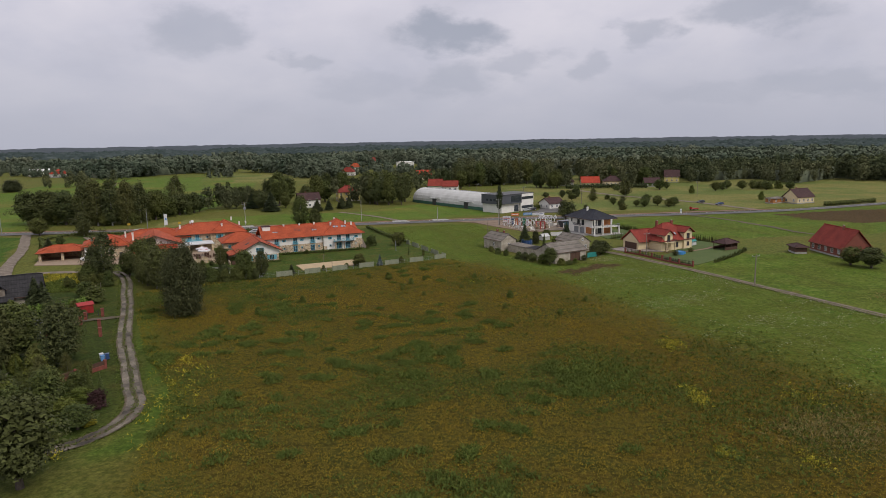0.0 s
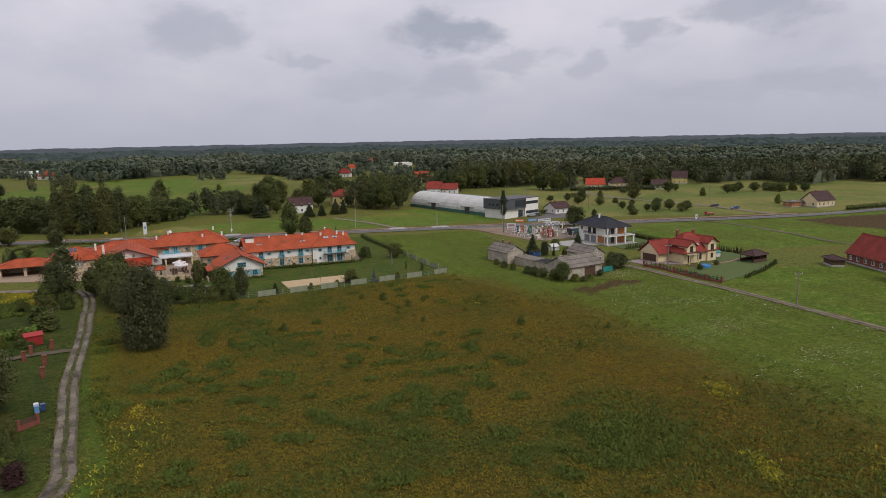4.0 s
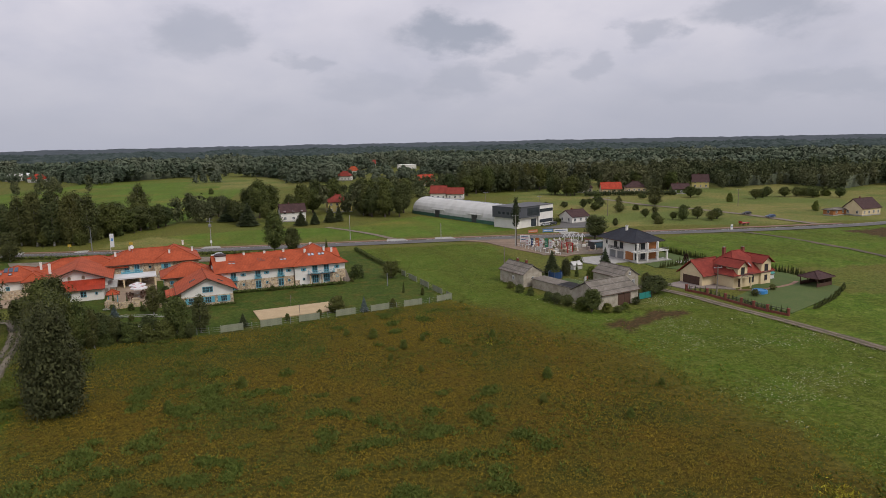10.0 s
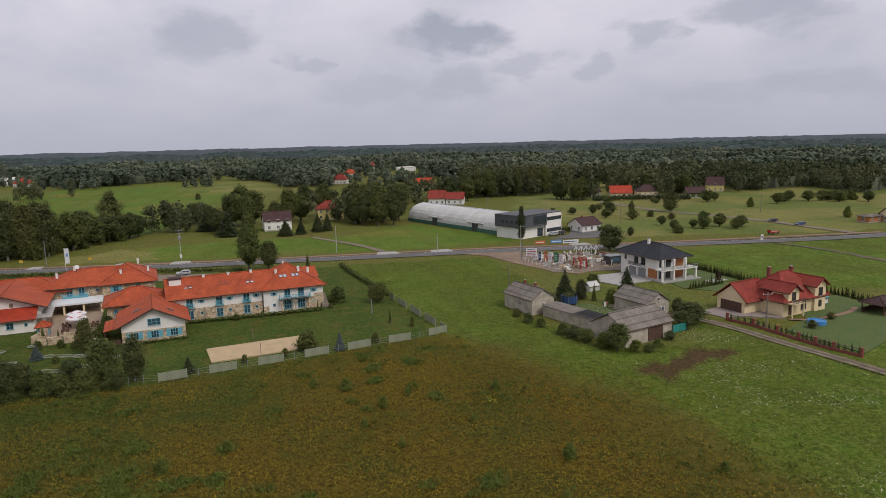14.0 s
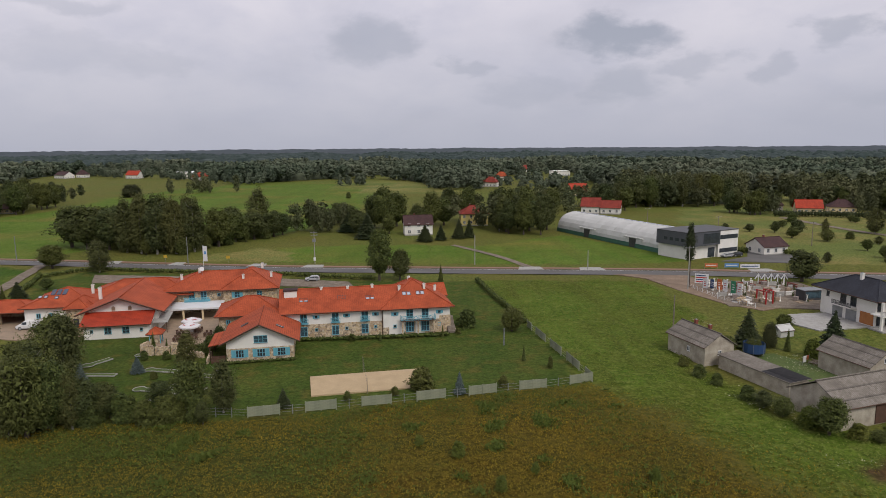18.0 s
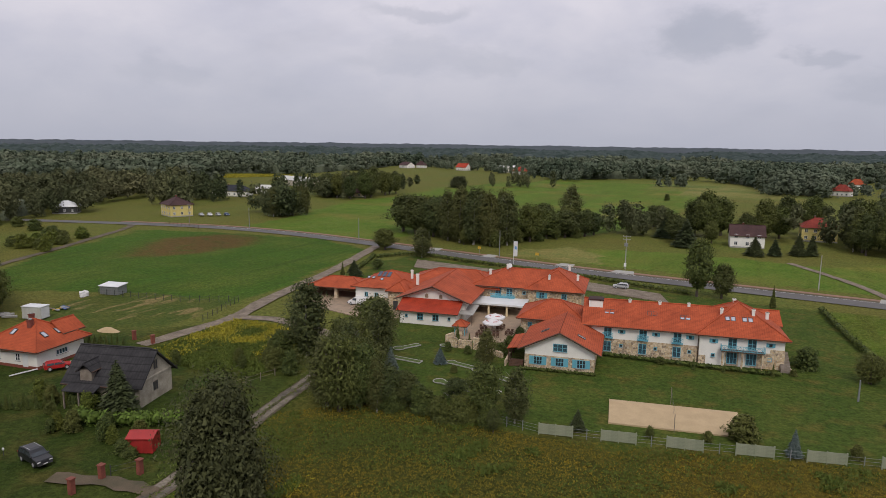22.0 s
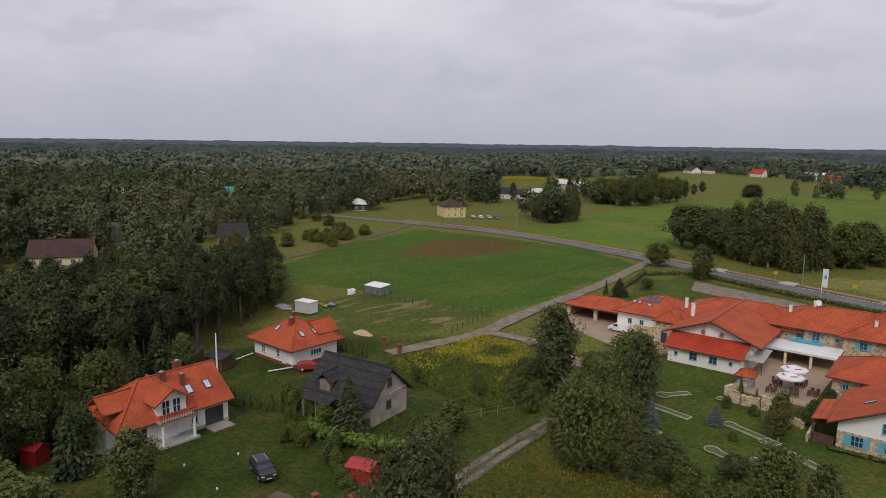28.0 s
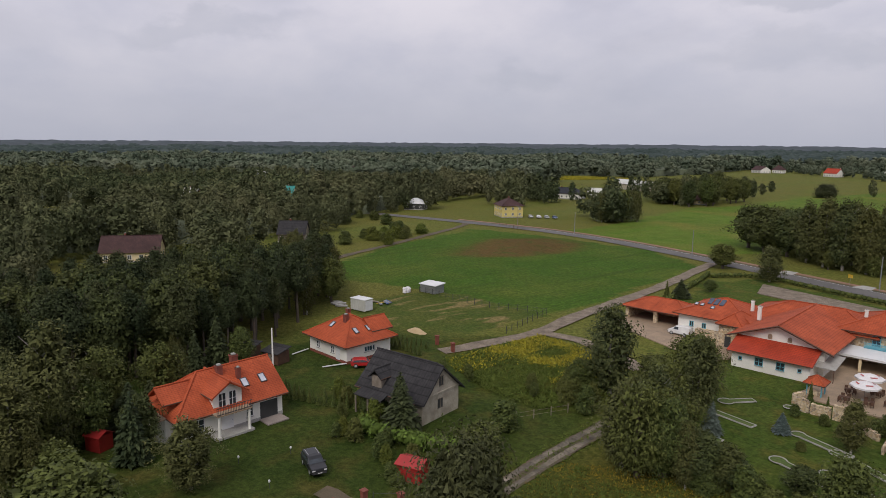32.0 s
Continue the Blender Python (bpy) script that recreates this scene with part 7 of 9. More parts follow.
for u in (0.7, 4.3):
    part("column", tube([(u, -1.7, -0.1), (u, -1.7, 2.75)], [0.2, 0.16], 10), "cream", E_)
window(E_, 6.6, 0, 0.7, 0, 1.7, 1.7, "wood_dark")
window(E_, 11.2, -0.6, 0.9, 0, 1.0, 1.4, "wood_dark")
for v in (2.0, 5.0, 8.0):
    window(E_, 13.6, v, 0.9, 90, 1.1, 1.4, "wood_dark")
door(E_, 2.4, 0, 0, 0, 1.2, 2.1, "wood_dark")
part("garage_door", boxes((-4.68, -4.6, 6.4, 11.8, 0, 2.2)), "wood_dark", E_, "brown garage door")
for u, v in ((5.2, 7.6), (9.8, 5.6)):
    chimney(E_, u, v, 6.4, 8.8, 0.7)
skylight(E_, 7.2, 1.4, 3.1 + 2.2 * 5.1 / 6.0 + 0.02, 0, 40)

# modern white house with the dark roof
K = thing("modern_house", 93.2, 126.4, 0, 10, "modern two-storey white house with timber panels and a dark hipped roof", "house")
part("wall", boxes((0.6, 9.8, 1.4, 16.4, -0.2, 5.9)), "white", K)
roof_part(K, hip_faces(0.0, 10.2, 0.4, 17.0, 5.85, 9.0, 0.9), "roof_dark")
part("terrace_slab", boxes((-0.6, 11.6, -1.6, 1.4, 2.85, 3.1)), "white", K)
part("floor_slab", boxes((-1.0, 12.2, -2.4, 1.4, -0.15, 0.15)), "concrete", K)
for u in (-0.3, 3.6, 7.6, 11.3):
    part("column", boxes((u - 0.22, u + 0.22, -1.4, -0.95, 0, 5.85 if u < 9 else 2.85)), "white", K)
part("timber_panel", boxes((6.0, 9.2, 1.3, 1.42, 0.2, 2.7)), "wood_orange", K)
part("timber_panel", boxes((6.0, 9.2, 1.3, 1.42, 3.2, 5.7)), "wood_orange", K)
part("timber_panel", boxes((0.48, 0.62, 1.8, 5.2, 0.2, 2.7)), "wood_orange", K)
for u in (1.8, 4.0):
    for z in (0.3, 3.3):
        window(K, u, 1.4, z, 0, 1.7, 2.2, "dark_metal", "glass", None, 1)
railing(K, -0.6, 11.6, -1.55, 3.1, 0.9, "grey_metal", "terrace_rail", 0.3)
part("loggia", boxes((-1.0, 0.6, 6.2, 11.6, 2.85, 3.05)), "white", K)
railing(K, 6.2, 11.6, -0.95, 3.05, 0.9, "dark_metal", "balcony_rail", 0.15, axis="y")
for v, w in ((7.2, 1.6), (10.0, 1.6)):
    window(K, 0.6, v, 3.2, -90, w, 2.0, "dark_metal", "glass", None, 1)
window(K, 0.6, 14.4, 3.9, -90, 0.8, 1.2, "dark_metal")
for v in (7.6, 11.4):
    part("garage_door", boxes((0.5, 0.62, v - 1.4, v + 1.4, 0, 2.3)), "grey_metal", K, "grey ribbed garage door")
for v in (4.0, 8.0, 12.0):
    window(K, 9.8, v, 3.4, 90, 1.5, 1.6, "dark_metal")
chimney(K, 4.2, 9.2, 8.0, 9.9, 0.6, "white")
laid("house_drive", moved(prism([(-12, 2), (0.4, 2), (0.4, 14.5), (-9, 15), (-14, 9)], -0.2, 0.055), pose(93.2, 126.4, 0, 0, 0, 10)), "concrete", "pale paved forecourt of the modern house", "driveway")

# farm buildings
def farm_barn(x, y, rz, L, W, eave, ridge, axis, label, tile="roof_grey", wall="grey_render"):
    b = thing("barn", x, y, 0, rz, label, "barn")
    part("wall", boxes((0, L, 0, W, -0.2, eave)), wall, b)
    roof_part(b, gable_faces(0, L, 0, W, eave - 0.1, ridge, axis, 0.4, 0.3), tile, 0.12)
    for e in ((0, L - 0.3) if axis == "x" else (0, W - 0.3)):
        gable_wall(b, 0, W if axis == "x" else L, e, eave, ridge - 0.35, wall, "y" if axis == "x" else "x")
    return b


b1 = farm_barn(48.6, 106.0, 15, 6.0, 10.4, 3.3, 5.4, "y", "old grey rendered cottage barn with a cement-sheet roof")
window(b1, 0, 4.4, 1.3, -90, 0.8, 1.0); window(b1, 3.0, 0, 1.5, 0, 0.7, 0.9); door(b1, 4.6, 0, 0, 0, 0.9, 1.9, "wood_grey")
chimney(b1, 3.2, 3.0, 4.6, 6.2, 0.5); chimney(b1, 3.2, 6.8, 4.6, 6.2, 0.5)
b2 = farm_barn(55.7, 78.9, 17.5, 12.6, 8.6, 3.1, 5.5, "x", "long grey barn with a weathered cement-sheet roof and wooden doors")
part("barn_door", boxes((6.0, 8.0, -0.1, 0.0, 0, 2.6)), "wood_dark", b2, "weathered double barn door")
part("barn_door", boxes((8.05, 10.0, -0.1, 0.0, 0, 2.6)), "wood_dark", b2, "weathered double barn door")
b3 = farm_barn(70.0, 94.6, 14, 6.0, 10.0, 3.2, 5.3, "y", "small grey farmhouse with a sheet roof")
window(b3, 1.7, 0, 1.1, 0, 0.9, 1.1); window(b3, 4.3, 0, 1.1, 0, 0.9, 1.1); window(b3, 3.0, 0, 3.5, 0, 0.7, 0.8)
shed = thing("lean_to_shed", 54.0, 106.2, 0, -73, "low flat-roofed block shed joining the barns", "shed")
part("wall", boxes((0, 15.0, -3.4, 0.4, -0.2, 2.1)), "grey_render", shed)
part("roof", slab([[(-0.2, -3.7, 2.3), (15.3, -3.7, 2.3), (15.3, 0.7, 2.5), (-0.2, 0.7, 2.5)]], 0.12), "roof_grey", shed)
part("roof_patch", slab([[(9.5, -3.5, 2.36), (15.2, -3.5, 2.36), (15.2, 0.6, 2.54), (9.5, 0.6, 2.54)]], 0.05), "roof_black", shed)
gt = thing("farm_gate", 68.6, 83.6, 0, 18, "turquoise sheet-metal farm gate", "gate")
part("gate_panel", boxes((0, 2.0, -0.03, 0.03, 0.1, 1.6)), "paint_teal", gt); part("gate_panel", boxes((2.1, 4.1, -0.03, 0.03, 0.1, 1.6)), "paint_teal", gt)
for u in (-0.1, 4.2):
    part("gate_post", boxes((u - 0.08, u + 0.08, -0.08, 0.08, -0.1, 1.8)), "dark_metal", gt)

# red shed by the lane
sh = thing("tool_shed", -68.8, 59.8, 0, 25, "small red painted sheet-metal shed by the gate", "shed")
part("wall", boxes((0, 3.0, 0, 2.4, -0.1, 1.9)), "red_metal", sh)
part("roof", slab([[(-0.2, -0.25, 1.85), (3.2, -0.25, 1.85), (3.2, 1.2, 2.4), (-0.2, 1.2, 2.4)], [(3.2, 2.65, 1.85), (-0.2, 2.65, 1.85), (-0.2, 1.2, 2.4), (3.2, 1.2, 2.4)]], 0.07), "red_metal", sh)
part("shed_door", boxes((1.0, 1.9, -0.05, 0, 0, 1.75)), "red_metal", sh)

# barrel-roofed hall: local x runs along its length
hall = thing("storage_hall", 84.8, 224.0, 0, 109.6, "long pale arched sheet-metal storage hall", "hall")
ring = [(8.2 - 8.2 * math.cos(math.pi * k / 14), 6.1 * math.sin(math.pi * k / 14) ** 0.75 if 0 < k < 14 else 0) for k in range(15)]
nseg = 16
for s in range(nseg):
    x0, x1 = 62 * s / nseg, 62 * (s + 1) / nseg - 0.1
    v = [(x0, -q[0], q[1]) for q in ring] + [(x1, -q[0], q[1]) for q in ring] + [(x0, -q[0] * 0.97 - 0.24, q[1] * 0.96) for q in ring] + [(x1, -q[0] * 0.97 - 0.24, q[1] * 0.96) for q in ring]
    n = len(ring)
    f = [(k + 1, k, n + k, n + k + 1) for k in range(n - 1)] + [(2 * n + k, 2 * n + k + 1, 3 * n + k + 1, 3 * n + k) for k in range(n - 1)]
    f += [(k, k + 1, 2 * n + k + 1, 2 * n + k) for k in range(n - 1)] + [(n + k + 1, n + k, 3 * n + k, 3 * n + k + 1) for k in range(n - 1)]
    part("roof_bay", (v, f), "hall_metal", hall)
for e in (0.05, 61.7):
    part("end_wall", ([(e, -q[0], q[1] * 0.98) for q in ring] + [(e + 0.2, -q[0], q[1] * 0.98) for q in ring], [tuple(range(15)), tuple(range(29, 14, -1))]), "hall_metal", hall)
part("green_skirting", boxes((0, 62, 0.0, 0.12, -0.1, 1.1)), "green_metal", hall)
part("ridge_light", boxes((2, 60, -8.7, -7.7, 6.0, 6.16)), "sky_pale_glass", hall)
for u in (16, 42):
    dv = part("side_dormer", boxes((u - 5, u + 5, -2.2, 0.15, 2.5, 2.75)), "hall_metal", hall)
    part("loading_door", boxes((u - 1.5, u + 1.5, -0.9, 0.2, 0, 2.5)), "dark_metal", hall)
hall.scale = (1.16, 1.08, 1.36)
# office
of = thing("office_building", 87.6, 210.4, 0, 27, "two-storey graphite and white office with ribbon windows", "office")
part("ground_floor", boxes((1.0, 13.0, 1.2, 13, -0.2, 3.4)), "white", of)
part("upper_floor", boxes((0, 13.4, 0, 13, 3.4, 7.0)), "slate_panel", of)
part("white_wing", boxes((13.4, 22.4, 0.6, 13, -0.2, 6.9)), "white", of)
part("roof_edge", boxes((-0.15, 13.5, -0.15, 13.1, 7.0, 7.15), (13.5, 22.55, 0.45, 13.1, 6.9, 7.05)), "dark_metal", of)
part("glazed_front", boxes((6.0, 13.0, -0.06, 0.02, 3.9, 6.5)), "glass", of)
for z in (1.0, 4.6):
    rb = part("ribbon_window", boxes((14.0, 22.0, 0.52, 0.62, z, z + 1.1)), "glass", of)
    part("mullion", boxes(*[(14.0 + k * 1.33, 14.06 + k * 1.33, 0.48, 0.6, z, z + 1.1) for k in range(7)]), "dark_metal", rb)
for k in range(4):
    part("slot_window", boxes((-0.06, 0.02, 2 + k * 2.2, 3.2 + k * 2.2, 4.6, 5.4)), "glass", of)
part("entrance", boxes((9.5, 12.5, 1.14, 1.22, 0, 2.6)), "glass", of)
of.scale = (1.1, 1.1, 1.27)
simple_house("white_house", "small white house with a brown hipped roof and a hedge", 116.8, 218.5, 16, 10.0, 8.6, 3.0, 5.6, "gable", "white", "roof_brown")


# ---- grounds of the hotel ----
def along(a, b, n):
    return [(a[0] + (b[0] - a[0]) * k / n, a[1] + (b[1] - a[1]) * k / n) for k in range(n + 1)]


def fence_section(x0, y0, x1, y1, h=1.45):
    """A length of concrete plank fence: planks slotted between posts."""
    ln = math.hypot(x1 - x0, y1 - y0)
    f = thing("concrete_fence", x0, y0, 0, math.degrees(math.atan2(y1 - y0, x1 - x0)), "pale lichen-green concrete plank fence section", "fence", "hotel fence sections")
    n = max(1, round(ln / 2.15))
    w = ln / n
    for k in range(n + 1):
        piece("fence_post", cached(("cpost", h), lambda: boxes((-0.07, 0.07, -0.08, 0.08, -0.2, h + 0.08)), "fence_panel"), f, pose(k * w, 0, 0))
    for k in range(n):
        for j in range(3):
            piece("plank", cached(("cplank", round(w, 2), h), lambda: boxes((0.07, w - 0.07, -0.035, 0.035, 0.0, h / 3 - 0.02)), "fence_panel"), f, pose(k * w, 0, 0.02 + j * h / 3))
    return f


def wire_section(x0, y0, x1, y1, h=1.3, mat="grey_metal", name="wire_fence", label="thin wire mesh fence between grey posts", rails=3, step=2.4):
    ln = math.hypot(x1 - x0, y1 - y0)
    f = thing(name, x0, y0, 0, math.degrees(math.atan2(y1 - y0, x1 - x0)), label, "fence", "wire fences")
    n = max(1, round(ln / step))
    for k in range(n + 1):
        piece("fence_post", cached(("wpost", h, mat), lambda: boxes((-0.045, 0.045, -0.045, 0.045, -0.2, h)), mat), f, pose(k * ln / n, 0, 0))
    for j in range(rails):
        part("wire", boxes((0, ln, -0.012, 0.012, h * (j + 0.6) / rails - 0.012, h * (j + 0.6) / rails + 0.012)), mat, f)
    return f


SOUTH = [(-25.0, 87.4), (-20.7, 88.3), (-17.1, 89.0), (-12.8, 89.9), (-9.1, 90.7), (-4.8, 91.4), (-1.0, 92.4), (3.3, 93.4), (7.0, 94.2), (11.3, 95.2), (15.1, 96.1), (19.4, 96.9), (23.5, 98.2), (27.4, 99.4)]
for k in range(len(SOUTH) - 1):
    (fence_section if k % 2 == 0 else wire_section)(*SOUTH[k], *SOUTH[k + 1])
fence_section(-36.7, 88.6, -32.0, 88.2)
wire_section(-32.0, 88.2, -25.0, 87.4)
EAST = along((27.4, 99.4), (22.1, 133.0), 12)
for k in range(12):
    (fence_section if k % 3 != 1 else wire_section)(*EAST[k], *EAST[k + 1])


def hedge(pts, w, h, label, mat="hedge_leaf", sprays=40, size=0.22):
    """A clipped hedge along a line: leaf sprays over a dim core."""
    line = smooth_line(pts, 1.2)
    lobes = [((p[0], p[1], h * 0.5), np.array((0.85, w * 0.55, h * 0.52))) for p in line]
    for k, p in enumerate(line):
        d = line[min(k + 1, len(line) - 1)] - line[max(k - 1, 0)]
        a = abs(d[0]) / (np.linalg.norm(d) + 1e-9)
        lobes[k] = (lobes[k][0], np.array((0.85 * a + w * 0.55 * (1 - a), w * 0.55 * a + 0.85 * (1 - a), h * 0.52)))
    r2 = np.random.default_rng(len(line))
    root = thing("hedge", 0, 0, 0, 0, label, "hedge")
    o = new("foliage", tri_mesh("foliage", *hedge_leaves(r2, lobes, sprays * len(line), size, 0.9), mat)); o.parent = root
    part("stems", merged(*[tube([(p[0], p[1], -0.1), (p[0], p[1], h * 0.4)], [0.04, 0.03], 5) for p in line[::2]]), "bark", root)
    return root


hedge([(15.6, 181.5), (17.5, 165), (20, 149), (22.0, 135.5)], 1.0, 1.3, "low dark clipped hedge along the garden boundary")
hedge([(-112, 196), (-103, 206), (-82, 202), (-62, 198.6), (-44, 195), (-28, 190), (-14, 185.4)], 1.3, 1.2, "long dark hedge along the road by the hotel")
hedge([(-114, 197), (-110, 186), (-104, 166), (-99, 152)], 1.2, 1.3, "dark hedge beside the side road")
hedge([(-23.5, 125.2), (-15, 125.8), (-8.6, 126.2), (-2, 126.6), (4.6, 127.4)], 1.0, 0.6, "low planted border along the hotel facade", "hedge_leaf", 60, 0.2)
hedge([(-35.0, 111.4), (-29, 112.4), (-23.6, 113.4)], 0.8, 0.4, "low flower border under the gable windows", "leaf_mid", 60, 0.16)
net = thing("volleyball_net", -10.2, 106.0, 0, 0, "slender volleyball posts with a slack net", "net")
part("post", tube([(0, 0, 0), (0, 0, 2.6)], [0.05, 0.05], 6), "wood_grey", net)
part("post", tube([(1.5, -10.4, 0), (1.5, -10.4, 2.6)], [0.05, 0.05], 6), "wood_grey", net)
part("net_cord", merged(tube([(0, 0, 2.5), (0.75, -5.2, 2.38), (1.5, -10.4, 2.5)], [0.015] * 3, 4), tube([(0, 0, 1.7), (0.75, -5.2, 1.6), (1.5, -10.4, 1.7)], [0.012] * 3, 4)), "dark_metal", net)
for x, y, rz, ln, r in ((-44.4, 99.3, -14, 7.0, 0.9), (-46.5, 108.8, -12, 6.5, 0.8), (-41.0, 107.0, -20, 7.0, 0.8), (-53.7, 98.6, 2, 1.6, 1.1), (-58.7, 112.6, 60, 3.6, 1.0), (-58.0, 107.0, -4, 6.0, 0.0), (-53.5, 92.5, -2, 5.5, 0.0), (-42.0, 95.6, -30, 6.5, 0.0), (-52.0, 117.5, 30, 3.0, 0.6), (-39.5, 100.5, -18, 5.0, 0.7)):
    g = thing("minigolf_lane", x, y, 0, rz, "minigolf lane of green felt with pale concrete edging", "minigolf lane", "minigolf lanes")
    part("felt", merged(boxes((0, ln, -0.55, 0.55, -0.1, 0.03)), prism([(-r * 0.8 + r * math.cos(k * 0.524), r * math.sin(k * 0.524)) for k in range(12)], -0.1, 0.034) if r else boxes((-0.1, 0, -0.55, 0.55, -0.1, 0.03))), "green_felt", g)
    part("kerb", boxes((0, ln, -0.67, -0.55, -0.1, 0.08)), "concrete", g); part("kerb", boxes((0, ln, 0.55, 0.67, -0.1, 0.08)), "concrete", g)
    part("kerb", boxes((ln, ln + 0.12, -0.67, 0.67, -0.1, 0.08)), "concrete", g)
    if r:
        pts = [(-r * 0.8 + (r + 0.1) * math.cos(w), (r + 0.1) * math.sin(w), 0.04) for w in [0.7 + k * 0.35 for k in range(15)]]
        part("round_kerb", tube(pts, [0.08] * len(pts), 5), "concrete", g)
for x, y in ((-46.9, 128.9), (-47.9, 133.2)):
    u = thing("parasol", x, y, 0.06, rt.uniform(0, 40), "large white terrace parasol with printed edge", "parasol", "terrace parasols")
    part("pole", tube([(0, 0, 0), (0, 0, 2.75)], [0.04, 0.04], 6), "wood_grey", u)
    ring0 = [(2.1 * math.cos(k * 0.7854), 2.1 * math.sin(k * 0.7854), 2.35) for k in range(8)]
    cano = part("canopy", (ring0 + [(p[0], p[1], 2.1) for p in ring0] + [(0, 0, 3.05), (0, 0, 2.98)], [(k, (k + 1) % 8, 16) for k in range(8)] + [(k, 8 + k, 8 + (k + 1) % 8, (k + 1) % 8) for k in range(8)] + [((k + 1) % 8, k, 17) for k in range(8)]), "fabric_white", u)
    for k in (0, 2, 4, 6):
        part("printed_mark", moved(boxes((-0.5, 0.5, -0.1, 0.1, 0, 0.02)), pose(0, 0, 2.66, 0, 0, k * 45 + 22) @ pose(0, -1.15, 0.02, 19, 0, 0)), "paint_red", cano)
    part("base", boxes((-0.4, 0.4, -0.4, 0.4, 0, 0.1)), "concrete", u)


def terrace_set(x, y, rz):
    t = thing("terrace_table", x, y, 0.06, rz, "dark wooden terrace table on four legs", "table", "terrace tables")
    part("tabletop", boxes((-0.7, 0.7, -0.4, 0.4, 0.68, 0.74)), "wood_dark", t)
    for a in (-0.6, 0.6):
        for b in (-0.32, 0.32):
            part("leg", boxes((a - 0.04, a + 0.04, b - 0.04, b + 0.04, 0, 0.68)), "wood_dark", t)
    for a, b, q in ((-0.4, -0.85, 0), (0.4, -0.85, 0), (-0.4, 0.85, 180), (0.4, 0.85, 180)):
        m = pose(x, y, 0.06, 0, 0, rz) @ pose(a, b, 0, 0, 0, q)
        if "chair" not in CACHE:
            c = thing("terrace_chair", label="dark wooden terrace chair at a table", category="chair", group="terrace chairs")
            part("seat", boxes((-0.24, 0.24, -0.24, 0.24, 0.4, 0.45)), "wood_dark", c)
            part("backrest", boxes((-0.24, 0.24, -0.26, -0.21, 0.45, 0.9)), "wood_dark", c)
            for e1 in (-0.2, 0.2):
                for e2 in (-0.2, 0.2):
                    part("leg", boxes((e1 - 0.025, e1 + 0.025, e2 - 0.025, e2 + 0.025, 0, 0.4)), "wood_dark", c)
            CACHE["chair"] = c
            c.matrix_basis = m
        else:
            copy_thing(CACHE["chair"], m)


for x, y, rz in ((-48.6, 126.2, 10), (-45.6, 127.2, 20), (-43.6, 129.6, 5), (-49.4, 130.4, 30), (-46.4, 132.4, 0)):
    terrace_set(x, y, rz)
gz = thing("garden_kiosk", -52.4, 125.6, 0, 9, "small open kiosk with an orange tiled pyramid roof", "kiosk")
roof_part(gz, hip_faces(-1.1, 1.1, -1.1, 1.1, 2.0, 3.1, 0.4), "roof_orange", 0.1)
for a in (-1, 1):
    for b in (-1, 1):
        part("post", boxes((a - 0.08, a + 0.08, b - 0.08, b + 0.08, -0.1, 1.95)), "blue", gz)
part("counter", boxes((-1, 1, -1.05, -0.85, -0.1, 0.95)), "stone", gz)
rw = random.Random(4)
for x, y, rz, ln, h in ((-52.0, 117.4, 4, 2.2, 1.5), (-49.6, 117.6, 8, 2.6, 1.1), (-46.8, 118.0, 10, 1.8, 1.7), (-44.6, 117.6, -10, 2.4, 0.8), (-42.4, 116.6, -30, 2.6, 0.6), (-52.6, 119.4, 80, 2.6, 1.2)):
    r_ = thing("ruin_wall", x, y, 0, rz, "low decorative ruined wall of field stones", "garden wall", "garden ruin walls")
    part("masonry", boxes((0, ln, 0, 0.5, -0.2, h)), "stone", r_)
    for k in range(int(ln / 0.5)):
        part("coping_stone", moved(boxes((-0.24, 0.24, -0.26, 0.26, 0, 0.22)), pose(0.28 + k * 0.5, 0.25, h + rw.uniform(-0.05, 0.1), rw.uniform(-6, 6), rw.uniform(-6, 6), rw.uniform(-12, 12))), "stone", r_)
for x, y, h, w, sp in ((-50.5, 115.0, 1.8, 1.8, "bush"), (-46.6, 115.2, 1.5, 2.0, "bush"), (-43.8, 113.6, 1.4, 1.8, "bush"), (-48.2, 119.8, 2.6, 1.2, "thuja"), (-41.0, 117.5, 2.2, 2.8, "bush"), (-40.4, 121.0, 2.8, 3.0, "bush"), (-51.8, 122.6, 3.2, 1.3, "thuja"), (-40.2, 126.0, 3.2, 2.4, "dark"), (-49.0, 109.0, 1.2, 1.4, "bush"), (-44.8, 104.6, 1.3, 1.6, "bush"), (9.5, 133.5, 4.0, 4.4, "bush"), (7.2, 128.6, 1.2, 1.6, "bush"), (-8.4, 124.6, 2.4, 0.9, "thuja"), (-3.6, 125.2, 1.8, 0.8, "thuja"), (4.0, 126.6, 2.6, 1.0, "thuja"), (-14.0, 125.0, 1.4, 1.8, "bush")):
    tree(sp, x, y, h, w)
for (x0, y0), (x1, y1), n, h, w in (((-116.6, 89.6), (-106.2, 91.0), 9, 1.7, 0.8), ((-99.6, 59.4), (-95.3, 62.1), 5, 2.3, 1.1), ((-95.0, 64.4), (-92.9, 67.8), 4, 2.1, 1.1)):
    for k in range(n):
        tree("thuja", x0 + (x1 - x0) * k / (n - 1), y0 + (y1 - y0) * k / (n - 1), h * rw.uniform(0.85, 1.12), w * rw.uniform(0.85, 1.1))
tree("bush", -67.8, 59.3, 1.2, 2.2)
flag = thing("flag_mast", -68.2, 205.5, 0, 0, "white banner flag on a tall mast by the road", "flag")
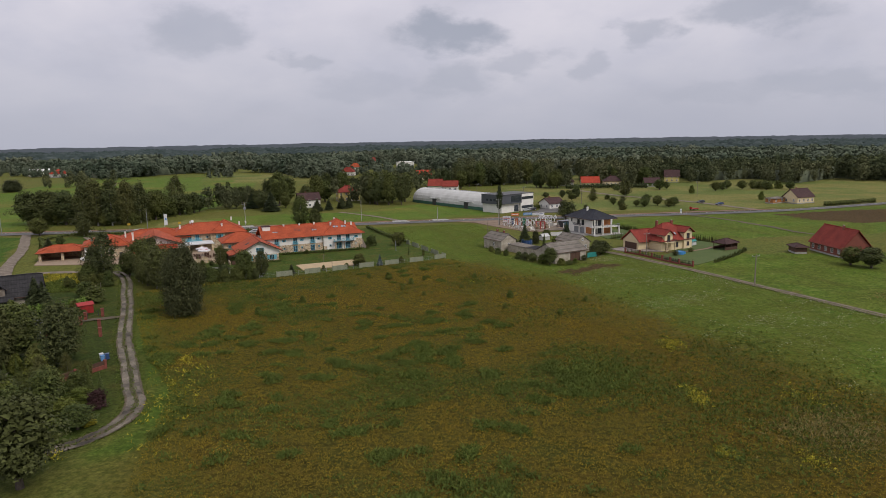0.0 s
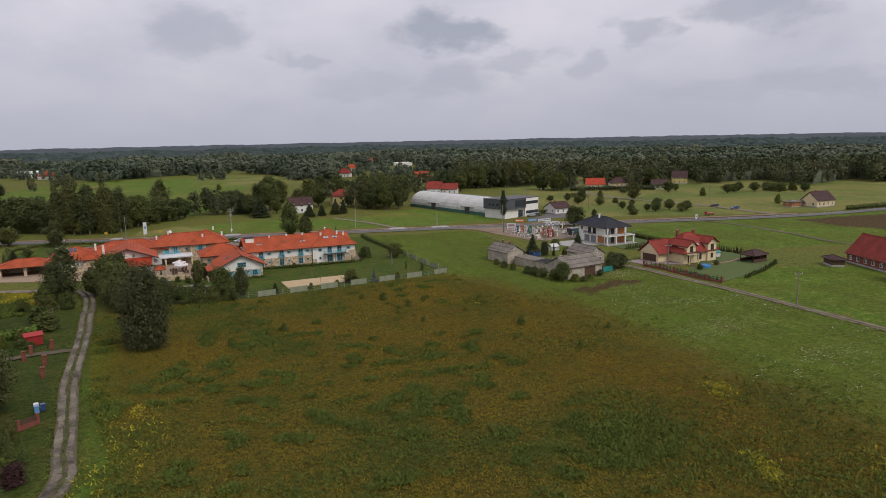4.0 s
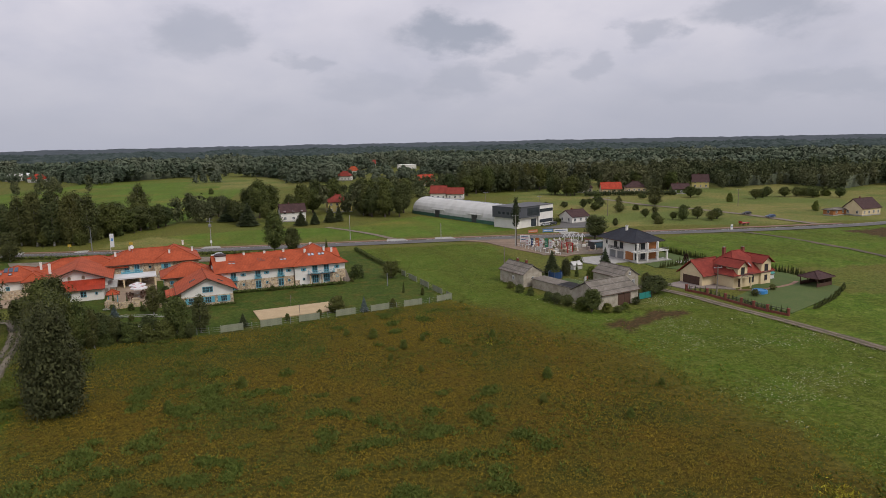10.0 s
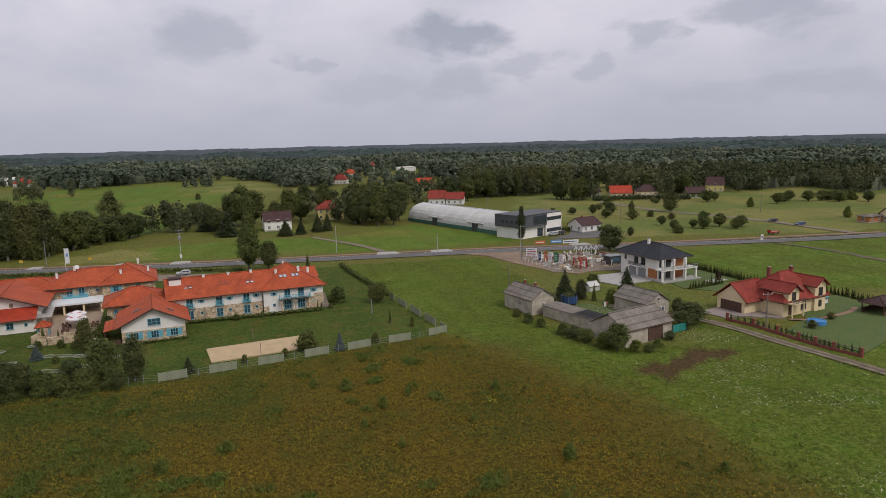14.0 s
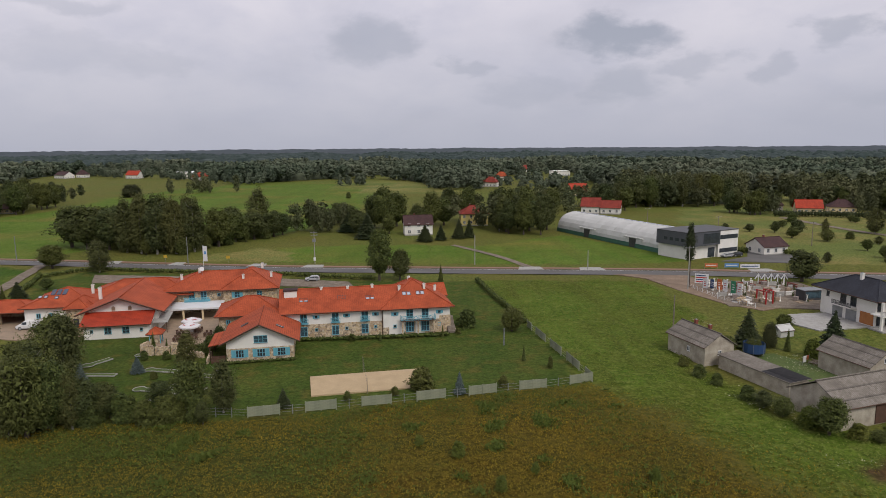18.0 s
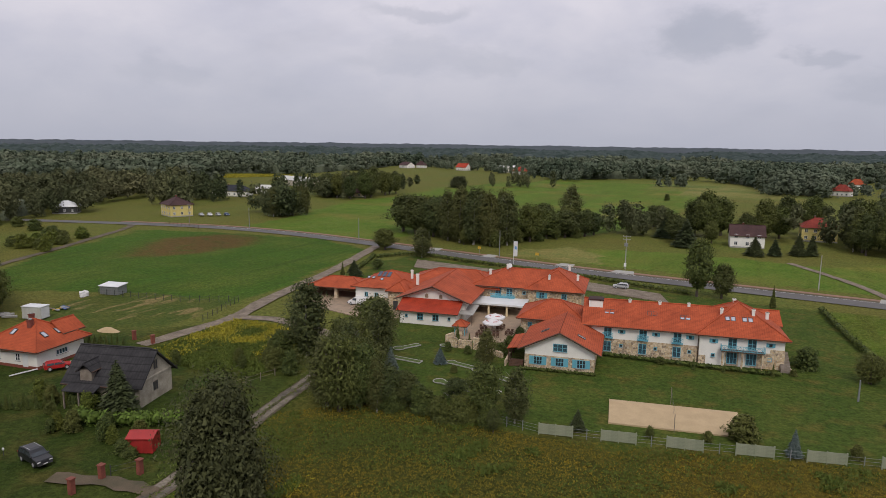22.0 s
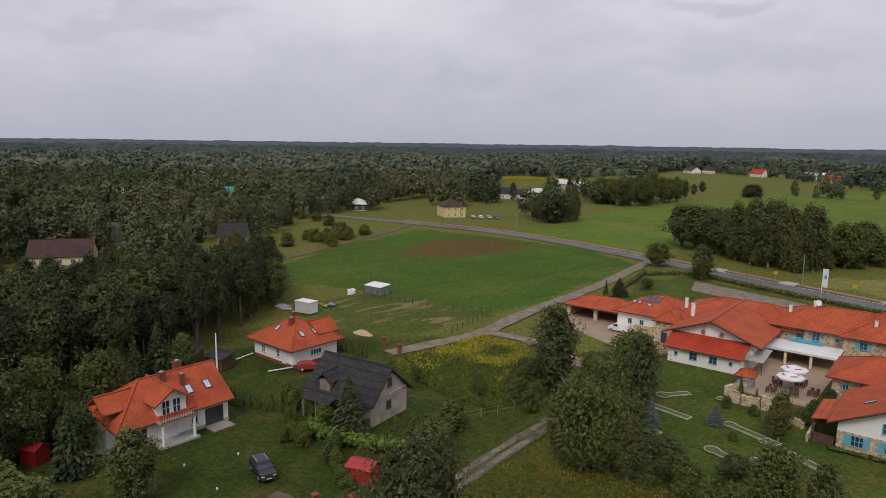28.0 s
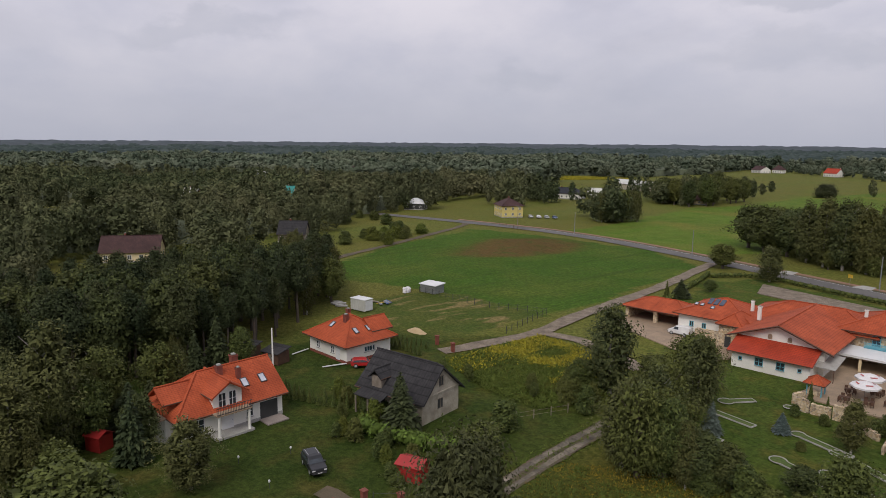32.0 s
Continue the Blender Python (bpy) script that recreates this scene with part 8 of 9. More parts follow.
part("mast", tube([(0, 0, -0.1), (0, 0, 7.6)], [0.07, 0.05], 6), "white_metal", flag)
part("banner", boxes((0.05, 1.3, -0.02, 0.02, 2.6, 7.4)), "fabric_white", flag)
part("banner_mark", boxes((0.35, 1.0, -0.03, 0.03, 4.8, 5.8)), "paint_sky", flag)


# ---- vehicles ----
def car(x, y, rz, paint, label, kind="suv"):
    """A parked car, nose towards +x: body, glass house, wheels with rims, lamps, bumpers."""
    c = thing("parked_car", x, y, 0, rz, label, "car")
    L, W_, H_ = {"suv": (4.7, 1.88, 1.74), "hatch": (4.1, 1.74, 1.46), "van": (4.5, 1.85, 1.86)}[kind]
    hood = {"suv": 1.06, "hatch": 0.92, "van": 1.12}[kind]
    k = L / 4.7
    if kind == "van":
        prof = [(-2.3, 0.35), (2.2, 0.35), (2.32, 0.7), (2.2, 0.95), (1.35, hood), (0.75, H_ - 0.06), (0.3, H_), (-2.15, H_), (-2.34, H_ - 0.2), (-2.36, 0.6)]
    else:
        prof = [(-2.25, 0.34), (2.2, 0.34), (2.35, 0.62), (2.26, hood - 0.12), (1.2, hood), (0.35, H_ - 0.05), (-0.2, H_), (-1.75, H_ - 0.05), (-2.28, hood + 0.12), (-2.36, 0.62)]
    n = len(prof)
    v = []
    for s in (-1, 1):
        for px, pz in prof:
            w = W_ / 2 * (1 if pz <= hood + 0.05 else 1 - 0.16 * (pz - hood) / max(0.2, H_ - hood))
            v.append((px * k, s * w, pz))
    body = part("body", (v, [tuple(range(n)), tuple(range(2 * n - 1, n - 1, -1))] + [(i, n + i, n + (i + 1) % n, (i + 1) % n) for i in range(n)]), paint, c)
    bev = body.modifiers.new("edges", "BEVEL"); bev.width, bev.segments = 0.06, 2
    zt, zb = H_ - 0.16, hood + 0.06
    for s in (-1, 1):
        yb, yt = s * (W_ / 2 + 0.012), s * (W_ / 2 * 0.865 + 0.012)
        ends = ((1.0, 0.4, -0.55), (-0.63, -0.63, -1.85)) if kind != "van" else ((1.15, 0.75, 0.0),)
        for a, a2, b in ends:
            part("side_window", ([(a * k, yb, zb), (b * k, yb, zb), (b * k, yt, zt), (a2 * k, yt, zt), (a * k, yb - s * 0.02, zb), (b * k, yb - s * 0.02, zb), (b * k, yt - s * 0.02, zt), (a2 * k, yt - s * 0.02, zt)], [(0, 1, 2, 3), (7, 6, 5, 4), (0, 4, 5, 1), (1, 5, 6, 2), (2, 6, 7, 3), (3, 7, 4, 0)]), "glass", c)
        part("mirror", boxes((0.95 * k, 1.15 * k, s * (W_ / 2) - 0.04 if s > 0 else s * (W_ / 2) - 0.16, s * (W_ / 2) + 0.16 if s > 0 else s * (W_ / 2) + 0.04, hood, hood + 0.16)), paint, c)
    fx = (1.16, 0.42) if kind != "van" else (1.3, 0.8)
    part("windscreen", ([(fx[0] * k, -W_ * 0.45, zb), (fx[0] * k, W_ * 0.45, zb), (fx[1] * k, W_ * 0.41, zt + 0.04), (fx[1] * k, -W_ * 0.41, zt + 0.04), (fx[0] * k - 0.1, -W_ * 0.44, zb - 0.02), (fx[0] * k - 0.1, W_ * 0.44, zb - 0.02), (fx[1] * k - 0.1, W_ * 0.4, zt), (fx[1] * k - 0.1, -W_ * 0.4, zt)], [(0, 1, 2, 3), (7, 6, 5, 4), (0, 4, 5, 1), (1, 5, 6, 2), (2, 6, 7, 3), (3, 7, 4, 0)]), "glass", c)
    part("rear_window", boxes((-2.3 * k, -2.08 * k, -W_ * 0.38, W_ * 0.38, zb + 0.1, zt - 0.12)), "glass", c)
    for s in (-1, 1):
        part("headlight", boxes((2.16 * k, 2.33 * k, s * W_ * 0.36 - 0.18, s * W_ * 0.36 + 0.18, 0.66, 0.82)), "paint_white", c)
        part("tail_light", boxes((-2.38 * k, -2.28 * k, s * W_ * 0.42 - 0.1, s * W_ * 0.42 + 0.1, 0.8, 1.1)), "paint_red", c)
        if kind == "suv":
            part("roof_rail", tube([(0.1 * k, s * 0.62, H_ + 0.02), (-1.5 * k, s * 0.62, H_ + 0.02)], [0.03, 0.03], 5), "paint_silver", c)
        for wx in (1.42, -1.42):
            ty = piece("wheel", cached(("tyre",), lambda: tube([(0, -0.12, 0), (0, 0.12, 0)], [0.36, 0.36], 16), "rubber"), c, pose(wx * k, s * (W_ / 2 - 0.1), 0.36))
            piece("rim", cached(("rim",), lambda: tube([(0, -0.13, 0), (0, 0.13, 0)], [0.22, 0.22], 12), "paint_silver"), ty)
    part("bumper", boxes((2.2 * k, 2.42 * k, -W_ * 0.44, W_ * 0.44, 0.36, 0.58)), "dark_metal", c)
    part("number_plate", boxes((2.42 * k, 2.44 * k, -0.26, 0.26, 0.44, 0.54)), "paint_white", c)
    return c


car(-76.6, 53.4, -10, "paint_black", "black SUV parked on the drive over the lawn")
car(-83.6, 137.2, -172, "paint_white", "white delivery van parked in the hotel yard", "van")
car(-31.2, 185.4, 190, "paint_silver", "silver hatchback parked behind the hotel", "hatch")
car(-104.2, 76.4, 60, "paint_red", "red hatchback beside the white house", "hatch")
car(103.0, 216.4, 200, "paint_silver", "silver estate car in the office car park", "hatch")
car(107.0, 217.8, 200, "paint_black", "dark car in the office car park", "hatch")
car(205.8, 216.0, 175, "paint_black", "dark car driving on the far road", "hatch")
car(207.2, 202.0, 175, "paint_navy", "dark blue car on the far road", "hatch")
car(-71.2, 40.6, 150, "paint_black", "dark saloon beside the garden", "hatch")
for k, col in enumerate(("paint_silver", "paint_white", "paint_silver", "paint_navy")):
    car(-248 + k * 3.2, 258 + k * 2.4, -30, col, "car parked before the yellow house", "hatch")


# ---- poles ----
def pole(x, y, h, label, arms=1, mat="concrete", rz=0, box=False):
    p = thing("power_pole", x, y, 0, rz, label, "pole")
    part("shaft", tube([(0, 0, -0.3), (0, 0, h)], [0.17, 0.1], 8), mat, p)
    for k in range(arms):
        a = part("crossarm", boxes((-1.1, 1.1, -0.06, 0.06, h - 0.5 - k * 0.9, h - 0.38 - k * 0.9)), "grey_metal", p)
        for u in (-1.0, 0, 1.0):
            part("insulator", tube([(u, 0, h - 0.38 - k * 0.9), (u, 0, h - 0.14 - k * 0.9)], [0.06, 0.04], 6), "paint_white", a)
    if box:
        part("transformer", boxes((-0.5, 0.5, -0.7, -0.15, h - 3.4, h - 2.4)), "grey_metal", p)
        part("meter_box", boxes((-0.35, 0.35, -0.5, -0.15, 0.8, 1.9)), "paint_white", p)
    return p


pole(-35.0, 214.7, 10.5, "concrete power pole with a transformer and box", 2, box=True)
pole(17.1, 208.4, 9.5, "slim concrete roadside pole by the field drive", 0)
pole(50.9, 197.2, 6.0, "slim grey roadside post", 0)
pole(-76.6, 216.0, 9.0, "grey roadside lamp pole by the trees", 0, "grey_metal")
pole(70.0, 167.0, 11.5, "concrete pole beside the display yard", 1)
pole(-108.6, 62.2, 8.0, "white concrete garden pole at the wood", 0, "white")
pole(90.3, 36.0, 7.5, "wooden field pole beside the track", 1, "wood_grey")
pole(87.0, 80.0, 7.5, "wooden pole beside the red brick fence", 1, "wood_grey")
pole(52.2, 130.0, 7.0, "thin wooden pole behind the cottage", 0, "wood_grey")
pole(15.6, 120.4, 3.2, "short garden lamp post on the lawn", 0, "grey_metal")
pole(-135.5, 222.5, 9.0, "grey roadside lamp pole at the junction", 0, "grey_metal")
pole(-196.0, 232.0, 9.0, "grey roadside lamp pole by the field", 0, "grey_metal")
for x, y in ((-230, 232), (120, 262), (146, 240), (104, 300), (228, 250)):
    pole(x, y, 9, "wooden power pole in the fields", 1, "wood_grey")
pollard = tree("pine", 71.4, 170.0, 17.5, 4.2, "thin tall pine with a bare trunk beside the display yard")
for x, y in ((-83.0, 46.8), (-75.4, 47.4), (-97.0, 67.4), (-81.6, 52.8)):
    gl = thing("garden_lamp", x, y, 0, 0, "white globe garden lamp on a short post", "lamp", "garden lamps")
    part("post", tube([(0, 0, -0.1), (0, 0, 0.6)], [0.04, 0.04], 6), "dark_metal", gl)
    part("globe", tube([(0, 0, 0.58), (0, 0, 0.66), (0, 0, 0.78), (0, 0, 0.9), (0, 0, 0.96)], [0.05, 0.11, 0.14, 0.10, 0.04], 10), "paint_white", gl)
for x, y in ((-66.2, 54.0), (-66.4, 50.4), (-60.4, 39.5), (-63.4, 56.8), (-106.9, 94.1), (-101.5, 93.6), (-62.0, 46.6)):
    b = thing("gate_pillar", x, y, 0, rw.uniform(-5, 5), "square red brick gate pillar with a capstone", "pillar", "brick gate pillars")
    part("shaft", boxes((-0.28, 0.28, -0.28, 0.28, -0.2, 1.55)), "brick_red", b); part("capstone", boxes((-0.36, 0.36, -0.36, 0.36, 1.55, 1.68)), "brick_red", b)
for p, q, n in (((-100.8, 60.7), (-93.8, 62.6), 7), ((-92.6, 63.2), (-88.6, 67.0), 5), ((-112.0, 86.4), (-103.6, 87.6), 8)):
    for x, y in along(p, q, n):
        tree("thuja", x + rw.uniform(-0.15, 0.15), y + rw.uniform(-0.15, 0.15), rw.uniform(2.0, 2.7), 1.1, "", "thuja row")
hedge([(-82.5, 63.2), (-78, 64.4), (-73.5, 66.6), (-70.0, 69.0)], 2.6, 1.9, "overgrown bright vine hedge below the grey house", "vine", 90, 0.3)
wire_section(-122.5, 120.9, -110.6, 127.3, 1.4, "dark_metal", "metal_fence", "dark metal railing fence of the yard", 2)
wire_section(-110.6, 127.3, -104.7, 109.7, 1.4, "dark_metal", "metal_fence", "dark metal railing fence of the yard", 2)
wire_section(-145.0, 117.0, -122.5, 120.9, 1.4, "dark_metal", "metal_fence", "dark metal railing fence of the yard", 2)
wire_section(-64.4, 57.4, -66.0, 55.0, 1.2, "dark_metal", "metal_fence", "dark metal railing beside the gate", 2)
wire_section(-72.6, 82.0, -70.4, 90.0, 1.2, "wood_grey", "wooden_fence", "broken weathered wooden paling fence", 2)
ct = thing("steel_container", -139.4, 94.0, 0, 16, "pale grey steel storage container", "container")
part("body", boxes((0, 4.4, 0, 2.6, 0.1, 2.6)), "hall_metal", ct); part("roof", boxes((-0.1, 4.5, -0.1, 2.7, 2.6, 2.72)), "white_metal", ct)
part("container_door", boxes((4.4, 4.46, 0.2, 2.4, 0.2, 2.4)), "white_metal", ct)
for k in range(8):
    part("rib", boxes((0.3 + k * 0.52, 0.38 + k * 0.52, -0.05, 0, 0.2, 2.5)), "hall_metal", ct)
cs = thing("site_shed", -145.4, 117.6, 0, 12, "low grey shed with a flat pale roof", "shed")
part("wall", boxes((0, 5.0, 0, 3.4, -0.1, 1.9)), "grey_metal", cs); part("roof", slab([[(-0.3, -0.3, 2.05), (5.3, -0.3, 2.05), (5.3, 3.7, 2.35), (-0.3, 3.7, 2.35)]], 0.12), "white_metal", cs)
for k in range(9):
    x, y = -146.5 + rw.uniform(-2.2, 1.2), 114.6 + rw.uniform(-1.6, 1.2)
    sk = thing("builders_sack", x, y, 0, rw.uniform(0, 90), "white bulk sack of building material", "sack", "builders sacks")
    part("sack_body", moved(prism([(0.5 * math.cos(a * 0.785 + 0.39), 0.5 * math.sin(a * 0.785 + 0.39)) for a in range(8)], -0.05, rw.uniform(0.6, 1.0)), pose(0, 0, 0, rw.uniform(-8, 8), rw.uniform(-8, 8))), "fabric_white", sk)
for k in range(8):
    x, y = -141.0 + rw.uniform(-2.5, 2.5), 103.0 + rw.uniform(-1.6, 1.6)
    sk = thing("scrap_pile_piece", x, y, 0, rw.uniform(0, 180), "piece of building scrap lying in the yard", "scrap", "yard scrap")
    part("board", moved(boxes((-0.9, 0.9, -0.3, 0.3, 0, 0.18)), pose(0, 0, 0.05, rw.uniform(-15, 15), rw.uniform(-12, 12))), rw.choice(["paint_gold", "paint_navy", "grey_metal", "wood_grey"]), sk)
for k in range(7):
    x, y = -145.0 + rw.uniform(-2.5, 2.5), 93.5 + rw.uniform(-1.4, 1.4)
    sk = thing("concrete_slab", x, y, 0, rw.uniform(0, 180), "stacked pale concrete slab beside the container", "slab", "stacked slabs")
    part("slab_body", moved(boxes((-1.0, 1.0, -0.45, 0.45, 0, 0.3)), pose(0, 0, 0.02, rw.uniform(-8, 8), rw.uniform(-8, 8))), "concrete", sk)
sp_ = thing("sand_heap", -116.0, 95.8, 0, 10, "low spread heap of pale sand", "sand heap")
part("sand_body", ([(2.6 * math.cos(a * 0.524) * (1 - h), 1.2 * math.sin(a * 0.524) * (1 - h), h * 1.1 - 0.1) for h in (0, 0.35, 0.7) for a in range(12)] + [(0, 0, 0.75)], [(r * 12 + a, r * 12 + (a + 1) % 12, (r + 1) * 12 + (a + 1) % 12, (r + 1) * 12 + a) for r in (0, 1) for a in range(12)] + [(24 + a, 24 + (a + 1) % 12, 36) for a in range(12)]), "sand", sp_)
for x, y, c in ((-56.6, 22.2, "paint_sky"), (-56.0, 23.0, "paint_navy"), (-57.0, 23.4, "paint_white")):
    bn = thing("waste_bin", x, y, 0, 20, "wheeled plastic waste bin by the lane", "bin", "waste bins")
    part("bin_body", prism([(-0.3, -0.32), (0.3, -0.32), (0.3, 0.32), (-0.3, 0.32)], 0.04, 0.95), c, bn); part("bin_lid", boxes((-0.34, 0.34, -0.37, 0.37, 0.95, 1.05)), c, bn)
for x0, y0, x1, y1 in ((-66.3, 7.5, -61, 12.5), (-61, 12.5, -55.4, 18.2)):
    f = thing("brick_fence", x0, y0, 0, math.degrees(math.atan2(y1 - y0, x1 - x0)), "low reddish brick garden fence with wooden panels", "fence")
    ln = math.hypot(x1 - x0, y1 - y0)
    part("base_wall", boxes((0, ln, -0.12, 0.12, -0.2, 0.5)), "brick_red", f)
    for k in range(4):
        part("pillar", boxes((k * ln / 3 - 0.2, k * ln / 3 + 0.2, -0.2, 0.2, -0.2, 1.4)), "brick_red", f)
    for k in range(3):
        part("wood_panel", boxes((k * ln / 3 + 0.22, (k + 1) * ln / 3 - 0.22, -0.04, 0.04, 0.55, 1.25)), "wood_dark", f)
for x, y in ((-65.8, 11.4), (-64.1, 10.8), (-62.4, 10.3), (-60.6, 9.8), (-53.6, 5.8)):
    tree("thuja", x, y, 3.6, 1.5, "", "garden thujas")


# ---- the eastern plots ----
FP = [(84.7, 88.5), (86.6, 83.0), (87.2, 77.2), (87.7, 72.4), (88.2, 69.0), (88.9, 65.6), (90.4, 61.2)]
for k, (x, y) in enumerate(FP):
    b = thing("brick_pillar", x, y, 0, -80, "red brick fence pillar with a cap", "pillar", "red brick fence pillars")
    part("shaft", boxes((-0.22, 0.22, -0.22, 0.22, -0.2, 1.4)), "brick_red", b); part("capstone", boxes((-0.28, 0.28, -0.28, 0.28, 1.4, 1.5)), "brick_red", b)
for (x0, y0), (x1, y1) in zip(FP[:-1], FP[1:]):
    f = thing("iron_fence", x0, y0, 0, math.degrees(math.atan2(y1 - y0, x1 - x0)), "dark iron fence panel on a red brick base", "fence", "iron fence panels")
    ln = math.hypot(x1 - x0, y1 - y0)
    part("base_wall", boxes((0.3, ln - 0.3, -0.1, 0.1, -0.2, 0.35)), "brick_red", f)
    part("grille", boxes((0.3, ln - 0.3, -0.02, 0.02, 1.2, 1.26), (0.3, ln - 0.3, -0.02, 0.02, 0.4, 0.45), *[(0.3 + (ln - 0.6) * j / 14, 0.33 + (ln - 0.6) * j / 14, -0.015, 0.015, 0.4, 1.3) for j in range(15)]), "dark_metal", f)
for (x0, y0), (x1, y1) in zip(FP[:-1], FP[1:]):
    for x, y in along((x0 + 1.0, y0), (x1 + 1.0, y1), 4)[:-1]:
        tree("thuja", x + rw.uniform(-0.1, 0.1), y, rw.uniform(1.4, 2.0), 0.9, "", "thuja hedge at the brick fence")
pl = thing("garden_pool", 99.2, 80.2, 0, 0, "round blue inflatable garden pool with water", "pool")
circ = [(1.75 * math.cos(k * 0.3927), 1.75 * math.sin(k * 0.3927)) for k in range(16)]
part("pool_wall", (lambda a, b: (a, b))([(x, y, 0) for x, y in circ] + [(x, y, 0.75) for x, y in circ] + [(x * 0.92, y * 0.92, 0.75) for x, y in circ] + [(x * 0.92, y * 0.92, 0.5) for x, y in circ], [(k, (k + 1) % 16, 16 + (k + 1) % 16, 16 + k) for k in range(16)] + [(16 + k, 16 + (k + 1) % 16, 32 + (k + 1) % 16, 32 + k) for k in range(16)] + [(32 + k, 32 + (k + 1) % 16, 48 + (k + 1) % 16, 48 + k) for k in range(16)]), "pool_blue", pl)
part("pool_water", prism([(x * 0.93, y * 0.93) for x, y in circ], 0.45, 0.6), "pool_blue", pl)
gb = thing("gazebo", 116.0, 80.2, 0, 14, "brown wooden garden gazebo with a dark hipped roof", "gazebo")
roof_part(gb, hip_faces(0, 6.0, 0, 4.6, 2.2, 3.5, 0.5), "roof_brown", 0.12)
for a in (0.1, 3.0, 5.9):
    for b in (0.1, 4.5):
        part("post", boxes((a - 0.09, a + 0.09, b - 0.09, b + 0.09, -0.1, 2.2)), "wood_dark", gb)
part("parapet", boxes((0, 6, 0, 0.1, 0, 0.9), (0, 6, 4.5, 4.6, 0, 0.9)), "wood_dark", gb)
part("rear_panel", boxes((5.9, 6.0, 0.1, 4.5, 0, 2.0)), "wood_dark", gb)
ph = thing("play_house", 112.6, 92.6, 0, 10, "small green and white children's play house", "play house")
part("wall", boxes((0, 1.8, 0, 1.5, 0, 1.4)), "paint_white", ph)
roof_part(ph, gable_faces(0, 1.8, 0, 1.5, 1.35, 1.95, "x", 0.2, 0.2), "paint_teal", 0.07)
for p, q, n, h in (((112.3, 141.5), (114.0, 121.0), 26, 2.3), ((114.0, 121.0), (123.6, 97.0), 30, 2.1), ((123.6, 97.0), (123.2, 84.0), 16, 2.1), ((122.0, 78.0), (110.3, 69.6), 12, 1.6), ((110.3, 69.6), (100.0, 64.0), 10, 1.5), ((95.2, 116.0), (106.5, 118.8), 12, 2.0)):
    for x, y in along(p, q, n):
        tree("thuja", x + rw.uniform(-0.15, 0.15), y + rw.uniform(-0.15, 0.15), h * rw.uniform(0.85, 1.15), 1.15, "", "thuja hedge of the eastern gardens")
laid("garden_path", strip([(96.5, 84.6), (101, 83), (106, 83.6), (113, 85.5), (117, 88)], 1.1, 0.02, step=1.5), "red_paving", "curved paved path across the lawn", "path")
laid("forecourt", moved(prism([(-6.5, 4.6), (-0.2, -1.2), (0, 5.4), (-4.8, 12.6), (-11, 12.0), (-10.5, 6.0)], -0.2, 0.045), pose(96.8, 86.8, 0, 0, 0, 12)), "paving", "brown paved forecourt of the cream house", "driveway")
laid("garden_lawn_east", prism([(92.5, 62.5), (110, 70.5), (122, 79), (122.5, 97), (113, 120), (96, 115.5), (112, 98), (100, 84), (90, 78)], -0.2, 0.0), "green_felt", "mown garden lawn behind the thuja hedges", "lawn")
laid("rockery_bed", prism([(104.0, 119.8), (110.4, 121.6), (110.0, 124.4), (104.6, 123.0)], -0.2, 0.08), "concrete", "pale gravel rockery bed with stones", "garden bed")
tree("bush_purple", 108.0, 122.4, 2.4, 2.0, "red-leaved ornamental shrub in the rockery"); tree("thuja", 105.2, 121.4, 2.2, 0.9)
laid("house_lawn_modern", prism([(94.0, 116.6), (113.2, 121.4), (111.8, 138.0), (104.8, 138.6), (105.6, 126.0), (94.6, 123.6)], -0.2, 0.004), "green_felt", "bright mown lawn of the modern house", "lawn")
laid("farm_lawn", prism([(56.5, 104.5), (60.0, 90.5), (69.0, 94.0), (67.2, 106.0), (64.0, 112.0), (56.0, 112.0)], -0.2, 0.0), "green_felt", "bright green grass yard between the barns", "lawn")
gh = thing("greenhouse", 70.4, 121.6, 0, 16, "small pale plastic garden greenhouse", "greenhouse")
roof_part(gh, gable_faces(0, 3.4, 0, 2.6, 1.3, 2.2, "x", 0.1, 0.05), "hall_metal", 0.05); part("wall", boxes((0.05, 3.35, 0.05, 2.55, 0, 1.3)), "hall_metal", gh)
tp = thing("trampoline", 60.0, 111.5, 0, 0, "round trampoline with a dark blue safety net", "trampoline")
c2 = [(1.9 * math.cos(k * 0.524), 1.9 * math.sin(k * 0.524)) for k in range(12)]
part("net", ([(x, y, 0.6) for x, y in c2] + [(x, y, 2.3) for x, y in c2], [(k, (k + 1) % 12, 12 + (k + 1) % 12, 12 + k) for k in range(12)]), "paint_navy", tp); part("mat", prism(c2, 0.55, 0.62), "rubber", tp)
for k in range(0, 12, 2):
    part("leg", tube([(c2[k][0], c2[k][1], -0.1), (c2[k][0], c2[k][1], 2.35)], [0.035, 0.035], 5), "grey_metal", tp)
ln_ = thing("drying_rack", 66.2, 105.6, 0, 30, "drying rack with white laundry on the grass", "laundry")
part("frame", tube([(-1, 0, 0), (-1, 0, 1.6), (1, 0, 1.6), (1, 0, 0)], [0.03] * 4, 5), "grey_metal", ln_); part("sheet", boxes((-0.8, 0.1, -0.03, 0.03, 0.5, 1.6)), "fabric_white", ln_); part("towel", boxes((0.25, 0.8, -0.03, 0.03, 0.8, 1.6)), "paint_orange", ln_)

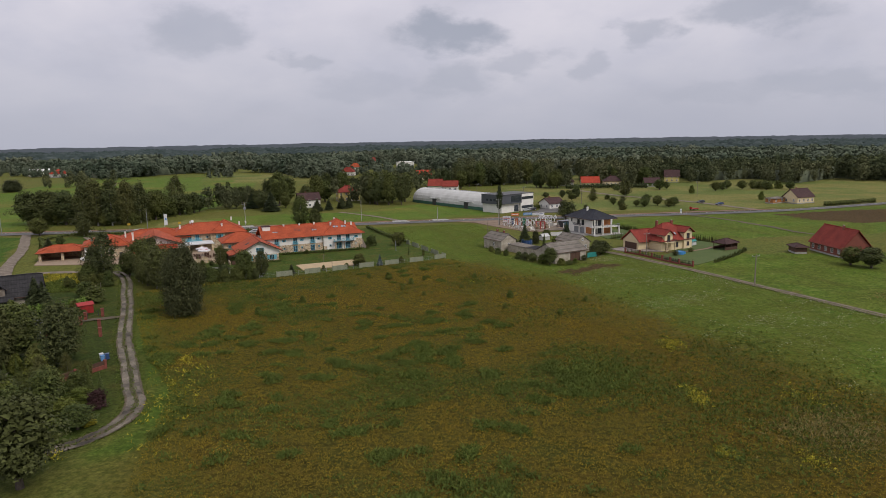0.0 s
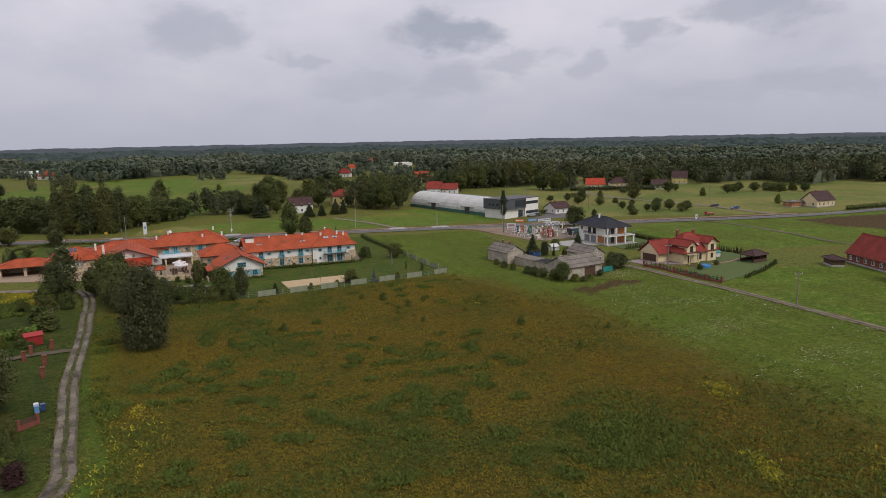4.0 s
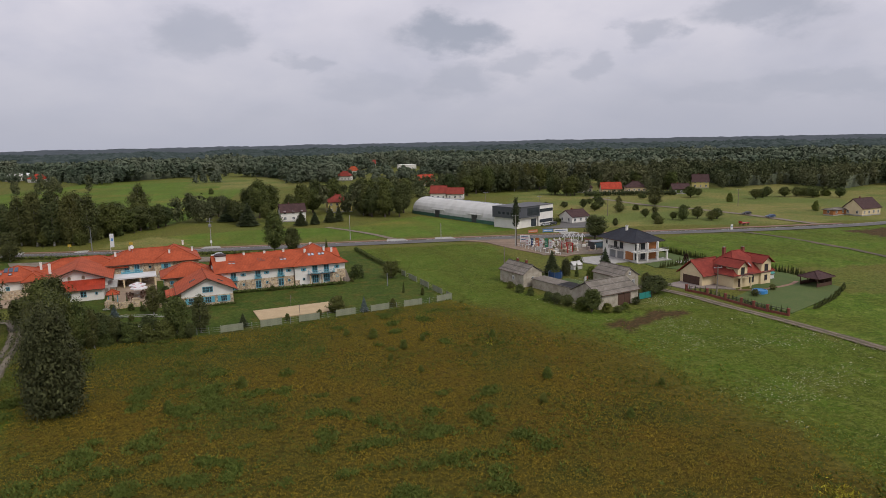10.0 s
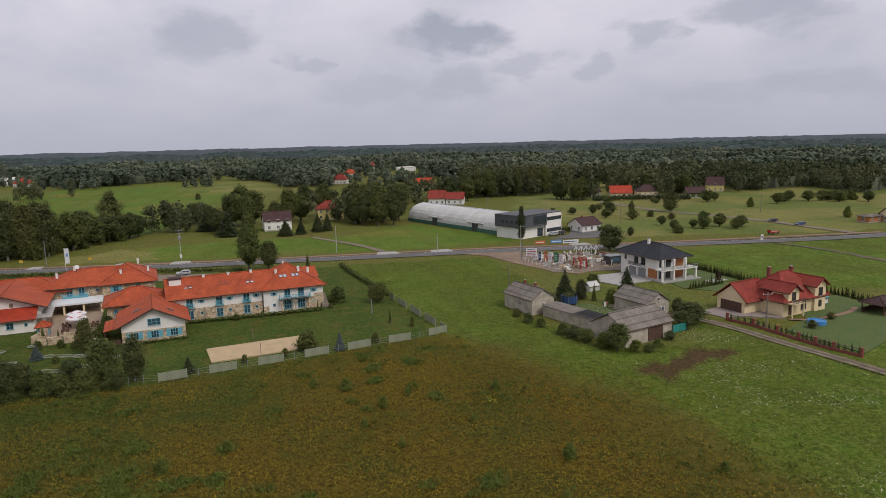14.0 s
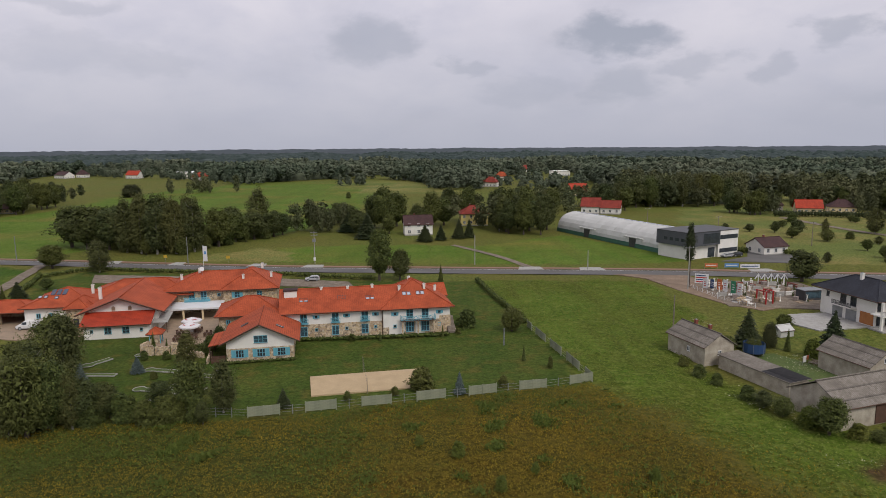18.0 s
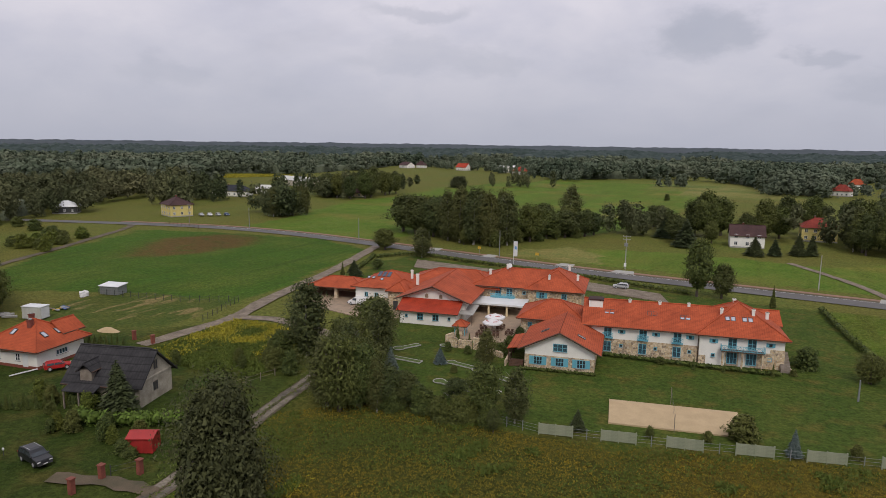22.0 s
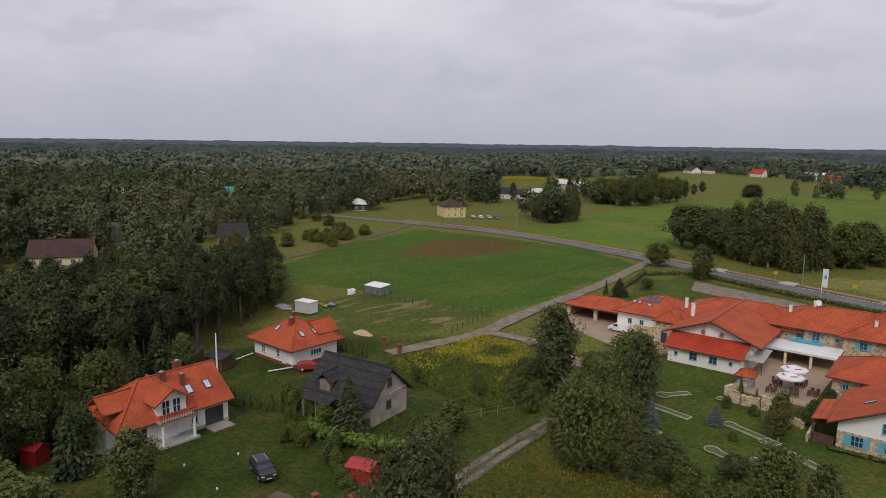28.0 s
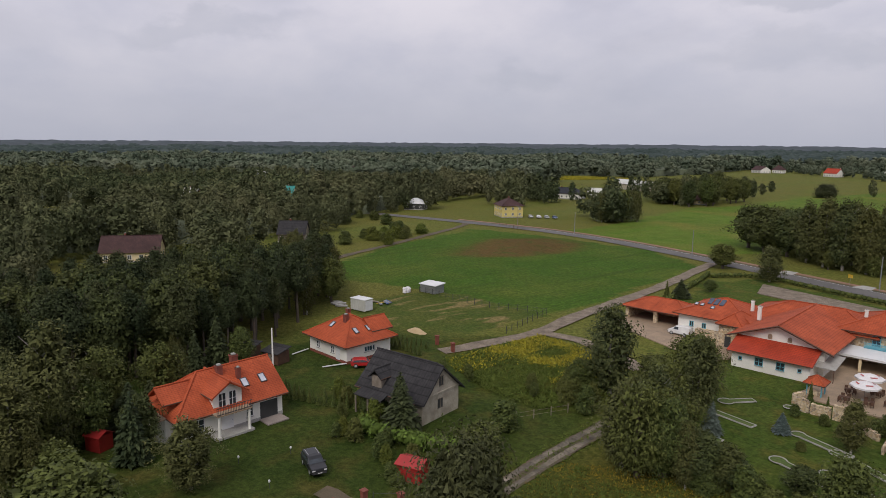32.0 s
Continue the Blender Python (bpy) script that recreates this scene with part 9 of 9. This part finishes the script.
# ---- display yard of the stone seller ----
for x, y, col, h in ((73.6, 166.2, "paint_white", 3.0), (75.3, 165.5, "paint_navy", 3.0), (76.3, 163.8, "paint_orange", 3.4), (77.0, 161.8, "paint_white", 3.6), (77.8, 159.2, "paint_green", 3.8), (78.4, 157.0, "paint_white", 3.6)):
    b = thing("advert_banner", x, y, 0, -62 + rw.uniform(-6, 6), "tall upright advertising banner on a post", "banner", "advertising banners")
    part("post", tube([(0, 0, -0.1), (0, 0, h + 0.2)], [0.05, 0.05], 6), "grey_metal", b)
    pn = part("panel", boxes((0.04, 1.35 if col != "paint_navy" else 1.0, -0.04, 0.04, 0.6, h)), col, b)
    for k in range(3):
        part("text_bar", boxes((0.3, 1.0, -0.055, 0.055, h * (0.4 + 0.16 * k), h * (0.4 + 0.16 * k) + 0.16)), "paint_white" if col != "paint_white" else "paint_red", pn)
bs = thing("advert_board", 72.4, 168.6, 0, -25, "large white advertising board on posts", "board")
part("panel", boxes((0, 3.4, -0.06, 0.06, 1.4, 3.9)), "paint_white", bs)
for k in range(4):
    part("text_bar", boxes((0.3, 3.0 - 0.3 * (k % 2), -0.08, 0.08, 1.7 + 0.55 * k, 1.95 + 0.55 * k)), ("paint_red", "paint_navy")[k % 2], bs)
for u in (0.2, 3.2):
    part("post", boxes((u - 0.06, u + 0.06, -0.06, 0.06, -0.1, 1.4)), "grey_metal", bs)
ar = thing("gable_display", 91.2, 173.6, 0, -8, "row of white zigzag frames on display", "display")
for k in range(5):
    part("zigzag_frame", merged(tube([(k * 1.7, 0, 1.2), (k * 1.7 + 0.85, 0, 2.6), (k * 1.7 + 1.7, 0, 1.2)], [0.16] * 3, 4), tube([(k * 1.7 + 0.85, 0, 2.5), (k * 1.7 + 0.85, 0.8, 2.3)], [0.1, 0.1], 4), boxes((k * 1.7 + 0.75, k * 1.7 + 0.95, -0.1, 0.1, 0, 2.4))), "paint_white", ar)
pg = thing("red_pergola", 80.6, 151.6, 0, -70, "red painted square pergola frame", "pergola")
for a in (0, 2.8):
    for b in (0, 2.2):
        part("post", boxes((a - 0.12, a + 0.12, b - 0.12, b + 0.12, 0, 3.0)), "paint_red", pg)
part("beam", boxes((-0.2, 3.0, -0.12, 0.12, 3.0, 3.2)), "paint_red", pg); part("beam", boxes((-0.2, 3.0, 2.08, 2.32, 3.0, 3.2)), "paint_red", pg)
wire_section(71.4, 170.0, 73.0, 156.0, 1.1, "white_metal", "display_fence", "white display fence of the yard", 3)
wire_section(73.0, 156.0, 77.6, 146.0, 1.1, "white_metal", "display_fence", "white display fence of the yard", 3)
for k in range(150):
    x, y = rw.uniform(75, 99), rw.uniform(149, 173)
    if (x - 75) * 0.62 + 149 > y + 9:
        continue
    kind = k % 5
    if kind == 0:
        s = thing("stone_pallet", x, y, 0.05, rw.uniform(0, 90), "pallet of stacked pale paving stone", "pallet", "stone pallets")
        part("stone_block", boxes((-0.6, 0.6, -0.5, 0.5, 0.12, rw.uniform(0.6, 1.1))), rw.choice(["concrete", "tan_paving", "paving"]), s); part("pallet_base", boxes((-0.6, 0.6, -0.5, 0.5, 0, 0.12)), "wood_grey", s)
    elif kind == 1:
        s = thing("garden_column", x, y, 0.05, rw.uniform(0, 90), "white turned garden column on display", "column", "display columns")
        part("shaft", tube([(0, 0, 0), (0, 0, 0.2), (0, 0, 0.3), (0, 0, 1.4), (0, 0, 1.6)], [0.3, 0.28, 0.16, 0.13, 0.26], 9), "white", s)
    elif kind == 2:
        s = thing("sample_wall", x, y, 0.05, rw.choice([8, 98]), "low sample wall of facing stone", "sample wall", "sample walls")
        part("masonry", boxes((-1.1, 1.1, -0.15, 0.15, 0, rw.uniform(0.7, 1.3))), rw.choice(["stone", "white", "brick_red", "concrete"]), s); part("coping", boxes((-1.2, 1.2, -0.2, 0.2, 1.3, 1.38) if 0 else (-1.2, 1.2, -0.2, 0.2, 0.62, 0.7)), "concrete", s)
    elif kind == 3:
        tree("thuja", x, y, rw.uniform(1.2, 2.2), 0.9, "", "potted thujas in the display yard")
    else:
        s = thing("stone_slab", x, y, 0.05, rw.uniform(0, 180), "flat pale stone slab on the gravel", "slab", "display slabs")
        part("slab_body", boxes((-0.9, 0.9, -0.6, 0.6, 0, 0.16)), rw.choice(["concrete", "white", "tan_paving"]), s)
kb = thing("sales_kiosk", 92.6, 152.0, 0, 10, "small dark glazed sales kiosk", "kiosk")
part("wall", boxes((0, 5, 0, 3, 0, 2.5)), "dark_metal", kb); part("roof", boxes((-0.2, 5.2, -0.2, 3.2, 2.5, 2.65)), "grey_metal", kb); part("shop_window", boxes((0.4, 4.6, -0.04, 0, 0.6, 2.2)), "blue_glass", kb)
for x, y, rz, col, w in ((87.0, 196.6, -4, "paint_orange", 4.0), (93.0, 196.2, -4, "paint_sky", 4.4), (97.0, 194.4, -4, "paint_white", 6.0)):
    b = thing("fence_banner", x, y, 0, rz, "long low advertising banner along the roadside", "banner", "roadside banners")
    part("sheet", boxes((0, w, -0.03, 0.03, 0.3, 1.5)), col, b)
    part("text_bar", boxes((0.4, w - 0.5, -0.045, 0.045, 0.75, 1.05)), "paint_white" if col != "paint_white" else "paint_navy", b)
    part("post", boxes((0, 0.08, -0.04, 0.04, -0.1, 1.55)), "grey_metal", b); part("post", boxes((w - 0.08, w, -0.04, 0.04, -0.1, 1.55)), "grey_metal", b)
for x, y, rz in ((-84.2, 217.0, 0), (-63.0, 214.0, 0)):
    b = thing("road_sign", x, y, 0, rz, "yellow rectangular road sign on a grey post", "sign")
    part("post", tube([(0, 0, -0.1), (0, 0, 2.6)], [0.04, 0.04], 6), "grey_metal", b); part("plate", boxes((-0.6, 0.6, -0.03, 0.03, 2.0, 2.9)), "paint_gold", b)
b = thing("road_sign", 161.2, 169.6, 0, 0, "white upright roadside sign", "sign")
part("post", tube([(0, 0, -0.1), (0, 0, 1.2)], [0.05, 0.05], 6), "grey_metal", b); part("plate", boxes((-0.5, 0.5, -0.05, 0.05, 1.0, 3.0)), "paint_white", b); part("text_bar", boxes((-0.3, 0.3, -0.06, 0.06, 1.8, 2.3)), "paint_navy", b)
rm = thing("red_trailer", 177.8, 184.5, 0, 5, "red farm trailer beside the road", "trailer")
part("bed", boxes((0, 4.2, 0, 1.8, 0.7, 1.0)), "paint_red", rm); part("headboard", boxes((0, 0.1, 0, 1.8, 1.0, 1.7)), "paint_red", rm)
for u in (0.8, 3.4):
    for w in (0, 1.8):
        part("wheel", tube([(u, w - 0.1, 0.36), (u, w + 0.1, 0.36)], [0.36, 0.36], 12), "rubber", rm)

# ---- farther houses ----
FAR = [
    ("white_house", "white house with a dull purple-brown gabled roof among trees", -7.0, 281.0, 6, 12, 8.5, 4.6, 8.2, "gable", "white", "roof_brown", 2),
    ("yellow_house", "yellow two-storey house with a red hipped roof", 19.0, 314.0, 3, 13, 10, 5.6, 9.2, "hip", "yellow", "roof_red", 2),
    ("white_barn", "long white building with a red gabled roof", 89.0, 366.0, -22, 10, 9, 4.0, 8.5, "gable", "white", "roof_red", 1),
    ("white_barn", "lower white building with a red gabled roof", 98.8, 362.0, -22, 10.5, 8, 3.5, 7.2, "gable", "white", "roof_red", 1),
    ("far_house", "distant house with a bright red roof", 112.0, 494.0, 10, 14, 9, 3.5, 9, "gable", "cream", "roof_scarlet", 1),
    ("far_house", "distant house with a low orange roof", 56.0, 660.0, 0, 13, 10, 3.4, 8, "hip", "cream", "roof_orange", 1),
    ("far_house", "distant long white modern house", 160.0, 822.0, 0, 24, 10, 5.5, 6.2, "hip", "white", "white", 1),
    ("far_house", "distant white house with a red roof", 132.0, 930.0, 0, 16, 10, 4.5, 10, "gable", "white", "roof_red", 1),
]
FAR_EAST = [
    ("far_house", "house with a scarlet gabled roof behind a hedge", 203.0, 352.0, -18, 13, 9, 3.2, 7.4, "gable", "cream", "roof_scarlet", 1),
    ("far_house", "house with a dull brown roof behind a hedge", 192.0, 372.0, -18, 13, 9, 3.2, 8.0, "hip", "grey_render", "roof_brown", 1),
    ("far_house", "low brown-roofed house beside the red one", 224.0, 356.0, -18, 13, 9, 3.2, 7.0, "hip", "cream", "roof_brown", 1),
    ("far_house", "small pale green house with a dark roof", 242.0, 330.0, -18, 11, 8, 3.2, 6.4, "gable", "green_felt", "roof_brown", 1),
    ("far_house", "yellow house with a steep brown roof", 282.0, 366.0, -30, 11, 9, 4.6, 9.5, "gable", "yellow", "roof_brown", 2),
    ("tan_house", "tan house with a brown gabled roof", 246.0, 190.0, 10, 13, 9, 3.4, 7.5, "gable", "cream", "roof_brown", 1),
    ("tan_outbuilding", "low orange-tan rendered outbuilding", 236.0, 196.0, 10, 9, 5, 2.6, 3.2, "hip", "wood_orange", "roof_grey", 1),
]
FAR2 = [
    ("brick_house", "house with a large dark red roof and dormers", 147.5, 55.0, 78, 16, 9, 2.8, 8.2, "gable", "brick_red", "roof_red", 1),
    ("garden_shed", "small dark brown wooden shed", 135.6, 67.0, 70, 5, 3.5, 2.0, 2.8, "hip", "wood_dark", "roof_brown", 1),
    ("yellow_house", "yellow two-storey roadside house with a brown hipped roof", -268.5, 252.0, -24, 13, 11, 5.8, 9.2, "hip", "yellow", "roof_brown", 2),
    ("low_house", "low white house with a dark hipped roof", -329.0, 352.0, 18, 24, 11, 3.6, 7.2, "hip", "white", "roof_dark", 1),
    ("white_shed", "long shed with a pale sheet roof", -368.0, 470.0, -14, 44, 12, 4.5, 7.5, "gable", "grey_render", "hall_metal", 1),
    ("white_shed", "small outbuilding with a pale sheet roof", -318.0, 382.0, 20, 16, 9, 3.4, 6, "gable", "white", "hall_metal", 1),
    ("sales_pavilion", "dark pavilion with a white tent roof", -316.0, 228.0, 40, 11, 9, 3.4, 6.0, "hip", "dark_metal", "white_metal", 1),
    ("brown_house", "house with a dull red-brown gabled roof in the woods", -233.0, 60.0, 65, 17, 10, 3.2, 7.6, "gable", "cream", "roof_brown", 1),
    ("grey_house", "grey house with a dark roof at the wood's edge", -243.0, 122.0, 52, 10, 9, 3.0, 7.4, "gable", "wood_grey", "roof_black", 1),
    ("far_house", "pale steep-roofed cottage among trees", -383.0, 128.0, 30, 9, 8, 5, 11.5, "gable", "wood_orange", "hall_metal", 1),
    ("far_house", "cottage with a bright green roof among trees", -374.0, 182.0, 30, 7, 6, 5, 11.0, "gable", "white", "paint_teal", 1),
    ("garden_hut", "small brown garden hut in the field", -248.0, 396.0, 10, 8, 6, 3, 6, "gable", "cream", "roof_brown", 1),
]
for f in FAR + FAR_EAST + FAR2:
    simple_house(f[0], f[1], f[2], f[3], f[4], f[5], f[6], f[7], f[8], f[9], f[10], f[11], storeys=f[12], chim=1 if "house" in f[0] else 0, win="shed" not in f[0])
rh = random.Random(8)
for x, y, sz, tile, roof in ((-363, 842, 17, "roof_scarlet", "gable"), (-262, 779, 18, "roof_scarlet", "hip"), (-300, 830, 15, "hall_metal", "gable"), (-287, 838, 11, "white_metal", "gable"), (-372, 1110, 18, "roof_red", "gable"), (-467, 1120, 15, "roof_scarlet", "hip"), (-560, 1130, 13, "roof_brown", "gable"), (-524, 1120, 15, "white_metal", "gable"), (-461, 864, 20, "roof_brown", "gable"), (-440, 876, 13, "roof_brown", "hip"),
                            (-323, 1120, 20, "white_metal", "hip"), (-412, 1040, 13, "roof_brown", "hip"), (57, 615, 13, "roof_red", "hip"), (81, 727, 14, "roof_orange", "hip"), (-505, 1010, 13, "roof_red", "gable"), (-395, 930, 12, "roof_brown", "gable")):
    simple_house("far_house", {"hall_metal": "distant white house with a pale sheet roof", "white_metal": "distant white house with a white roof", "roof_brown": "distant pale house with a brown roof"}.get(tile, "distant white house with a red roof"), x, y, rh.uniform(-30, 30), sz, sz * 0.68, 4.2, rh.uniform(8.0, 9.5), roof, "white", tile, chim=1, group="distant houses")
for x, y, tile in ((-494, 213, "hall_metal"), (-666, 159, "white_metal"), (-805, 366, "roof_red"), (-794, 399, "roof_red"), (-690, 178, "roof_red"), (-669, 108, "roof_brown"), (-560, 330, "roof_brown")):
    simple_house("far_house", "distant house roof rising among the trees", x, y, rh.uniform(-30, 30), 11, 8, 8.0, 13.8, "gable", "cream", tile, chim=0, win=False, group="distant houses")
wh_ = thing("warehouse", 690, 572, 0, -40, "distant long pale warehouse", "warehouse")
part("wall", boxes((0, 90, 0, 30, -0.2, 11)), "hall_metal", wh_); part("roof", boxes((-0.5, 90.5, -0.5, 30.5, 11, 12)), "roof_red", wh_)
# hedges, bushes and orchard trees of the far fields
hedge([(186, 342), (206, 336), (238, 322)], 2.5, 3.2, "tall dark hedge before the far houses", "needle", 30, 0.5)
hedge([(250, 176), (270, 178), (286, 180)], 2.0, 2.2, "dark hedge round the tan house", "hedge_leaf", 30, 0.4)
wire_section(-238, 226, -214, 221, 1.5, "wood_dark", "timber_fence", "dark brown timber fence beside the road", 3, 3.0)
for x, y, h, w, sp in ((153.7, 210.8, 4.4, 4.6, "broad"), (158.1, 226.4, 4.2, 4.4, "broad"), (150.5, 203.1, 3.4, 5.0, "bush"), (167.6, 210.8, 5.6, 6.2, "willow"), (176.8, 213.0, 5.6, 6.4, "broad"), (178.3, 204.6, 4.6, 5.6, "willow"), (184.0, 209.0, 4.8, 6.4, "broad"), (190.8, 270.6, 11, 9.5, "birch"), (237.6, 304.9, 7, 9, "broad"), (246.0, 309.0, 5, 5, "broad"), (180.4, 315.4, 4.6, 6, "bush"),
                      (152.0, 277.6, 5, 4.6, "dark"), (157.4, 270.0, 6.4, 6.6, "dark"), (168.0, 268.0, 7, 3.8, "birch"), (150.2, 260.8, 4.6, 6, "broad"), (158.3, 250.5, 4.8, 6, "willow"), (143.0, 282.0, 3.4, 5, "dark"), (134.5, 287.0, 3.2, 3.6, "dark"), (171.0, 256.0, 3.0, 4.4, "bush"), (263.0, 278.9, 6, 7, "broad"), (280.2, 289.9, 6, 7, "broad"), (286.8, 283.0, 6, 8, "broad"), (294.7, 281.9, 6, 7, "willow"), (297.3, 272.2, 6, 8, "broad"), (309.9, 265.3, 6, 7, "broad"), (272.0, 284.0, 5.6, 7, "willow")):
    tree(sp, x, y, h, w, "low spreading orchard tree in the rough field" if "bush" not in sp else "round shrub in the rough field", "orchard trees of the rough field")
hedge([(100.5, 226.0), (112.0, 226.5), (124.5, 221.5), (128.5, 214.0)], 1.3, 1.9, "clipped dark thuja hedge round the small white house", "hedge_leaf", 40, 0.3)
for k in range(9):
    az_, d_ = math.radians(rh.uniform(25, 50)), rh.uniform(240, 390)
    tree(rh.choice(["willow", "broad", "broad", "birch", "bush_light"]), d_ * math.sin(az_), d_ * math.cos(az_), rh.uniform(2.6, 5.5), rh.uniform(3.2, 5.5), "round shrub in the rough field", "field shrubs")
COPSES = ((212, 560, 26, 30), (130, 440, 22, 26), (100, 395, 12, 14), (55, 345, 18, 14), (30, 300, 10, 12), (-45, 300, 12, 10), (-320, 330, 26, 26), (-300, 290, 12, 12), (-220, 283, 20, 10), (-262, 392, 40, 24), (240, 386, 12, 16), (180, 359, 8, 12), (262, 364, 8, 9), (66, 386, 10, 14), (150, 414, 14, 18), (-260, 470, 10, 30), (-180, 560, 10, 24))
cp = np.concatenate([np.c_[fr.normal(x, s_ * 0.6, n), fr.normal(y, s_ * 0.4, n)] for x, y, n, s_ in COPSES])
joined("field_copses", LEAFY, rows_for(cp, 10, 17, 1.0, 6), "wood_near", "clumps of leafy trees standing in the fields", "trees")
for x, y, n, s_ in ((-300, 180, 22, 22), (-232, 165, 18, 20), (305, 285, 7, 12)):
    for k in range(n):
        tree(rh.choice(("bush", "bush_light", "bush")), x + rh.gauss(0, s_ * 0.6), y + rh.gauss(0, s_ * 0.4), rh.uniform(3, 5.5), rh.uniform(4.5, 7), "", "field scrub")
VILLAGE = ((-372, 858, 12, 22), (-345, 848, 6, 14), (-275, 790, 14, 18), (-240, 775, 12, 14), (-310, 846, 14, 24), (-360, 960, 34, 60), (-430, 900, 26, 34), (-470, 1010, 40, 70), (-380, 1070, 30, 60), (-520, 1060, 40, 60), (-300, 1010, 30, 50), (-250, 880, 22, 40), (-184, 690, 16, 30), (20, 585, 12, 14), (45, 600, 8, 16), (65, 640, 12, 16), (100, 560, 10, 14), (120, 575, 14, 18), (140, 640, 14, 30), (40, 690, 16, 24), (110, 720, 14, 30), (150, 870, 26, 44), (80, 860, 26, 50), (-60, 655, 8, 20), (170, 545, 14, 20))
vp = np.concatenate([np.c_[fr.normal(x, s_ * 0.6, n), fr.normal(y, s_ * 0.4, n)] for x, y, n, s_ in VILLAGE])
joined("village_trees", CLUMPS, rows_for(vp, 6, 13, 1.25, 6), "wood_mid_hazed", "trees between the distant houses and fields", "trees")
for x, y, rz in ((-121.5, 60.5, 30), (-116.4, 63.6, 22)):
    sd = thing("wooden_shed", x, y, 0, rz, "dark weathered wooden shed under the pines", "shed", "sheds under the pines")
    part("wall", boxes((0, 3.6, 0, 2.8, -0.1, 2.0)), "wood_dark", sd)
    part("roof", slab([[(-0.3, -0.3, 1.95), (3.9, -0.3, 1.95), (3.9, 3.1, 2.6), (-0.3, 3.1, 2.6)]], 0.1), "roof_black", sd)
    part("shed_door", boxes((1.2, 2.2, -0.05, 0, 0, 1.8)), "wood_grey", sd)
for (x0, y0), (x1, y1) in (((-117.0, 69.4), (-118.3, 73.2)), ((-107.8, 70.6), (-107.0, 74.8))):
    pk = thing("white_plank", x0, y0, 0, math.degrees(math.atan2(y1 - y0, x1 - x0)), "long white plank lying on the grass", "plank", "planks on the lawn")
    part("board", boxes((0, math.hypot(x1 - x0, y1 - y0), -0.14, 0.14, -0.02, 0.1)), "paint_white", pk)
rs_ = thing("red_shed", -97.5, 33.0, 0, 30, "small dark red garden shed under the birches", "shed")
part("wall", boxes((0, 2.4, 0, 2.0, -0.1, 1.9)), "red_metal", rs_)
part("roof", slab([[(-0.2, -0.2, 1.85), (2.6, -0.2, 1.85), (2.6, 1.0, 2.5), (-0.2, 1.0, 2.5)], [(2.6, 2.2, 1.85), (-0.2, 2.2, 1.85), (-0.2, 1.0, 2.5), (2.6, 1.0, 2.5)]], 0.06), "red_metal", rs_)
for x, y, n, s, kinds in ((240, 372, 12, 16, ("broad", "dark", "birch")), (180, 345, 8, 12, ("broad", "dark")), (262, 350, 8, 9, ("broad", "dark")), (66, 372, 10, 14, ("broad", "dark")), (150, 400, 14, 18, ("dark", "broad", "birch"))):
    for k in range(n):
        tree(rh.choice(kinds), x + rh.gauss(0, s * 0.6), y + rh.gauss(0, s * 0.4) + 14, rh.uniform(9, 16), None, "", "field copses")
for x, y, h, w in ((49.5, 87.5, 2.0, 3.2), (52.2, 80.5, 2.2, 3.4), (45.6, 101.0, 1.6, 2.6), (45.2, 106.5, 1.4, 2.2), (58.5, 75.3, 1.2, 2.4), (50.5, 84.0, 2.2, 3.0), (48.6, 90.5, 1.8, 2.6), (46.8, 97.0, 1.5, 2.2), (56.5, 76.5, 1.6, 2.8), (61.5, 77.5, 1.2, 2.0), (66.0, 80.5, 1.4, 2.2), (77.5, 92.0, 3.0, 4.0), (79.0, 97.5, 2.6, 3.6), (60.5, 112.5, 2.2, 3.4), (57.5, 116.0, 1.8, 3.0), (70.0, 110.0, 2.6, 3.4), (72.5, 104.5, 1.6, 2.2), (64.0, 92.5, 1.6, 2.4), (96.0, 78.0, 1.4, 2.2), (104.5, 82.0, 1.2, 1.8)):
    tree(rh.choice(("bush", "willow", "bush_light", "birch")), x, y, h * 1.3, w * 1.1, "leafy shrub by the farm walls", "farmyard shrubs")
